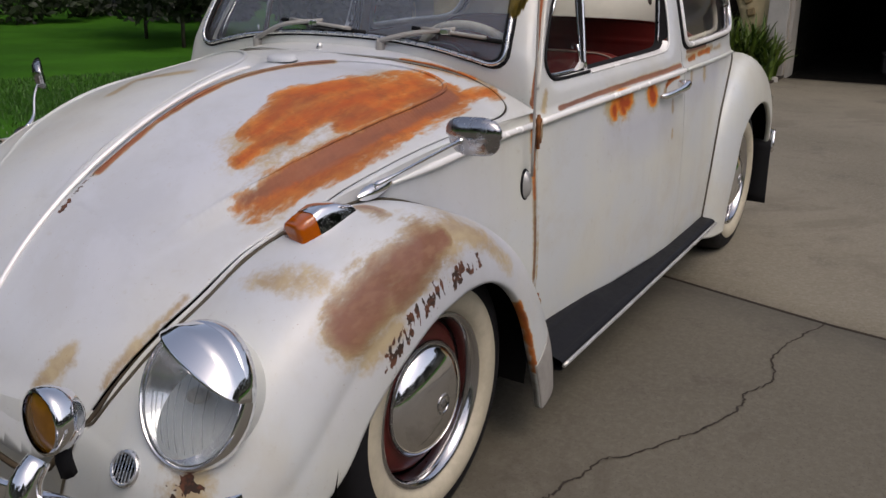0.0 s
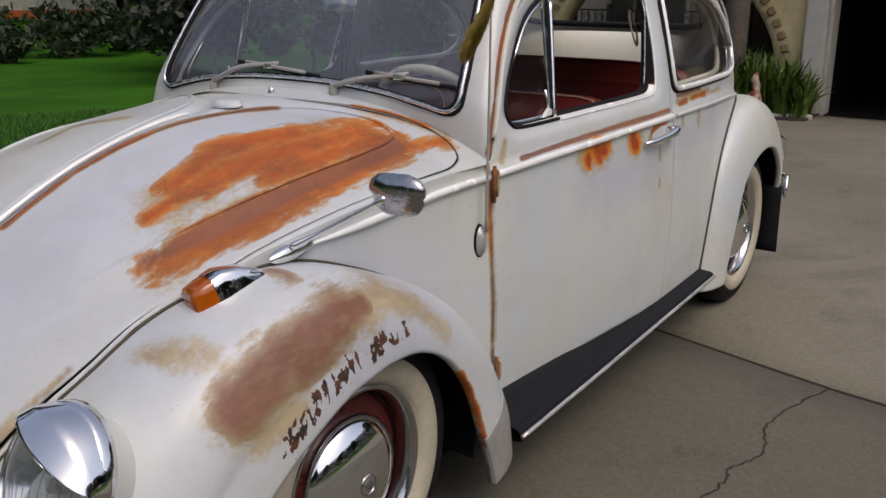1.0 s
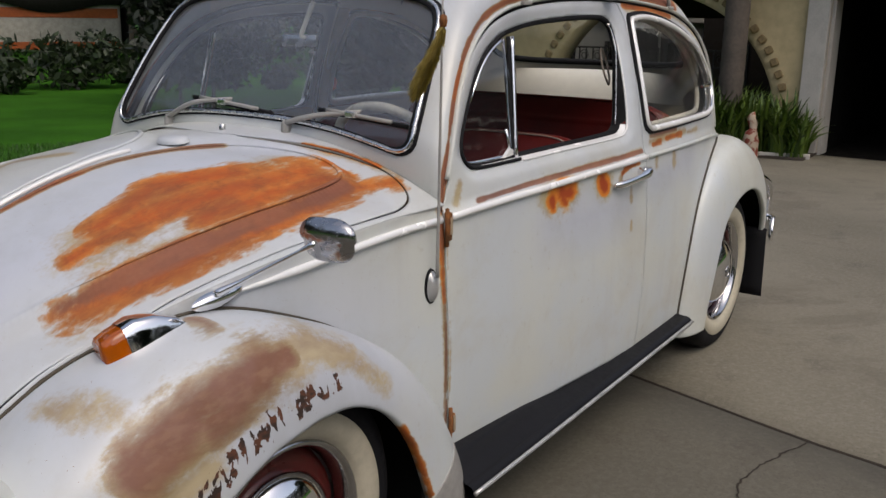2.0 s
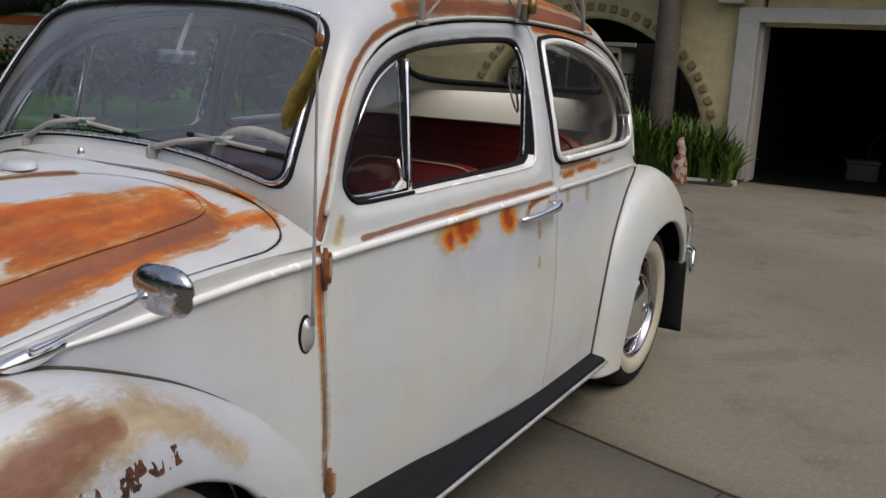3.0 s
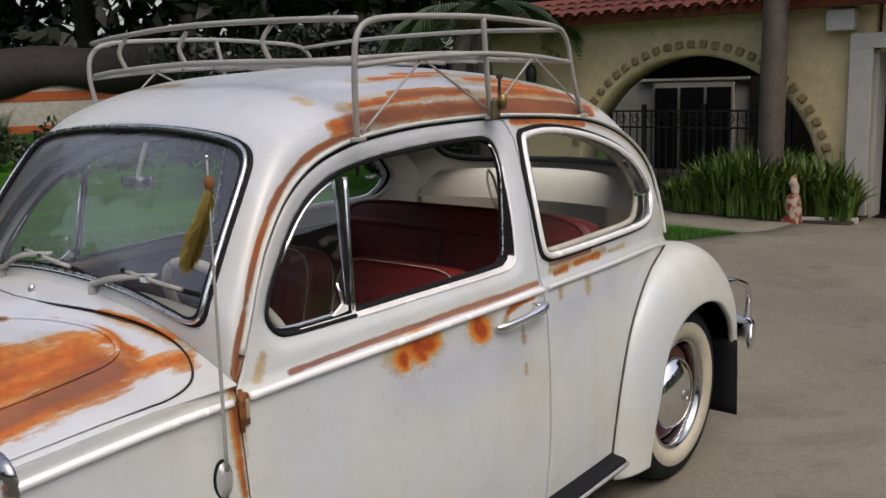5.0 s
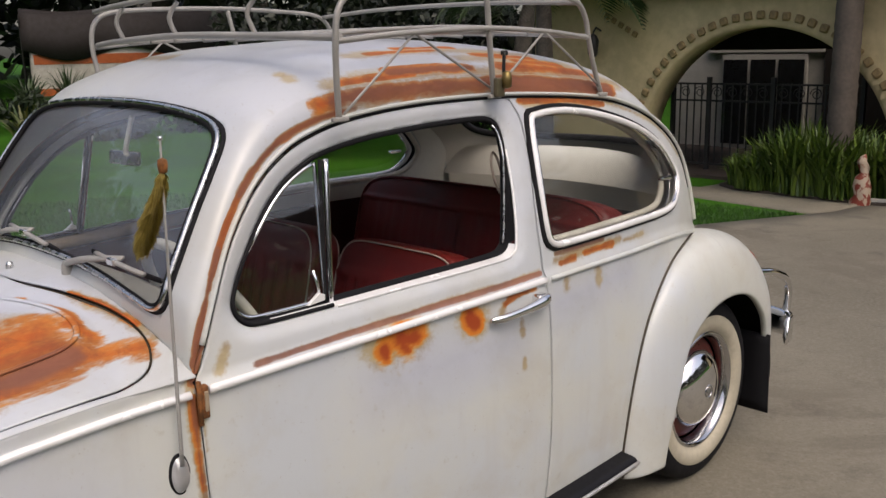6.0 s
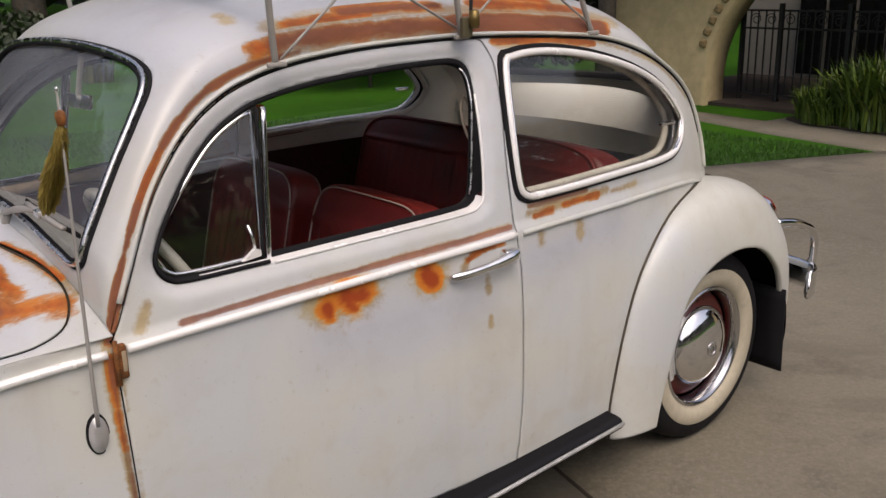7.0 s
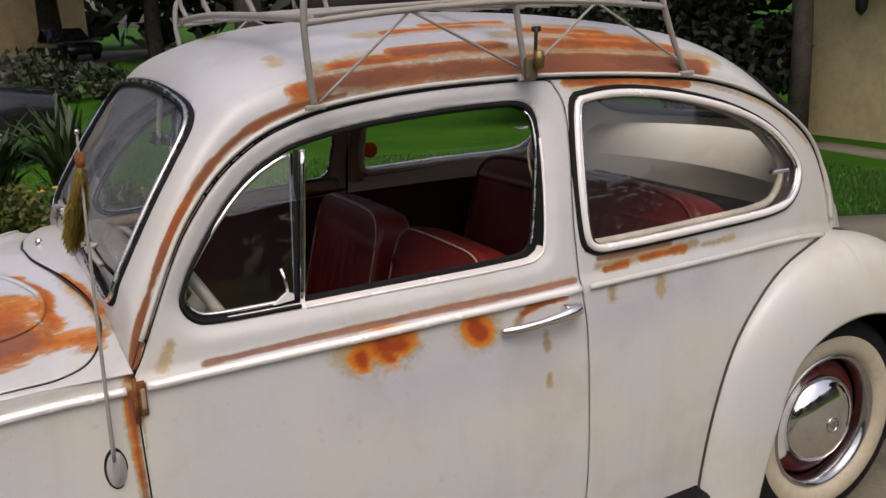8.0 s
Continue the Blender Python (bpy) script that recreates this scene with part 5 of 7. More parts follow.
def shell_out(u, v):
    p = shell(u, v)
    front, back = np.where(u < 1.0, sdist(p[:, 1:], WS), 1.0), np.where(u > 1.2, sdist(p[:, 1:], RW), 1.0)
    return -np.minimum(front, back)


roof_me = wear(cut_grid("roof", shell, su, sv, shell_out))
# the paint has held along the pressed crease above the gutter
crest = shell(np.linspace(0.5, 1.75, 400), np.full(400, -CREASE))
co = np.empty(len(roof_me.vertices) * 3)
roof_me.vertices.foreach_get("co", co)
co = co.reshape(-1, 3)
near_edge = np.where((co[:, 1] < -0.45) & (co[:, 2] > 1.2))[0]
gap = np.array([np.linalg.norm(crest - co[k], axis=1).min() for k in near_edge])
for kind in ("brown", "orange", "line"):
    val = np.empty(len(co))
    roof_me.attributes[kind].data.foreach_get("value", val)
    val[near_edge] *= np.clip((gap - 0.002) / 0.006, 0.08, 1)
    roof_me.attributes[kind].data.foreach_set("value", val)
thick(part("roof", roof_me, PAINT, car, "cream roof with a band of rust above the rain gutter"), 0.003)
lining = cut_grid("headliner", lambda u, v: shell(u, v, 0.02), su[::3], sv[::4], lambda u, v: np.maximum(shell_out(u, v), 0.55 - u))
part("headliner", lining, HEADLINER, car)
ws_glass = cut_grid("windscreen", lambda u, v: shell(u, v) + (0.006, 0, 0), np.linspace(0, 1.0, 60), np.linspace(-0.95, 0.95, 60), lambda u, v: sdist(shell(u, v)[:, 1:], WS))
windscreen = part("windscreen", ws_glass, WSGLASS, car, "dusty curved windscreen glass")
windscreen.visible_shadow = False
rw_glass = cut_grid("rear_window", lambda u, v: shell(u, v) - (0.006, 0, 0), np.linspace(1.2, LEN, 80), np.linspace(-0.95, 0.95, 50), lambda u, v: np.where(u > 1.2, sdist(shell(u, v)[:, 1:], RW), 1.0))
part("rear_window", rw_glass, GLASS, car).visible_shadow = False


def on_shell(outline, front=True, off=0.0):
    """Points of the shell below an outline in (y, z)."""
    us = np.linspace(0.0, 1.0, 260) if front else np.linspace(1.2, LEN, 320)
    vs = np.linspace(-1, 1, 241)
    uu, vv = np.meshgrid(us, vs, indexing="ij")
    p = shell(uu.ravel(), vv.ravel())
    out = []
    for y, z in outline:
        d = (p[:, 1] - y) ** 2 + (p[:, 2] - z) ** 2
        k = np.argsort(d)[:5]
        w = 1 / (d[k] + 1e-7)
        x = (p[k, 0] * w).sum() / w.sum()
        out.append((x, y, z))
    c = np.array(out)
    for _ in range(3):
        c[:, 0] = (np.roll(c[:, 0], 1) + c[:, 0] + np.roll(c[:, 0], -1)) / 3
    c[:, 0] += off
    return c


ws_line = on_shell(WS)
part("windscreen_seal", tube("windscreen_seal", ws_line, 0.0055, True, 8), RUBBER, windscreen, "black rubber seal")
c0 = WS.mean(0)
part("windscreen_trim", tube("windscreen_trim", on_shell(c0 + (WS - c0) * (0.989, 0.981)) + np.array((-0.006, 0, 0.003)), 0.0056, True, 8), DULL, windscreen, "bright trim strip")
part("windscreen_lip", tube("windscreen_lip", on_shell(c0 + (WS - c0) * (0.972, 0.954)) + np.array((-0.002, 0, 0.001)), 0.0062, True, 8), RUBBER, windscreen, "black rubber inner lip")
part("rear_window_seal", tube("rear_window_seal", on_shell(RW, False), 0.013, True, 8), RUBBER, car)

# side windows: their glass stands more upright than the flank
def pane(x, z, side=-1):
    w = 0.594 - 0.13 * (z - 0.9) + 0.9 * (half_width(x) - half_width(0.963))
    return np.stack([x, side * np.minimum(w, flank_w(x, z) - 0.012), z], -1)


for s, door in ((-1, door_l), (1, door_r)):
    cw = WIN.mean(0)
    w0 = WIN[np.roll(np.arange(len(WIN)), -int(np.argmax(WIN[:, 0] > 1.03)))]
    w0 = w0[(w0[:, 0] > 0.96) & (w0[:, 1] < 1.18) & ((w0[:, 0] > 1.03) | (w0[:, 1] < 0.95))]
    part("window_trim", tube("window_trim", flank(*w0.T, s, -ROLL), 0.0036, False, 8), ALU, door)
    rim = curve(cw + (WIN - cw) * (0.978, 0.945), 160, True)
    deep = curve(cw + (WIN - cw) * (0.966, 0.925), 160, True)
    mouth = flank(*curve(WIN, 160, True).T, s, -ROLL - 0.002)
    low = (mouth[:, 2] < 0.955) & (mouth[:, 0] > 0.80)
    ledge = mouth * 0.42 + pane(*rim.T, s) * 0.58
    mouth[low] = ledge[low]
    lips = [np.vstack([q, q[:1]]) for q in (mouth, pane(*rim.T, s) + (0, 0.004 * s, 0), pane(*rim.T, s) - (0, 0.010 * s, 0), pane(*deep.T, s) - (0, 0.012 * s, 0))]
    part("window_seal", sheet_mesh("window_seal", np.stack(lips, 1), s < 0), RUBBER, door, "black rubber window channel")
    sill = np.roll(np.arange(160), -int(np.argmax(low & ~np.roll(low, 1))))[: int(low.sum())]
    part("window_ledge", sheet_mesh("window_ledge", np.stack([flank(*curve(WIN, 160, True)[sill].T, s, -ROLL), ledge[sill] + (0, 0, 0.001)], 1), s < 0), ALU, door, "bright strip along the window sill")
    arc_ = np.vstack([WIN, WIN])[np.arange(160) + int(np.argmax((WIN[:, 0] < 0.96) & (np.roll(WIN[:, 0], 1) >= 0.96) & (WIN[:, 1] < 1.0)))]
    arc_ = arc_[: 4 + int(np.argmax(arc_[4:, 0] >= 1.0))]
    arc_ = cw + (arc_ - cw) * (0.986, 0.972)
    part("vent_seal", tube("vent_seal", flank(*arc_.T, s, -ROLL), 0.0046, False, 8), RUBBER, door, "black rubber vent seal")
    part("glass_channel", tube("glass_channel", pane(*deep[(deep[:, 0] > 1.40) & (deep[:, 1] < 1.24) & (deep[:, 1] > 0.945)].T, s), 0.0028, False, 6), DULL, door)
    cq = QWIN.mean(0)
    part("quarter_seal", tube("quarter_seal", flank(*QWIN.T, s, 0.0), 0.0085, True, 8), RUBBER, car)
    inner = curve(cq + (QWIN - cq) * (0.972, 0.945), 140, True)
    part("quarter_trim", tube("quarter_trim", flank(*inner.T, s, 0.005), 0.0095, True, 8), ALU, car)
    rim_in = curve(cq + (QWIN - cq) * (0.945, 0.93), 140, True)
    part("quarter_trim", tube("quarter_trim", flank(*rim_in.T, s, 0.006), 0.005, True, 8), CHROME, car)
    part("lining_edge", tube("lining_edge", flank(*(cq + (QWIN - cq) * (0.955, 0.96)).T, s, -0.050), 0.010, True, 8), PIPING, car)
    qg = cut_grid("quarter_glass", lambda x, z: flank(x, z, s, -0.004), np.arange(1.58, 2.37, 0.02), np.arange(0.9, 1.29, 0.02), lambda x, z: sdist(np.stack([x, z], 1), QWIN))
    part("quarter_glass", qg, GLASS, car).visible_shadow = False
    leaf = rim[np.roll(np.arange(160), -int(np.argmax((rim[:, 0] < 0.955) & (np.roll(rim[:, 0], 1) >= 0.955) & (rim[:, 1] < 1.0))))]
    leaf = leaf[leaf[:, 0] < 0.956 + (leaf[:, 1] - 0.9) * 0.14]
    vg = cut_grid("vent_glass", lambda x, z: pane(x, z, s), np.arange(0.72, 1.02, 0.012), np.arange(0.88, 1.25, 0.012), lambda x, z: sdist(np.stack([x, z], 1), leaf))
    part("vent_glass", vg, CLEAR, door).visible_shadow = False
    part("vent_frame", tube("vent_frame", pane(*(leaf + (leaf.mean(0) - leaf) * 0.035).T, s) + (0, 0.003 * s, 0), 0.0045, True, 8), CHROME, door, "chrome vent window frame")
    post = np.linspace((0.963, 0.600 * s, 0.905), (1.005, 0.551 * s, 1.204), 12)
    part("vent_post", tube("vent_post", post, 0.0068, False, 8), CHROME, door)
    part("vent_rubber", tube("vent_rubber", post - (0.012, 0.004 * s, 0), 0.0050, False, 8), RUBBER, door)
    # black tube for the shadow under the rain gutter, the gutter, the belt strip
    part("door_gasket", tube("door_gasket", flank(*(gutter_line[8:-8] - (0, 0.0035)).T, s, 0.0015), 0.0034, False, 6), RUBBER, car)
    part("rain_gutter", mesh("rain_gutter", *sweep(flank(*(gutter_line[4:-1] + (0, 0.004)).T, s, 0.006), ring(0.005, 8, 0.008))), PAINT, car)
    wear(car.children[-1].data)
    bx = np.linspace(0.648, 1.572, 60)
    part("belt_strip", tube("belt_strip", flank(bx, belt_z(bx), s, 0.004), 0.0090, False, 10), ALU, door, "bright trim strip")
    bx = np.linspace(1.60, 2.44, 50)
    part("belt_strip", tube("belt_strip", flank(bx, belt_z(bx) - 0.003, s, 0.002), 0.007, False, 8), PAINT, car)
    wear(car.children[-1].data)
    bx = np.linspace(0.06, 0.612, 44)
    part("belt_strip", mesh("belt_strip", *sweep(flank(bx, belt_z(bx), s, 0.004), np.array([ring(r, 10) for r in np.interp(bx, [0.06, 0.20], [0.003, 0.0085])]))), ALU, car, "bright trim strip on the front flank")


def seam(inner, n, off=-0.003):
    """The fender's seam, laid onto the flank where it runs below the belt."""
    a = curve(inner, n)
    on = (a[:, 0] > -0.54) & (a[:, 0] < 2.45)
    a[on, 1] = -(flank_w(a[on, 0], a[on, 2]) + off)
    return a


def fender(inner, lip, bulge, centre, press=0.0, n=220, m=64):
    """Rows that leave the body level with the seam and turn down to the wheel arch's lip."""
    a, b = seam(inner, n), curve(lip, n)
    k = curve([(i / (len(bulge) - 1), v) for i, v in enumerate(bulge)], n)[:, 1]
    rows = []
    for i in range(n):
        mid = (a[i] + b[i]) / 2
        out = np.array((mid[0] - centre[0], 0, mid[2] - centre[1]))
        out /= np.linalg.norm(out)
        row = []
        for t in np.linspace(0, math.pi / 2, m):
            f, g = math.sin(t) ** (2 / 2.05), 1 - math.cos(t) ** (2 / 2.05)
            q = a[i] + (b[i] - a[i]) * (g, f, g) + out * k[i] * math.sin(2 * t) ** 1.2
            q[1] += press * max(0.0, math.sin(math.pi * min(1, i / n / 0.55))) * min(1.0, max(0.0, (t - 1.12) / 0.16)) ** 2
            row.append(q)
        e = row[-1]
        back = np.array((centre[0] - e[0], 0, centre[1] - e[2]))
        back /= np.linalg.norm(back)
        row += [e + back * 0.006 + (0, 0.002, 0), e + back * 0.006 + (0, 0.020, 0)]
        rows.append(row)
    return np.array(rows)


F_IN_RAW = [(-0.60, -0.27, 0.20), (-0.575, -0.285, 0.30), (-0.546, -0.305, 0.375), (-0.49, -0.350, 0.465), (-0.425, -0.388, 0.54), (-0.348, -0.428, 0.605), (-0.257, -0.458, 0.665), (-0.18, -0.490, 0.702), (-0.07, -0.532, 0.742), (0.05, -0.562, 0.736), (0.215, -0.583, 0.674), (0.32, -0.592, 0.616), (0.395, -0.598, 0.563), (0.465, -0.606, 0.497), (0.535, -0.618, 0.415), (0.597, -0.632, 0.315), (0.635, -0.645, 0.235), (0.655, -0.66, 0.14)]
F_IN = [(x, y, float(hood_plain(np.array(x), np.array(y + 0.004))) - 0.012) if -0.56 < x < -0.10 else (x, y, z) for x, y, z in F_IN_RAW]
F_LIP = [(-0.50, -0.60, 0.15), (-0.47, -0.655, 0.19), (-0.42, -0.70, 0.25), (-0.325, -0.735, 0.325), (-0.250, -0.745, 0.415), (-0.188, -0.748, 0.464), (-0.121, -0.750, 0.505), (-0.041, -0.752, 0.545), (0.028, -0.754, 0.563), (0.088, -0.754, 0.571), (0.175, -0.754, 0.559), (0.274, -0.752, 0.503), (0.355, -0.750, 0.403), (0.413, -0.748, 0.273), (0.453, -0.745, 0.18), (0.475, -0.742, 0.115)]
F_BULGE = [0.05, 0.065, 0.07, 0.06, 0.04, 0.025, 0.018, 0.015, 0.012, 0.008, 0.004, 0.0]
R_IN = [(1.940, -0.665, 0.17), (1.942, -0.690, 0.285), (1.978, -0.692, 0.465), (2.05, -0.688, 0.625), (2.17, -0.670, 0.745), (2.30, -0.638, 0.800), (2.50, -0.575, 0.822), (2.70, -0.50, 0.76), (2.84, -0.46, 0.62), (2.91, -0.45, 0.45), (2.93, -0.45, 0.28)]
R_LIP = [(2.10, -0.740, 0.165), (2.118, -0.742, 0.25), (2.155, -0.750, 0.40), (2.205, -0.752, 0.53), (2.29, -0.754, 0.60), (2.39, -0.755, 0.632), (2.50, -0.755, 0.634), (2.62, -0.750, 0.595), (2.735, -0.740, 0.495), (2.80, -0.720, 0.36), (2.83, -0.700, 0.27)]
R_BULGE = [0.0, 0.0, 0.004, 0.01, 0.015, 0.02, 0.03, 0.04, 0.04, 0.03]
for inner, lipc, bulge, centre, press, lab in ((F_IN, F_LIP, F_BULGE, (0.03, 0.22), 0.009, "cream front fender with brown primer showing through"), (R_IN, R_LIP, R_BULGE, (2.45, 0.25), 0.0, "cream rear fender")):
    rows = fender(inner, lipc, bulge, centre, press)
    me = wear(sheet_mesh("fender", rows, True), (1, 0.35, 1))
    thick(part("fender", me, PAINT, car, lab), 0.003)
    thick(part("fender", flip_side(me), PAINT, car), 0.003)
    for s in (1, -1):
        bead = seam(inner, 80, 0.003) * (1, s, 1) + np.array((0, 0, 0.003))
        part("fender_bead", tube("fender_bead", bead, 0.0034, False, 6), BEAD, car)
    # dark wheel house: an arch over the wheel, closed on its inner side
    rows = [[(centre[0] + r * math.cos(q), y, 0.27 + r * math.sin(q) * (1.0 if math.sin(q) > 0 else 0.6)) for r, y in ((0.05, -0.46), (0.36, -0.46), (0.385, -0.50), (0.372, -0.728))] for q in np.linspace(math.radians(-14), math.radians(194), 40)]
    for s in (1, -1):
        part("wheel_house", sheet_mesh("wheel_house", np.array(rows) * (1, s, 1)), BLACK, car)

# grey tips at the lower ends of the front fenders
guard = fender(F_IN, F_LIP, F_BULGE, (0.03, 0.22), 0.0)[-25:, 26:, :] + np.array((0.0, -0.0015, 0))
thick(part("stone_guard", sheet_mesh("stone_guard", guard, True), plain("bare grey primer", (0.30, 0.29, 0.27), 0.55), car, "grey primer on the fender's lower tip"), 0.002)

# running boards
for s in (-1, 1):
    bx = np.linspace(0.575, 1.93, 40)
    rows = []
    zt = np.interp(bx, [0.575, 1.96], [0.212, 0.262])
    wo = np.interp(bx, [0.575, 1.0, 1.96], [0.748, 0.750, 0.750])
    for i, x in enumerate(bx):
        w = wo[i]
        ribs = np.linspace(0.662, w - 0.014, 22)
        ys = [0.60, 0.655, *ribs, w - 0.006, w, w, w - 0.01, 0.60]
        rise = np.interp(x, [0.575, 0.95, 1.15, 1.40, 1.93], [0.036, 0.028, 0.014, 0.003, 0.0])
        zs = [rise + 0.003, rise, *(np.interp(ribs, [0.655, 0.69, w - 0.02], [rise, 0.5 * rise + 0.003, 0.0]) - 0.0022 * (np.arange(22) % 2)), -0.004, -0.012, -0.030, -0.034, -0.034]
        rows.append([(x, s * y, zt[i] + z) for y, z in zip(ys, zs)])
    board = part("running_board", sheet_mesh("running_board", rows, s < 0), MAT, car, "black rubber running board")
    strip = [(x, s * (w + 0.004), z - 0.016) for x, w, z in zip(bx, wo, zt)]
    part("board_trim", tube("board_trim", strip, 0.0056, False, 10, up=(0, 0, 1)), plain("worn aluminium edge", (0.55, 0.55, 0.54), 0.35, 0.6, vary=0.15, scale=20), board, "bright edge strip")

# underside, floor and bulkheads
part("floor_pan", box("floor_pan", (2.9, 1.24, 0.05), (1.15, 0, 0.20)), BLACK, car)
part("front_bulkhead", box("front_bulkhead", (0.03, 1.10, 0.62), (0.50, 0, 0.53)), BLACK, car)
part("engine_bulkhead", box("engine_bulkhead", (0.03, 1.16, 0.55), (2.28, 0, 0.50)), BLACK, car)


def wheel(x, y, s, turn=0.0):
    w = new("wheel")
    w.parent = car
    w.matrix_local = pose(x, y, 0.308, 0, 0, turn)
    o = -1
    part("tyre", lathe("tyre", [(0.19, 0.060), (0.23, 0.072), (0.275, 0.070), (0.300, 0.055), (0.309, 0.02), (0.309, -0.02), (0.301, -0.055), (0.288, -0.068), (0.268, -0.0745), (0.246, -0.0765)], 64), RUBBER, w)
    part("whitewall", lathe("whitewall", [(0.252, -0.0755), (0.248, -0.0785), (0.225, -0.080), (0.206, -0.075), (0.196, -0.064), (0.190, -0.050)], 64), WHITEWALL, w, "cream whitewall band")
    part("trim_ring", lathe("trim_ring", [(0.197, -0.060), (0.193, -0.068), (0.187, -0.068), (0.180, -0.058), (0.175, -0.040), (0.174, -0.022)], 64), OLDCHROME, w, "polished trim ring")
    part("rim", lathe("rim", [(0.20, 0.05), (0.185, 0.03), (0.176, -0.004), (0.168, -0.020), (0.155, -0.028), (0.140, -0.032), (0.05, -0.026), (0.0, -0.026)], 64), REDRIM, w, "dark red painted rim")
    part("hubcap", lathe("hubcap", [(0.129, -0.028), (0.131, -0.040), (0.127, -0.050), (0.116, -0.062), (0.096, -0.074), (0.070, -0.083), (0.04, -0.0885), (0.015, -0.0905), (0.0, -0.0908)], 64), CHROME, w, "domed chrome hubcap")
    cap = w.children[-1]
    part("emblem", tube("emblem", [(0.021 * math.cos(a), -0.0902, 0.021 * math.sin(a)) for a in np.linspace(0, 2 * math.pi, 32, endpoint=False)], 0.0024, True, 6), GREYCHROME, cap, "plain embossed ring")
    part("emblem_boss", lathe("emblem_boss", [(0.0, -0.0925), (0.010, -0.092), (0.013, -0.0895)], 20), GREYCHROME, cap)
    part("brake_drum", lathe("brake_drum", [(0.0, -0.02), (0.12, -0.02), (0.12, 0.06), (0.0, 0.06)]), BLACK, w)
    if s > 0:
        w.matrix_local = pose(x, -y, 0.308, 0, 0, 180 - turn)


for x, t in ((0.050, 0.0), (2.415, 0.0)):
    wheel(x, -0.618, -1, t)
    wheel(x, -0.618, 1, t)

# ---- inside the car ----
def cushion(name, w, h, d, pleats=0, cuts=23):
    """A padded block, w across (y), h high (z), d deep (x), swollen and pleated on its front."""
    bm = bmesh.new()
    bmesh.ops.create_cube(bm, size=2)
    bmesh.ops.subdivide_edges(bm, edges=bm.edges[:], cuts=cuts, use_grid_fill=True)
    for v in bm.verts:
        p = np.array(v.co)
        n = np.abs(p)
        f = (n[0] ** 7 + n[1] ** 7 + n[2] ** 7) ** (1 / 7)
        q = p / f * (1 if f > 0.01 else 0)
        y, z = q[1], q[2]
        groove = 0.0
        if pleats and abs(y) < 0.80 and q[0] < -0.6 and -0.85 < z < 0.58:
            groove = 0.013 * (abs(math.sin(y * math.pi * pleats / 1.56)) ** 0.4 - 1)
        if pleats and q[0] < -0.6 and abs(z - 0.64) < 0.05:
            groove -= 0.008 * (1 - abs(z - 0.64) / 0.05)
        v.co = (q[0] * d / 2 * (1 + 0.12 * (1 - y * y) * (1 - z * z)) - groove * (1 if q[0] > 0 else -1) * 1.0, y * w / 2, z * h / 2)
    return from_bm(name, bm)


def piping(name, w, h, d, r=0.005):
    pts = [(-d * 0.43, w / 2 * 0.972 * math.copysign(abs(math.cos(a)) ** 0.32, math.cos(a)), h / 2 * 0.972 * math.copysign(abs(math.sin(a)) ** 0.32, math.sin(a))) for a in np.linspace(0, 2 * math.pi, 56, endpoint=False)]
    return tube(name, pts, r, True, 6)


def front_seat(y):
    s = new("front_seat")
    s.parent = car
    s.matrix_local = pose(1.255, y, 0.265)
    s["label"] = "dark red vinyl front seat with cream piping"
    b = part("backrest", cushion("backrest", 0.485, 0.60, 0.125, 7, 35), LEATHER, s, "pleated red backrest")
    b.matrix_local = pose(0.155, 0, 0.345, 0, 14, 0)
    for side in (1, -1):
        part("piping", piping("piping", 0.485, 0.60, 0.125 * side, 0.0026), SEATPIPE, b, "cream piping")
    c = part("cushion", cushion("cushion", 0.46, 0.16, 0.48), LEATHER, s)
    c.matrix_local = pose(-0.08, 0, 0.13, 0, -5, 0)
    for dy in (-0.17, 0.17):
        part("runner", box("runner", (0.46, 0.03, 0.08), (-0.06, dy, 0.01), 0.004), RUBBER, s)


front_seat(-0.300)
front_seat(0.290)
bench = new("rear_seat")
bench.parent = car
bench["label"] = "dark red pleated rear bench seat"
bb = part("backrest", cushion("backrest", 1.14, 0.50, 0.16, 19, 61), LEATHER, bench, "pleated red backrest")
bb.matrix_local = pose(2.06, 0, 0.715, 0, 14, 0)
part("bench_piping", piping("bench_piping", 1.14, 0.50, 0.16), LEATHER, bb)
bc = part("cushion", cushion("cushion", 1.20, 0.17, 0.50), LEATHER, bench)
bc.matrix_local = pose(1.80, 0, 0.47, 0, -6, 0)
part("seat_box", box("seat_box", (0.46, 1.16, 0.16), (1.84, 0, 0.31)), BLACK, bench)
# darker copy of the seat vinyl, with the cabin's shade in its colour
CARD = plain("red vinyl darkened for shade", (0.045, 0.007, 0.007), 0.5, vary=0.2, scale=6, bump=0.2, bscale=60)
# luggage well behind the bench, and its low rear wall
part("luggage_shelf", box("luggage_shelf", (0.50, 1.04, 0.03), (2.30, 0, 0.83)), RUBBER, car, "black carpeted luggage shelf")
part("rear_lining", sheet_mesh("rear_lining", [[(2.57 + 0.12 * t - 0.12 * q * q * (1 + 0.8 * t), 0.53 * q * (1 - 0.22 * t), 0.925 + 0.115 * t + 0.02 * math.sin(math.pi * t)) for t in np.linspace(0, 1, 9)] for q in np.linspace(-1, 1, 28)]), HEADLINER, car, "cream lining below the rear window")
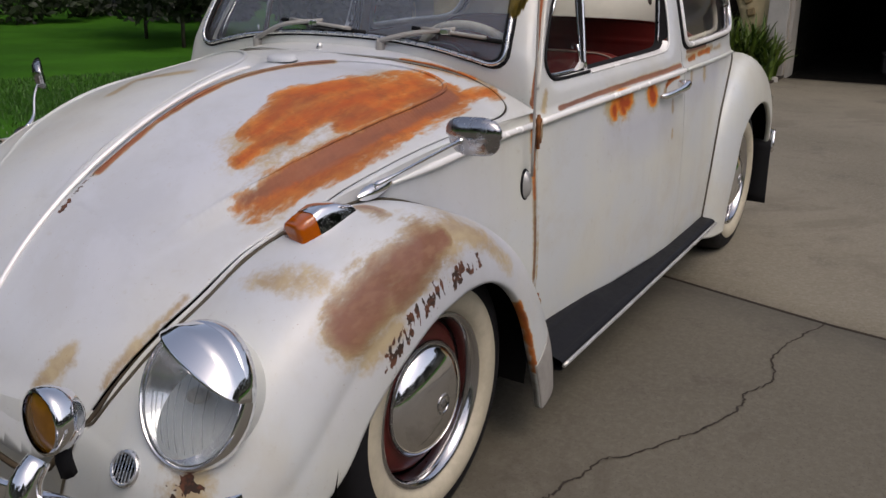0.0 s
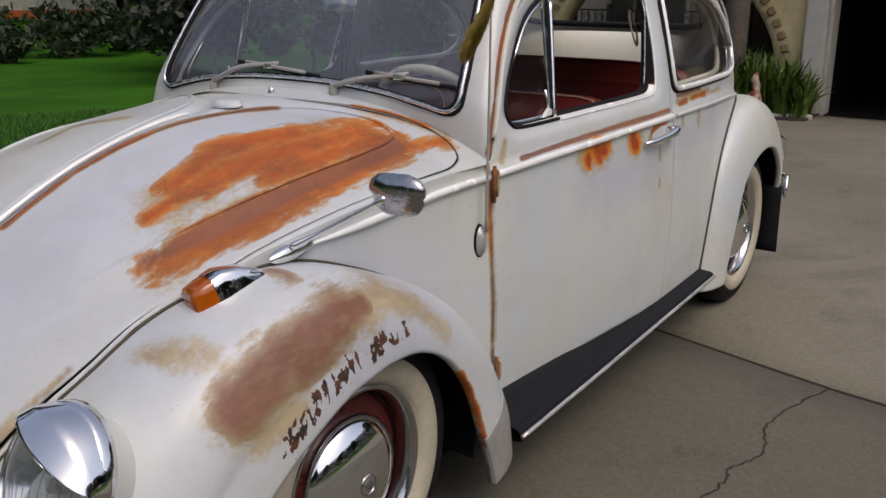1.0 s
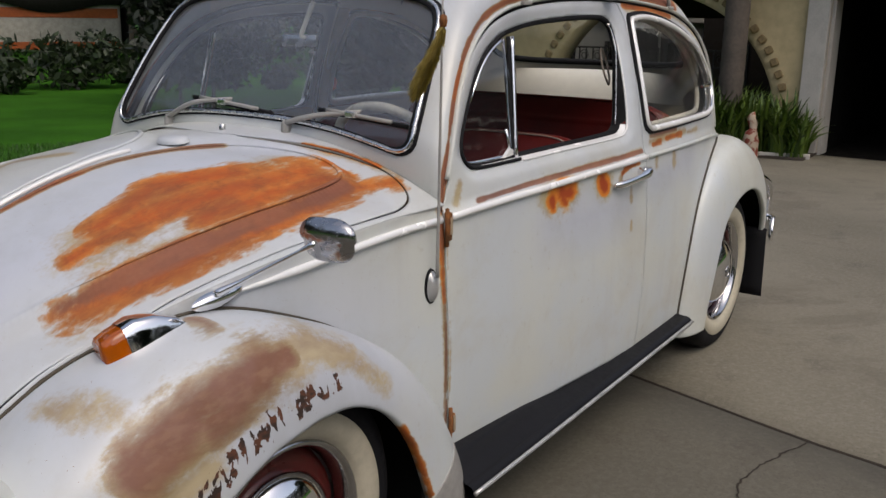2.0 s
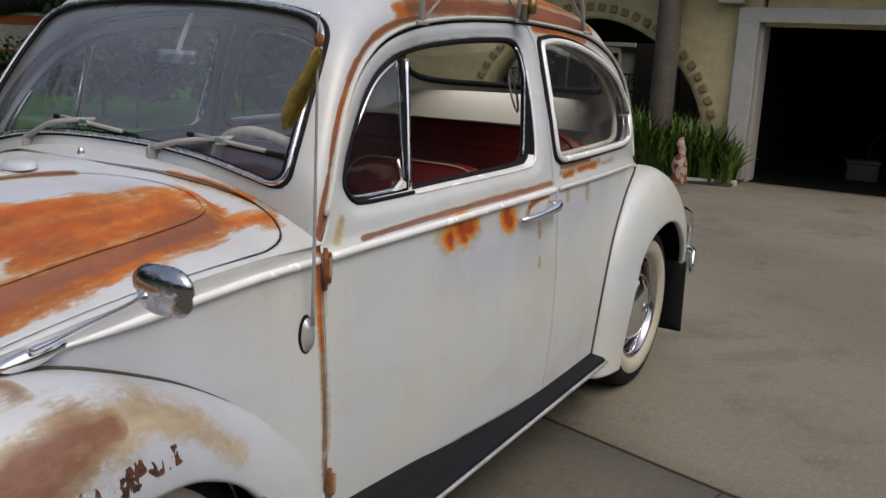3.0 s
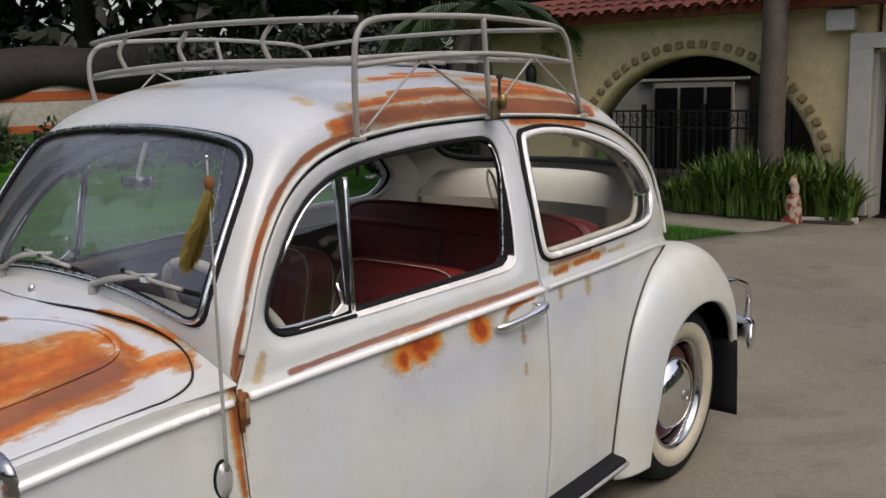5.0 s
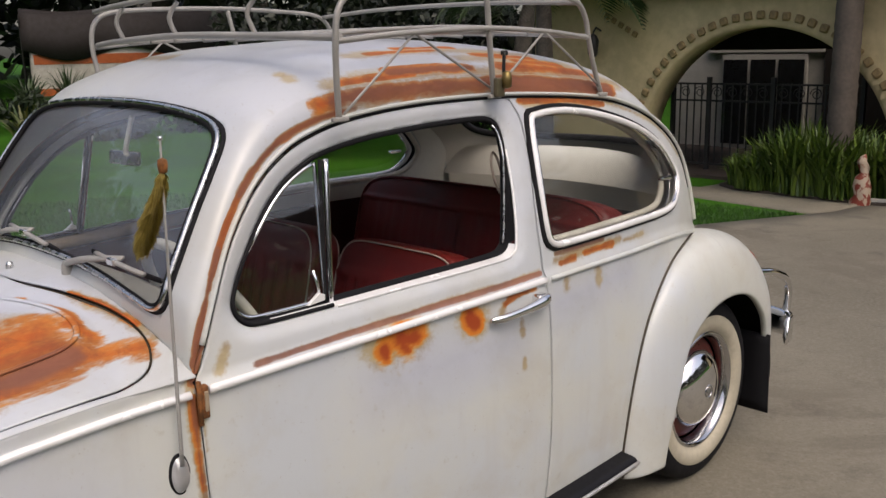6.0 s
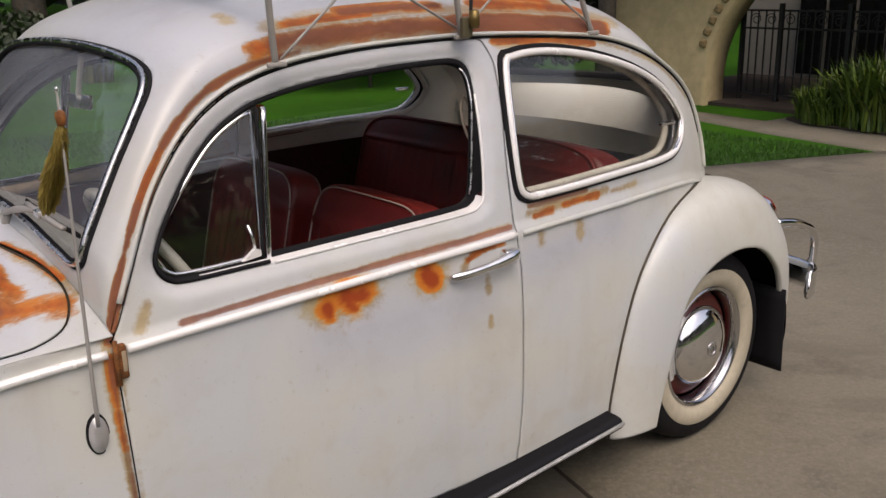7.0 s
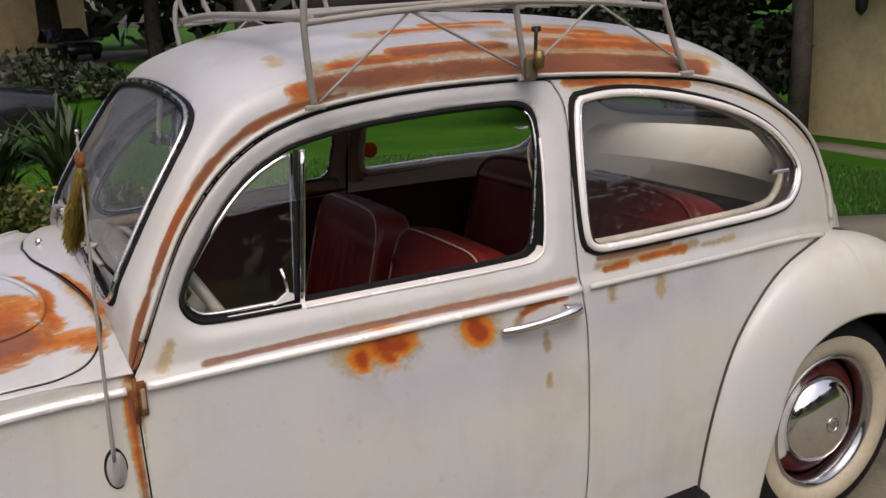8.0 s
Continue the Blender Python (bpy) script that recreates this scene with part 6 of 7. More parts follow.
# cream lining from the shelf up to the rear window and round the rear quarters
for s in (-1, 1):
    ln = cut_grid("quarter_lining", lambda x, z: flank(x, z, s, -0.030), np.arange(1.57, 2.47, 0.02), np.arange(0.72, 1.30, 0.02), lambda x, z: np.maximum(0.012 - sdist(np.stack([x, z], 1), QWIN), sdist(np.stack([x, z], 1), FLANK_OUT) + 0.012), s < 0)
    part("quarter_lining", ln, HEADLINER, car)
    lw = cut_grid("door_card", lambda x, z: flank(x, z, s, -0.040), np.arange(0.60, 2.28, 0.02), np.arange(0.24, 0.868, 0.02), lambda x, z: z - 0.866, s < 0)
    part("door_card", lw, CARD, car, "dark red vinyl door lining")
    sill = along([(0.74, 0.880), (1.1, 0.888), (1.53, 0.900)], -0.034, 30, side=s)
    part("sill_trim", mesh("sill_trim", *sweep(sill, ring(0.020, 8, 0.014))), CARDTRIM, car)
    pil = along([(1.60, 0.90), (1.605, 1.08), (1.612, 1.28)], -0.032, 16, side=s)
    part("pillar_trim", mesh("pillar_trim", *sweep(pil, ring(0.016, 8, 0.030), up=(0, 1, 0))), CARDTRIM, car)
    stp = [tuple(flank(np.array(x), np.array(z), s, -0.075)) for x, z in ((1.555, 1.165), (1.540, 1.14), (1.538, 1.09), (1.552, 1.06), (1.566, 1.09), (1.566, 1.14))]
    part("grab_strap", tube("grab_strap", curve(stp, 30, True), 0.0035, True, 6), SEATPIPE, car, "cream grab strap")
part("carpet", box("carpet", (1.55, 1.16, 0.02), (1.45, 0, 0.245)), plain("black rubber mat", (0.012, 0.011, 0.011), 0.9), car)
# dashboard and steering wheel
dash = part("dashboard", sheet_mesh("dashboard", [[(x, y, z - 0.05 * abs(y / 0.56) ** 3) for x, z in ((0.645, 0.925), (0.67, 0.945), (0.72, 0.950), (0.745, 0.938), (0.75, 0.87), (0.735, 0.79), (0.70, 0.77))] for y in np.linspace(-0.54, 0.54, 26)], True), DASH, car, "cream painted dashboard")
part("speedometer", moved(lathe("speedometer", [(0.0, 0.010), (0.050, 0.010), (0.058, 0.014), (0.062, 0.0)], 32, "x"), Matrix.Translation((0.748, -0.30, 0.875))), RUBBER, dash)
part("grab_bar", mesh("grab_bar", *sweep(curve([(0.75, 0.14, 0.90), (0.785, 0.17, 0.90), (0.785, 0.42, 0.89), (0.75, 0.45, 0.885)], 20), ring(0.009, 8))), CREAM, dash)
sw = part("steering_wheel", tube("steering_wheel", [(0, 0.200 * math.cos(a), 0.200 * math.sin(a)) for a in np.linspace(0, 2 * math.pi, 60, endpoint=False)], 0.0125, True, 10), CREAM, car, "cream two-spoke steering wheel")
sw.matrix_local = pose(0.835, -0.335, 0.862, 0, -30, 0)
part("hub", lathe("hub", [(0.0, 0.01), (0.03, 0.008), (0.036, -0.01), (0.024, -0.05), (0.022, -0.22), (0.0, -0.22)], 24, "x"), CREAM, sw)
for s in (-1, 1):
    part("spoke", mesh("spoke", *sweep([(-0.01, 0.02 * s, 0), (-0.006, 0.11 * s, -0.008), (0, 0.196 * s, -0.002)], ring(0.010, 8, 0.006))), CREAM, sw)
    part("horn_ring", tube("horn_ring", [(0.004, 0.12 * math.cos(a) * s, 0.12 * math.sin(a)) for a in np.linspace(-2.2, -0.9, 20)], 0.004, False, 6), CHROME, sw)
# inner mirror
im = part("inner_mirror", box("inner_mirror", (0.014, 0.115, 0.034), (0, 0.012, -0.012), 0.006, 3, smooth=True), GREYCHROME, car, "inner mirror on a white stem")
im.matrix_local = pose(0.845, 0.01, 1.195, 0, 8, 8)
part("stem", mesh("stem", *sweep(curve([(-0.002, -0.012, -0.004), (-0.004, 0.004, 0.0), (-0.010, -0.012, 0.035), (-0.020, -0.042, 0.088)], 16), ring(0.0065, 8))), HEADLINER, im)
part("window_sticker", moved(lathe("window_sticker", [(0.0, 0.001), (0.028, 0.001), (0.028, -0.001), (0.0, -0.001)], 24, "y"), Matrix.Translation(tuple(flank(np.array(1.66), np.array(1.00), 1, -0.012)))), plain("orange sticker", (0.75, 0.09, 0.01), 0.6), car, "round orange window sticker")

# ---- fittings on the car ----
def screen_point(y, z, off=0.0):
    q = on_shell(np.array([(y, z), (y, z), (y, z)]))[0]
    return (q[0] + off, y, z)


hx2 = np.linspace(-0.57, 0.262, 60)
strip_line = np.stack([hx2, 0 * hx2, hood_plain(hx2, 0 * hx2) + 0.004], 1)
part("hood_strip", mesh("hood_strip", *sweep(strip_line, ring(0.0055, 10, 0.0065), up=(0, 0, 1))), ALU, hood, "bright worn centre strip")
em = lathe("emblem_base", [(0.0, 0.008), (0.02, 0.0075), (0.036, 0.005), (0.040, 0.0), (0.042, -0.006)], 32, "z")
em.transform(pose(0.385, 0, float(hood_plain(np.array(0.385), np.array(0.0))) + 0.004, 0, -7, 0) @ Matrix.Diagonal((0.75, 1.1, 1, 1)))
part("emblem_base", wear(em, sets=HOOD_ARRAYS), PAINT, hood)
jet = lathe("washer_jet", [(0.0, 0.012), (0.006, 0.011), (0.008, 0.004), (0.009, -0.006)], 16, "z")
jet.transform(pose(0.538, 0.0, 0.973))
part("washer_jet", jet, DULL, car)

# wipers
for y0, y1, y2 in ((-0.16, -0.25, -0.515), (0.285, 0.205, -0.105)):
    pivot = Vector((0.602, y0, float(hood_plain(np.array(0.602), np.array(y0))) + 0.008))
    w = part("wiper", moved(lathe("wiper", [(0.0, 0.020), (0.010, 0.018), (0.014, 0.010), (0.015, -0.012)], 16, "z"), Matrix.Translation(pivot)), RACK, car, "grey wiper with a jointed arm")
    zt = 1.030 if y0 < 0 else 1.034
    mid_y = (y1 + y2) / 2
    a0, a1, a2 = pivot + Vector((0.0, 0.0, 0.014)), Vector(screen_point(y0 * 0.55 + mid_y * 0.45, zt - 0.012, -0.026)), Vector(screen_point(mid_y, zt + 0.004, -0.020))
    part("arm", mesh("arm", *sweep(curve([tuple(a0), tuple(a1), tuple(a2)], 16), np.array([ring(r, 8, r * 0.55) for r in np.linspace(0.0130, 0.0078, 16)]), up=(1, 0, 0.4))), RACK, w)
    b = [screen_point(y1 + (y2 - y1) * t, zt - 0.022 * t, -0.011) for t in np.linspace(0, 1, 8)]
    part("blade", mesh("blade", *sweep(b, ring(0.006, 6, 0.003))), RUBBER, w, "black rubber blade")
    c = [(x - 0.010, y, z + 0.006) for x, y, z in b[1:7]]
    part("yoke", mesh("yoke", *sweep(c, ring(0.0050, 6, 0.0065))), RACK, w)
    part("clip", box("clip", (0.012, 0.030, 0.014), tuple(np.array(b[3]) + (-0.012, 0, 0.006)), 0.002), DULL, w)

# fender mirrors
for s in (-1, 1):
    mir = part("side_mirror", lathe("side_mirror", [(0.0, -0.020), (0.026, -0.0185), (0.044, -0.014), (0.055, -0.006), (0.060, 0.003), (0.058, 0.008), (0.052, 0.008)], 40, "x"), GREYCHROME, car, "dull chrome mirror on a long stem")
    for v in mir.data.vertices:
        q = abs(math.sin(2 * math.atan2(v.co.z, v.co.y)))
        k = 1 + 0.13 * q**1.5
        v.co.y, v.co.z = v.co.y * k * (1.06 if v.co.z > 0 else 0.94), v.co.z * k
    lean = (0.012, -0.072, 0.022, -40) if s > 0 else (0, 0, 0, 0)
    mir.matrix_local = pose(0.119 + lean[0], 0.731 * s + lean[1], 0.875 + lean[2], 4 * s, -6, 4 * s + lean[3]) @ Matrix.Diagonal((0.95, 1.05, 0.66, 1))
    glassy = lathe("mirror_face", [(0.0, 0.006), (0.051, 0.006)], 32, "x")
    part("mirror_face", glassy, CHROME, mir)
    stem = curve([(0.010, 0.566 * s, 0.774), (0.045, 0.605 * s + lean[1] * 0.3, 0.800), (0.078, 0.660 * s + lean[1] * 0.6, 0.836 + lean[2] * 0.5), (0.108 + lean[0], 0.715 * s + lean[1], 0.870 + lean[2])], 20)
    part("mirror_stem", mesh("mirror_stem", *sweep(stem, np.array([ring(r, 10) for r in np.interp(np.linspace(0, 1, 20), [0, 0.25, 0.85, 1], [0.0085, 0.0042, 0.0030, 0.0075])]))), CHROME, car)
    base = part("mirror_foot", lathe("mirror_foot", [(0.0, 0.014), (0.5, 0.012), (0.85, 0.007), (1.0, 0.0)], 28, "z"), CHROME, car)
    base.matrix_local = pose(0.02, 0.563 * s, 0.766, -68 * s, 0, 6 * s) @ Matrix.Rotation(radians(8), 4, "Z") @ Matrix.Diagonal((0.058, 0.0165, 0.9, 1))

# front indicators on the fenders: a wedge of chrome behind a flat-faced amber lens
def wedge(secs, n=25, k=0.28):
    rows = []
    for x, w0, w1, h in secs:
        row = []
        for a in np.linspace(0, math.pi, n):
            c, q = math.copysign(abs(math.cos(a)) ** k, math.cos(a)), abs(math.sin(a)) ** k
            row.append((x, c * (w0 + (w1 - w0) * q), h * q))
        rows.append(row)
    return rows


for s in (-1, 1):
    M = pose(-0.120, 0.556 * s, 0.700, 5 * s, -13, 17 * s) @ Matrix.Diagonal((0.90, 1.10, 1.45, 1))
    ind = part("indicator", sheet_mesh("indicator", wedge([(-0.042, 0.036, 0.030, 0.048), (-0.02, 0.036, 0.029, 0.051), (0.02, 0.031, 0.023, 0.046), (0.06, 0.022, 0.014, 0.033), (0.082, 0.013, 0.008, 0.016), (0.090, 0.004, 0.002, 0.003)])), CHROME, car, "chrome indicator housing with amber lens")
    ind.matrix_local = M
    lens = wedge([(-0.040, 0.0355, 0.0295, 0.047), (-0.060, 0.0355, 0.029, 0.045), (-0.082, 0.034, 0.027, 0.041), (-0.088, 0.031, 0.024, 0.036)])
    lens.append([(-0.089, 0.0, 0.016)] * 25)
    part("lens", sheet_mesh("lens", lens, True), AMBER, ind, "ribbed amber lens")
    part("gasket", box("gasket", (0.190, 0.080, 0.008), (0.0, 0, -0.002), 0.003), RUBBER, ind)

# headlamps with chrome half-hoods
SILVER = chrome_material("lamp reflector", (0.82, 0.83, 0.85), 0.14)
LAMPGLASS = glass_material("fluted lamp glass", (0.86, 0.88, 0.89), 0.13, 1.5, (0.56, 0.58, 0.60))
for s in (-1, 1):
    M = Matrix.Translation((-0.502, 0.572 * s, 0.531)) @ Vector((-0.915, 0.05 * s, 0.40)).to_track_quat("Z", "Y").to_matrix().to_4x4()
    lamp = part("headlamp", lathe("headlamp", [(0.109, 0.010), (0.111, 0.016), (0.114, 0.017), (0.118, 0.010), (0.120, 0.0), (0.1195, -0.014), (0.112, -0.020)], 56, "z"), CHROME, car, "round headlamp with a chrome half-hood")
    lamp.matrix_local = M @ Matrix.Diagonal((0.94, 1.05, 1, 1))
    part("bucket", wear(lathe("bucket", [(0.113, -0.018), (0.105, -0.040), (0.090, -0.09)], 48, "z")), PAINT, lamp)
    part("reflector", lathe("reflector", [(0.107, 0.010), (0.085, -0.010), (0.06, -0.032), (0.03, -0.045), (0.0, -0.048)], 40, "z"), SILVER, lamp)
    part("lens", lathe("lens", [(0.108, 0.014), (0.088, 0.026), (0.06, 0.036), (0.03, 0.042), (0.0, 0.044)], 48, "z"), LAMPGLASS, lamp, "domed fluted glass")
    for k in range(9):
        d = -0.072 + 0.018 * k
        flute = [(d, q, 0.0425 - 3.4 * (d * d + q * q) + 0.0015) for q in np.linspace(-1, 1, 9) * math.sqrt(0.090**2 - d * d)]
        part("flute", mesh("flute", *sweep(flute, ring(0.0011, 5), up=(0, 0, 1))), LAMPGLASS, lamp)
    part("bulb", lathe("bulb", [(0.0, 0.015), (0.010, 0.012), (0.014, 0.0), (0.010, -0.03)], 16, "z"), CREAM, lamp)
    # the half-hood covers the upper half as seen from in front
    rows = []
    up = (M.inverted().to_3x3() @ Vector((0.02, 0.36 * s, 1.0)))
    a0 = math.atan2(up.y, up.x)
    ux, uy = math.cos(a0), math.sin(a0)
    for t in np.linspace(-1.08, 1.08, 36):
        c, d = 0.119 * math.cos(t), 0.119 * math.sin(t)
        row = []
        for k in np.linspace(0, 1, 12):
            h = c + (0.054 - c) * k
            row.append((ux * h - uy * d, uy * h + ux * d, -0.012 + (0.050 + 0.034 * k) * min(1.0, k * 3) ** 0.6 * (math.cos(t / 1.08 * 1.5)) ** 0.35))
        rows.append(row)
    thick(part("half_hood", sheet_mesh("half_hood", rows), CHROME, lamp, "chrome eyebrow shade"), 0.0015, 1.0)
    part("screw", moved(lathe("screw", [(0.0, 0.004), (0.005, 0.003), (0.006, 0.0)], 12, "z"), Matrix.Translation((0.112 * math.cos(a0 - 0.9), 0.112 * math.sin(a0 - 0.9), 0.022))), RUBBER, lamp)
    # round horn grille
    G = Matrix.Translation((-0.580, 0.474 * s, 0.402)) @ Vector((-0.87, 0.04 * s, 0.49)).to_track_quat("Z", "Y").to_matrix().to_4x4() @ Matrix.Diagonal((0.8, 0.8, 1, 1))
    horn = part("horn_grille", lathe("horn_grille", [(0.030, 0.004), (0.034, 0.007), (0.039, 0.004), (0.041, -0.004), (0.041, -0.04)], 32, "z"), DULL, car, "small round slotted horn grille")
    horn.matrix_local = G
    part("backing", lathe("backing", [(0.0, 0.0), (0.033, 0.0)], 24, "z"), BLACK, horn)
    for k in range(6):
        d = -0.0225 + 0.009 * k
        part("slat", box("slat", (0.0035, 2 * math.sqrt(max(0.0, 0.031**2 - d * d)), 0.004), (d, 0, 0.003)), DULL, horn)

# bumpers, fog lamps
blade = curve([(-0.60, -0.76, 0.42), (-0.70, -0.70, 0.425), (-0.765, -0.50, 0.43), (-0.80, -0.2, 0.43), (-0.81, 0.0, 0.43), (-0.80, 0.2, 0.43), (-0.765, 0.50, 0.43), (-0.70, 0.70, 0.425), (-0.60, 0.76, 0.42)], 60)
section = [(0.045, 0.0), (0.040, -0.010), (0.02, -0.016), (0.0, -0.012), (-0.02, -0.016), (-0.040, -0.010), (-0.045, 0.0), (-0.038, 0.004), (0.038, 0.004)]
bump = part("front_bumper", mesh("front_bumper", *sweep(blade, np.array(section) * (1, -1), up=(0, 0, 1))), CHROME, car, "chrome front bumper blade")
for s in (-1, 1):
    over = curve([(-0.765, 0.535 * s, 0.34), (-0.792, 0.535 * s, 0.38), (-0.800, 0.535 * s, 0.44), (-0.792, 0.535 * s, 0.505), (-0.765, 0.535 * s, 0.535)], 20)
    part("overrider", mesh("overrider", *sweep(over, np.array([ring(r, 12) for r in (0.018 + 0.010 * np.sin(np.linspace(0, math.pi, 20)))]))), CHROME, bump)
    F = Matrix.Translation((-0.705, 0.476 * s, 0.552)) @ Vector((-0.97, -0.10 * s, 0.10)).to_track_quat("Z", "Y").to_matrix().to_4x4()
    fog = part("fog_lamp", lathe("fog_lamp", [(0.047, 0.016), (0.052, 0.014), (0.054, 0.004), (0.052, -0.012), (0.042, -0.034), (0.022, -0.048), (0.0, -0.052)], 36, "z"), CHROME, car, "chrome fog lamp with yellow glass")
    fog.matrix_local = F
    part("lens", lathe("lens", [(0.048, 0.010), (0.03, 0.017), (0.0, 0.020)], 28, "z"), plain("yellow lamp glass", (0.20, 0.085, 0.006), 0.1, Coat_Weight=0.5), fog, "dark yellow lens")
    part("bracket", mesh("bracket", *sweep([(0.0, -0.05, -0.02), (0.0, -0.072, -0.022), (0.0, -0.10, -0.03)], ring(0.014, 8))), RUBBER, fog)
part("front_apron", sheet_mesh("front_apron", [[(x + 0.075 * (abs(y) / 0.36) ** 3, y, z) for x, z in ((-0.575, 0.44), (-0.590, 0.38), (-0.580, 0.30), (-0.55, 0.20))] for y in np.linspace(-0.36, 0.36, 32)]), PAINT, car)
wear(car.children[-1].data)
rb = curve([(3.00, -0.705, 0.372), (3.08, -0.685, 0.366), (3.14, -0.62, 0.36), (3.18, -0.4, 0.36), (3.20, 0.0, 0.36), (3.18, 0.4, 0.36), (3.14, 0.62, 0.36), (3.08, 0.685, 0.366), (3.00, 0.705, 0.372)], 70)
rbump = part("rear_bumper", mesh("rear_bumper", *sweep(rb, np.array(section) * (1.15, 1), up=(0, 0, 1))), CHROME, car, "chrome rear bumper with a bent side rail")
for s in (-1, 1):
    rail = curve([(2.84, 0.650 * s, 0.618), (2.95, 0.658 * s, 0.598), (3.06, 0.655 * s, 0.558), (3.125, 0.642 * s, 0.510), (3.145, 0.636 * s, 0.45), (3.140, 0.630 * s, 0.37)], 40)
    part("rail", mesh("rail", *sweep(rail, ring(0.0155, 12))), CHROME, rbump, "chrome side rail")
    part("upright", mesh("upright", *sweep([(3.165, 0.35 * s, 0.36), (3.168, 0.35 * s, 0.42), (3.165, 0.35 * s, 0.47)], ring(0.018, 10))), CHROME, rbump)
    tl = part("tail_lamp", lathe("tail_lamp", [(0.0, 0.030), (0.022, 0.028), (0.036, 0.018), (0.043, 0.002), (0.046, -0.03)], 32, "z"), CHROME, car, "chrome tail lamp with a red lens")
    tl.matrix_local = Matrix.Translation((2.870, 0.585 * s, 0.648)) @ Vector((0.80, 0.15 * s, 0.55)).to_track_quat("Z", "Y").to_matrix().to_4x4() @ Matrix.Diagonal((1, 1.35, 1, 1))
    part("lens", lathe("lens", [(0.0, 0.036), (0.02, 0.033), (0.034, 0.022), (0.038, 0.012)], 28, "z"), plain("red lamp plastic", (0.45, 0.03, 0.008), 0.12), tl, "red and amber lens")
    flap = sheet_mesh("mud_flap", [[(2.775 + 0.05 * (0.42 - z), s * y, z) for z in np.linspace(0.42, 0.125, 8)] for y in (0.53, 0.60, 0.68, 0.742)])
    thick(part("mud_flap", flap, RUBBER, car, "black rubber mud flap"), 0.006, 0.0)

# door handles, hinges
for s, door in ((-1, door_l), (1, door_r)):
    hpts = flank(np.array([1.366, 1.40, 1.45, 1.50, 1.54, 1.556]), np.array([0.790, 0.793, 0.799, 0.805, 0.811, 0.813]), s, 0.0)
    off = np.array([0.008, 0.020, 0.027, 0.030, 0.029, 0.022])
    hp = curve([tuple(p + (0, s * o, 0)) for p, o in zip(hpts, off)], 28)
    hnd = part("door_handle", mesh("door_handle", *sweep(hp, np.array([ring(r, 10, r * 0.75) for r in np.interp(np.linspace(0, 1, 28), [0, 0.1, 0.5, 0.85, 1], [0.007, 0.0105, 0.010, 0.016, 0.014])]), up=(0, 0, 1))), CHROME, door, "chrome pull handle")
    part("lock_boss", box("lock_boss", (0.040, 0.030, 0.026), tuple(flank(np.array(1.540), np.array(0.812), s, 0.012)), 0.007, 3, smooth=True), CHROME, hnd)
    dish = moved(lathe("finger_dish", [(0.034, 0.001), (0.036, 0.0025), (0.038, 0.001)], 32, "y"), Matrix.Translation(tuple(flank(np.array(1.455), np.array(0.797), s, 0.001))))
    part("finger_dish", wear(dish), PAINT, hnd)
    for z, x in ((0.792, 0.637), (0.312, 0.648)):
        at = flank(np.array(x), np.array(z), s, 0.002)
        hg = part("hinge", box("hinge", (0.016, 0.016, 0.066 if z > 0.5 else 0.05), tuple(at), 0.004, 2), RUSTY, car, "rusted exposed door hinge")
        part("pin", moved(lathe("pin", [(0.0, 0.045), (0.0048, 0.043), (0.0048, -0.043), (0.0, -0.045)], 12, "z"), Matrix.Translation(tuple(at + np.array((-0.012, 0.006 * s, 0))))), RUSTY, hg)
        part("leaf", box("leaf", (0.008, 0.004, 0.040), tuple(at + np.array((0.001, 0.009 * s, 0.002))), 0.0015), CARDTRIM, hg, "worn pale hinge leaf")
    lq = flank(np.array(2.262), np.array(1.023), s, -0.006)
    part("window_catch", box("window_catch", (0.060, 0.016, 0.012), tuple(lq), 0.004), CHROME, car)
    at = pane(np.array(0.925), np.array(0.922), s)
    catch = mesh("vent_catch", [(at[0] + x, at[1] + y * s, at[2] + z) for y in (0.004, 0.014) for x, z in ((-0.020, -0.008), (0.022, -0.004), (0.022, 0.008), (0.010, 0.013))], [(0, 1, 2, 3), (7, 6, 5, 4), (0, 4, 5, 1), (1, 5, 6, 2), (2, 6, 7, 3), (3, 7, 4, 0)], False)
    vc = part("vent_catch", catch, ALU, door, "bright vent window catch")
    part("lever", mesh("lever", *sweep([at + (0.012, 0.008 * s, 0.012), at + (0.010, 0.004 * s, 0.035), at + (0.004, 0.0, 0.060)], ring(0.0035, 6))), CHROME, vc)

# aerial with a furry tail tied to it
ant = part("aerial", moved(lathe("aerial", [(0.0, 0.016), (0.35, 0.015), (0.75, 0.010), (1.0, 0.0)], 32, "y"), pose(0.576, -0.622, 0.665) @ Matrix.Diagonal((0.0185, -1.0, 0.037, 1))), plain("satin grey metal", (0.50, 0.50, 0.50), 0.3, 0.5, vary=0.06), car, "thin aerial on an oval foot")
part("gasket", moved(lathe("gasket", [(0.0, 0.001), (1.0, 0.001), (1.08, -0.004)], 32, "y"), pose(0.576, -0.622, 0.665) @ Matrix.Diagonal((0.020, -1.0, 0.039, 1))), RUBBER, ant)
rod = curve([(0.572, -0.640, 0.690), (0.575, -0.640, 0.85), (0.580, -0.638, 1.05), (0.588, -0.634, 1.285)], 20)
part("rod", mesh("rod", *sweep(rod, np.array([ring(r, 8) for r in np.linspace(0.0042, 0.0020, 20)]))), RACK, ant)
part("tip", moved(lathe("tip", [(0.0, 0.005), (0.004, 0.003), (0.004, -0.003), (0.0, -0.005)], 10, "z"), Matrix.Translation((0.588, -0.634, 1.287))), DULL, ant)
FUR = leaf_mat("tawny dyed fur", (0.20, 0.14, 0.018), (0.46, 0.36, 0.09))
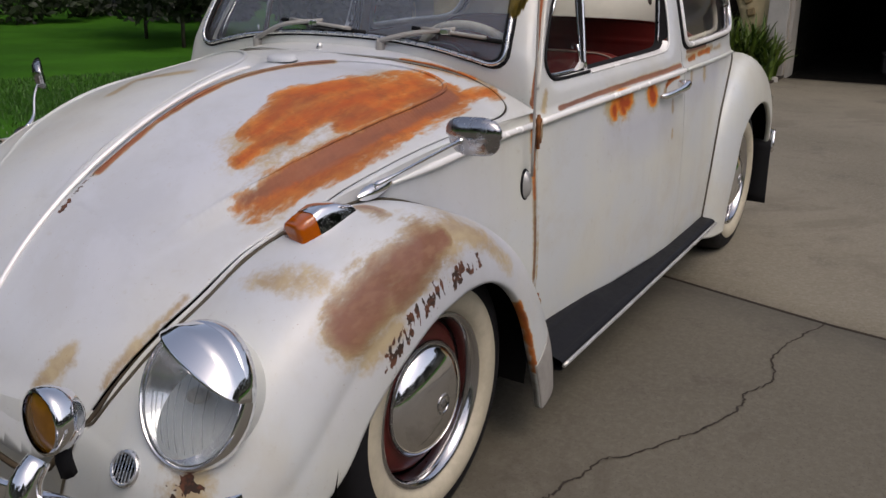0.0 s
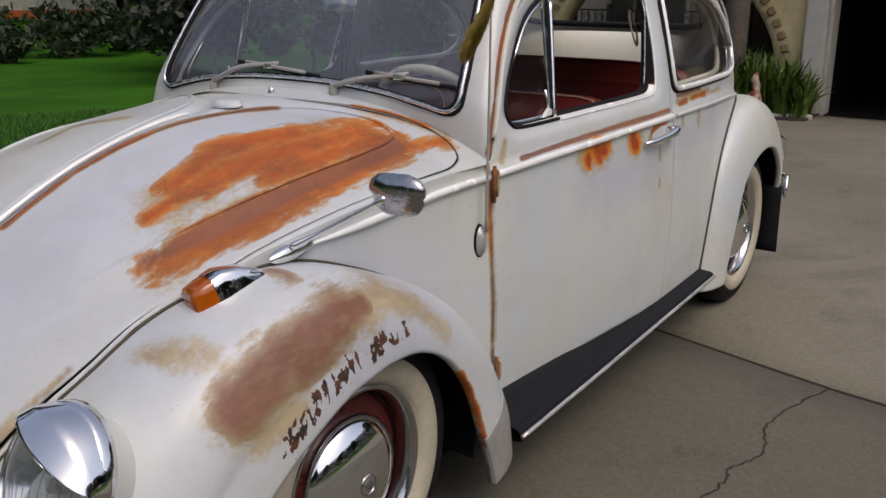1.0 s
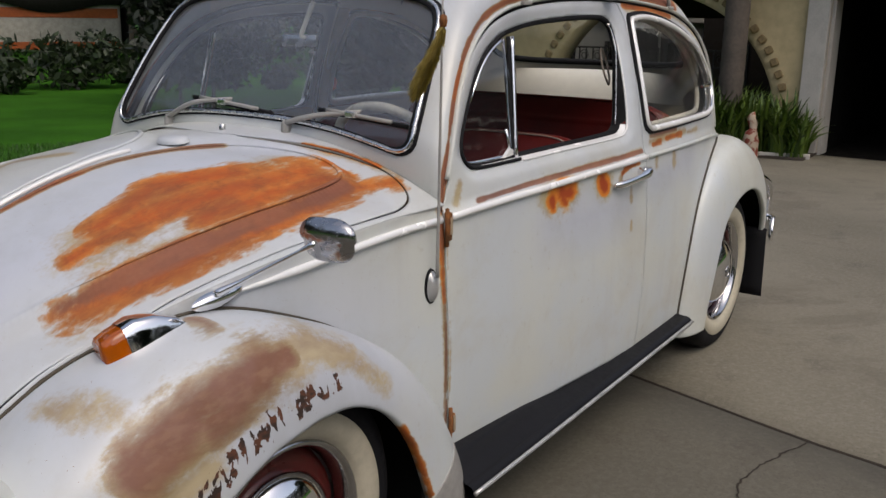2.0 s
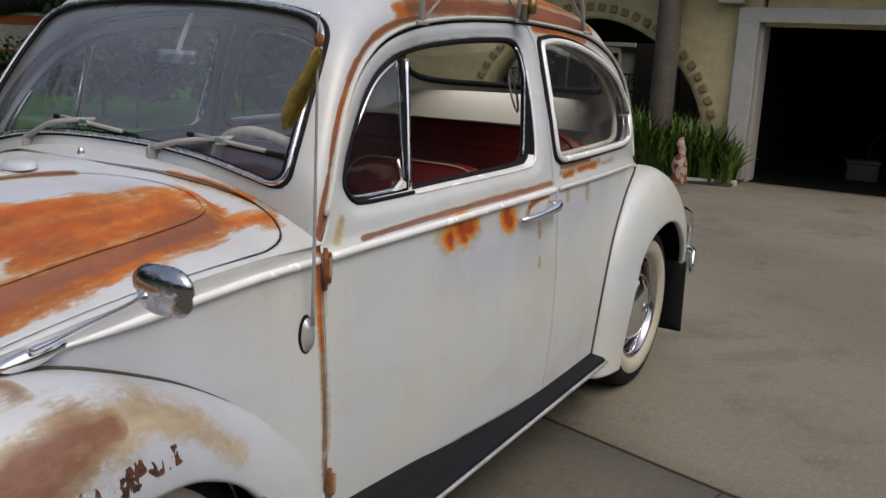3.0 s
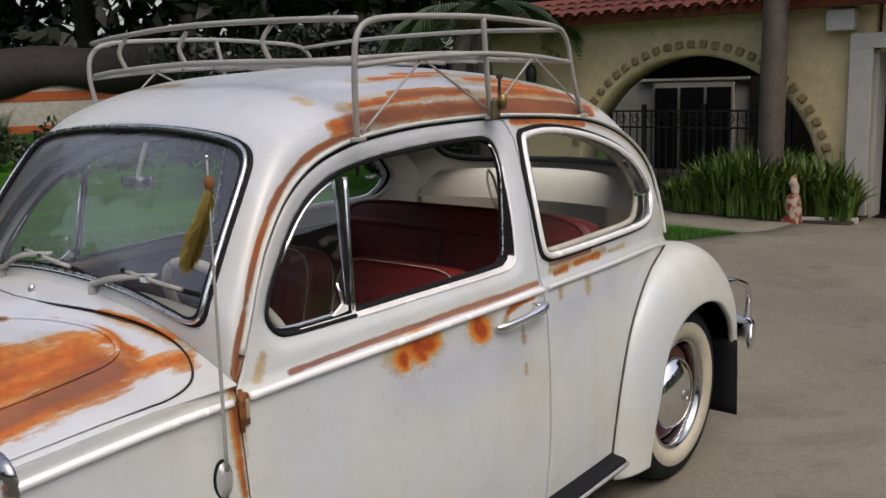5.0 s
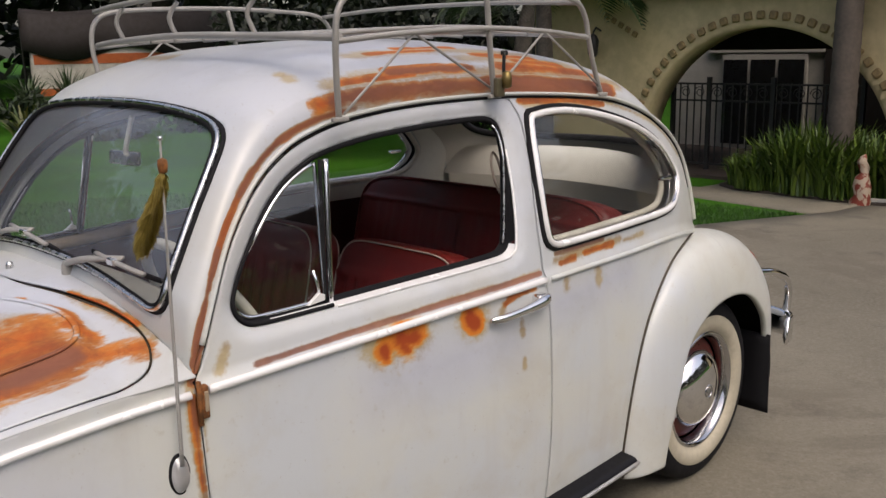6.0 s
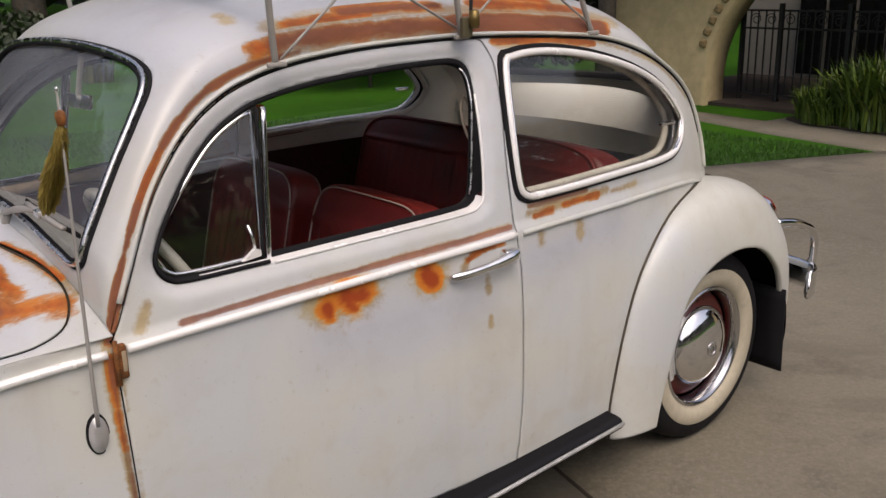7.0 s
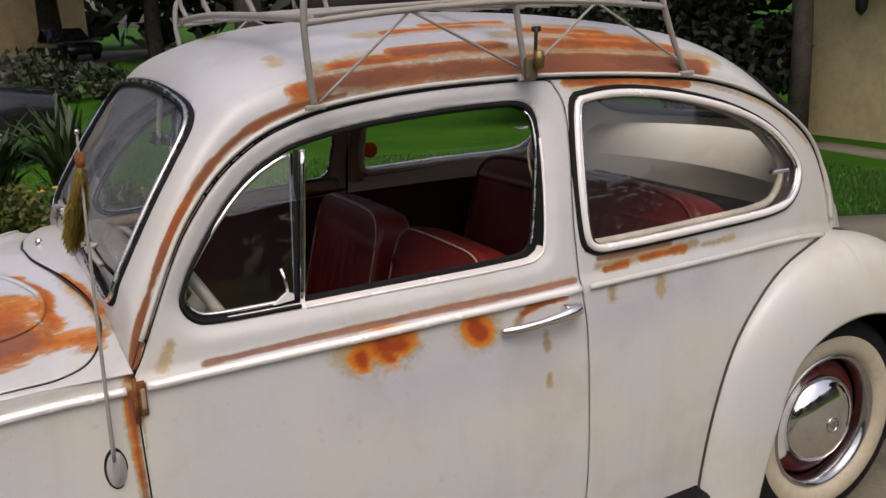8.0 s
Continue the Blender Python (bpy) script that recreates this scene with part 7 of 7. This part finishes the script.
tail = thing("fur_tail", "tawny yellow fur tail tied to the car's aerial", "ornament", Matrix.Translation((0.585, -0.637, 1.235)))
r = np.random.default_rng(12)
axis = curve([(0.0, 0.0, 0.0), (-0.002, 0.006, -0.03), (-0.010, 0.024, -0.075), (-0.018, 0.042, -0.118), (-0.022, 0.050, -0.142)], 40)
girth = np.interp(np.linspace(0, 1, 40), [0, 0.15, 0.5, 0.8, 1], [0.004, 0.008, 0.016, 0.014, 0.003])
core = part("core", mesh("core", *sweep(axis, np.array([ring(max(0.002, g * 0.7), 10) for g in girth]))), FUR, tail)
verts, faces = [], []
for _ in range(2600):
    i = r.integers(1, 38)
    a = r.random() * 2 * math.pi
    d = np.array((math.cos(a), math.sin(a), 0.0))
    p = axis[i] + d * girth[i] * 0.55
    down = axis[min(39, i + 3)] - axis[i]
    down /= np.linalg.norm(down) + 1e-9
    ln = 0.015 + 0.020 * r.random()
    q = p + down * ln + d * girth[i] * (0.25 + 0.5 * r.random()) + r.normal(0, 0.003, 3)
    w = np.cross(down, d) * 0.0011
    k = len(verts)
    verts += [p - w, p + w, (p + q) / 2 + w * 0.9 + d * 0.003, q]
    faces.append((k, k + 1, k + 2, k + 3))
part("fur", mesh("fur", verts, faces, False), FUR, tail)
part("knot", moved(lathe("knot", [(0.0, 0.014), (0.008, 0.010), (0.009, 0.0), (0.007, -0.012), (0.0, -0.014)], 12, "z"), Matrix.Translation((0.002, 0, 0.006))), RUSTY, tail)

# ---- roof rack ----
rack = thing("roof_rack", "grey tubular steel roof rack clamped to the rain gutters", "roof rack")


def rod_part(name, pts, r, n=30, parent=None, mat=None, label=""):
    return part(name, mesh(name, *sweep(curve(pts, n), ring(r, 8))), mat or RACK, parent or rack, label)


for s in (-1, 0.86):
    rod_part("side_hoop", [(1.030, (0.572 if s < 0 else 0.655) * s, 1.285), (1.020, 0.582 * s, 1.36), (1.014, 0.592 * s, 1.45), (1.028, 0.592 * s, 1.515), (1.085, 0.590 * s, 1.545), (1.25, 0.592 * s, 1.556), (1.46, 0.592 * s, 1.560), (1.68, 0.590 * s, 1.553), (1.82, 0.588 * s, 1.540), (1.872, 0.586 * s, 1.50), (1.893, 0.584 * s, 1.44), (1.93, 0.578 * s, 1.36), (1.972, (0.572 if s < 0 else 0.655) * s, 1.290)], 0.0070, 80)
    rod_part("side_rail", [(1.014, 0.592 * s, 1.445), (1.20, 0.594 * s, 1.460), (1.46, 0.594 * s, 1.470), (1.70, 0.590 * s, 1.462), (1.892, 0.584 * s, 1.445)], 0.0065, 40)
    rod_part("side_post", [(1.516, (0.574 if s < 0 else 0.66) * s, 1.312), (1.490, 0.586 * s, 1.43), (1.470, 0.594 * s, 1.558)], 0.0072, 16)
    for a, b, c in (((1.040, 1.296), (1.235, 1.460), (1.500, 1.330)), ((1.530, 1.330), (1.690, 1.462), (1.955, 1.315))):
        rod_part("brace", [(a[0], 0.576 * s, a[1]), ((a[0] + b[0]) / 2, 0.585 * s, (a[1] + b[1]) / 2), (b[0], 0.592 * s, b[1])], 0.0032, 6)
        rod_part("brace", [(b[0], 0.592 * s, b[1]), ((c[0] + b[0]) / 2, 0.585 * s, (c[1] + b[1]) / 2), (c[0], 0.576 * s, c[1])], 0.0032, 6)
    for x, z in ((1.030, 1.286), (1.516, 1.308), (1.972, 1.290)):
        part("foot", box("foot", (0.042, 0.012, 0.010), (x, (0.576 if s < 0 else 0.66) * s, z), 0.003), RACK, rack)
    cl = part("clamp", box("clamp", (0.030, 0.014, 0.046), (1.518, (0.590 if s < 0 else 0.68) * s, 1.330), 0.004), plain("olive brass clamp", (0.13, 0.115, 0.07), 0.5, 0.5), rack, "brass gutter clamp with a wing nut")
    rod_part("screw", [(1.524, (0.598 if s < 0 else 0.69) * s, 1.33), (1.526, (0.598 if s < 0 else 0.69) * s, 1.38), (1.528, (0.598 if s < 0 else 0.69) * s, 1.415)], 0.0042, 8, cl, IRON)
    part("wing_nut", box("wing_nut", (0.024, 0.006, 0.012), (1.528, (0.598 if s < 0 else 0.69) * s, 1.412), 0.003), IRON, cl)
    part("padlock", moved(lathe("padlock", [(0.0, 0.022), (0.011, 0.018), (0.013, 0.0), (0.011, -0.018), (0.0, -0.022)], 14, "z"), Matrix.Translation((1.530, (0.604 if s < 0 else 0.695) * s, 1.348))), plain("dull brass", (0.22, 0.16, 0.06), 0.4, 0.8), cl)
# bowed front rails and the lower cross rails
for z, r in ((1.545, 0.0070), (1.452, 0.0082)):
    rod_part("front_rail", [(1.030, -0.590, z), (1.00, -0.40, z + 0.008), (0.980, -0.04, z + 0.016), (1.00, 0.32, z + 0.008), (1.030, 0.507, z)], r, 50)
rod_part("rear_rail", [(1.890, -0.584, 1.448), (1.905, -0.3, 1.462), (1.91, 0.0, 1.466), (1.905, 0.27, 1.462), (1.890, 0.502, 1.448)], 0.0070, 40)
rod_part("rear_rail", [(1.845, -0.586, 1.535), (1.86, -0.3, 1.548), (1.865, 0.0, 1.552), (1.86, 0.27, 1.548), (1.845, 0.504, 1.535)], 0.0065, 40)
for y in (-0.34, -0.03, 0.27):
    rod_part("front_post", [(0.985 + 0.05 * abs(y), y, 1.548), (0.972 + 0.05 * abs(y), y + 0.02, 1.51), (0.985 + 0.05 * abs(y), y + 0.01, 1.462)], 0.006, 10)
for k in range(8):
    y = -0.49 + 0.128 * k
    x0 = 1.0 + 0.04 * abs(y)
    rod_part("slat", [(x0, y, 1.456), (1.2, y, 1.468), (1.46, y, 1.476), (1.7, y, 1.470), (1.90, y, 1.458)], 0.0054, 24)
rod_part("cross_bar", [(1.470, -0.592, 1.462), (1.47, -0.3, 1.466), (1.47, 0.27, 1.466), (1.470, 0.510, 1.462)], 0.0065, 20)
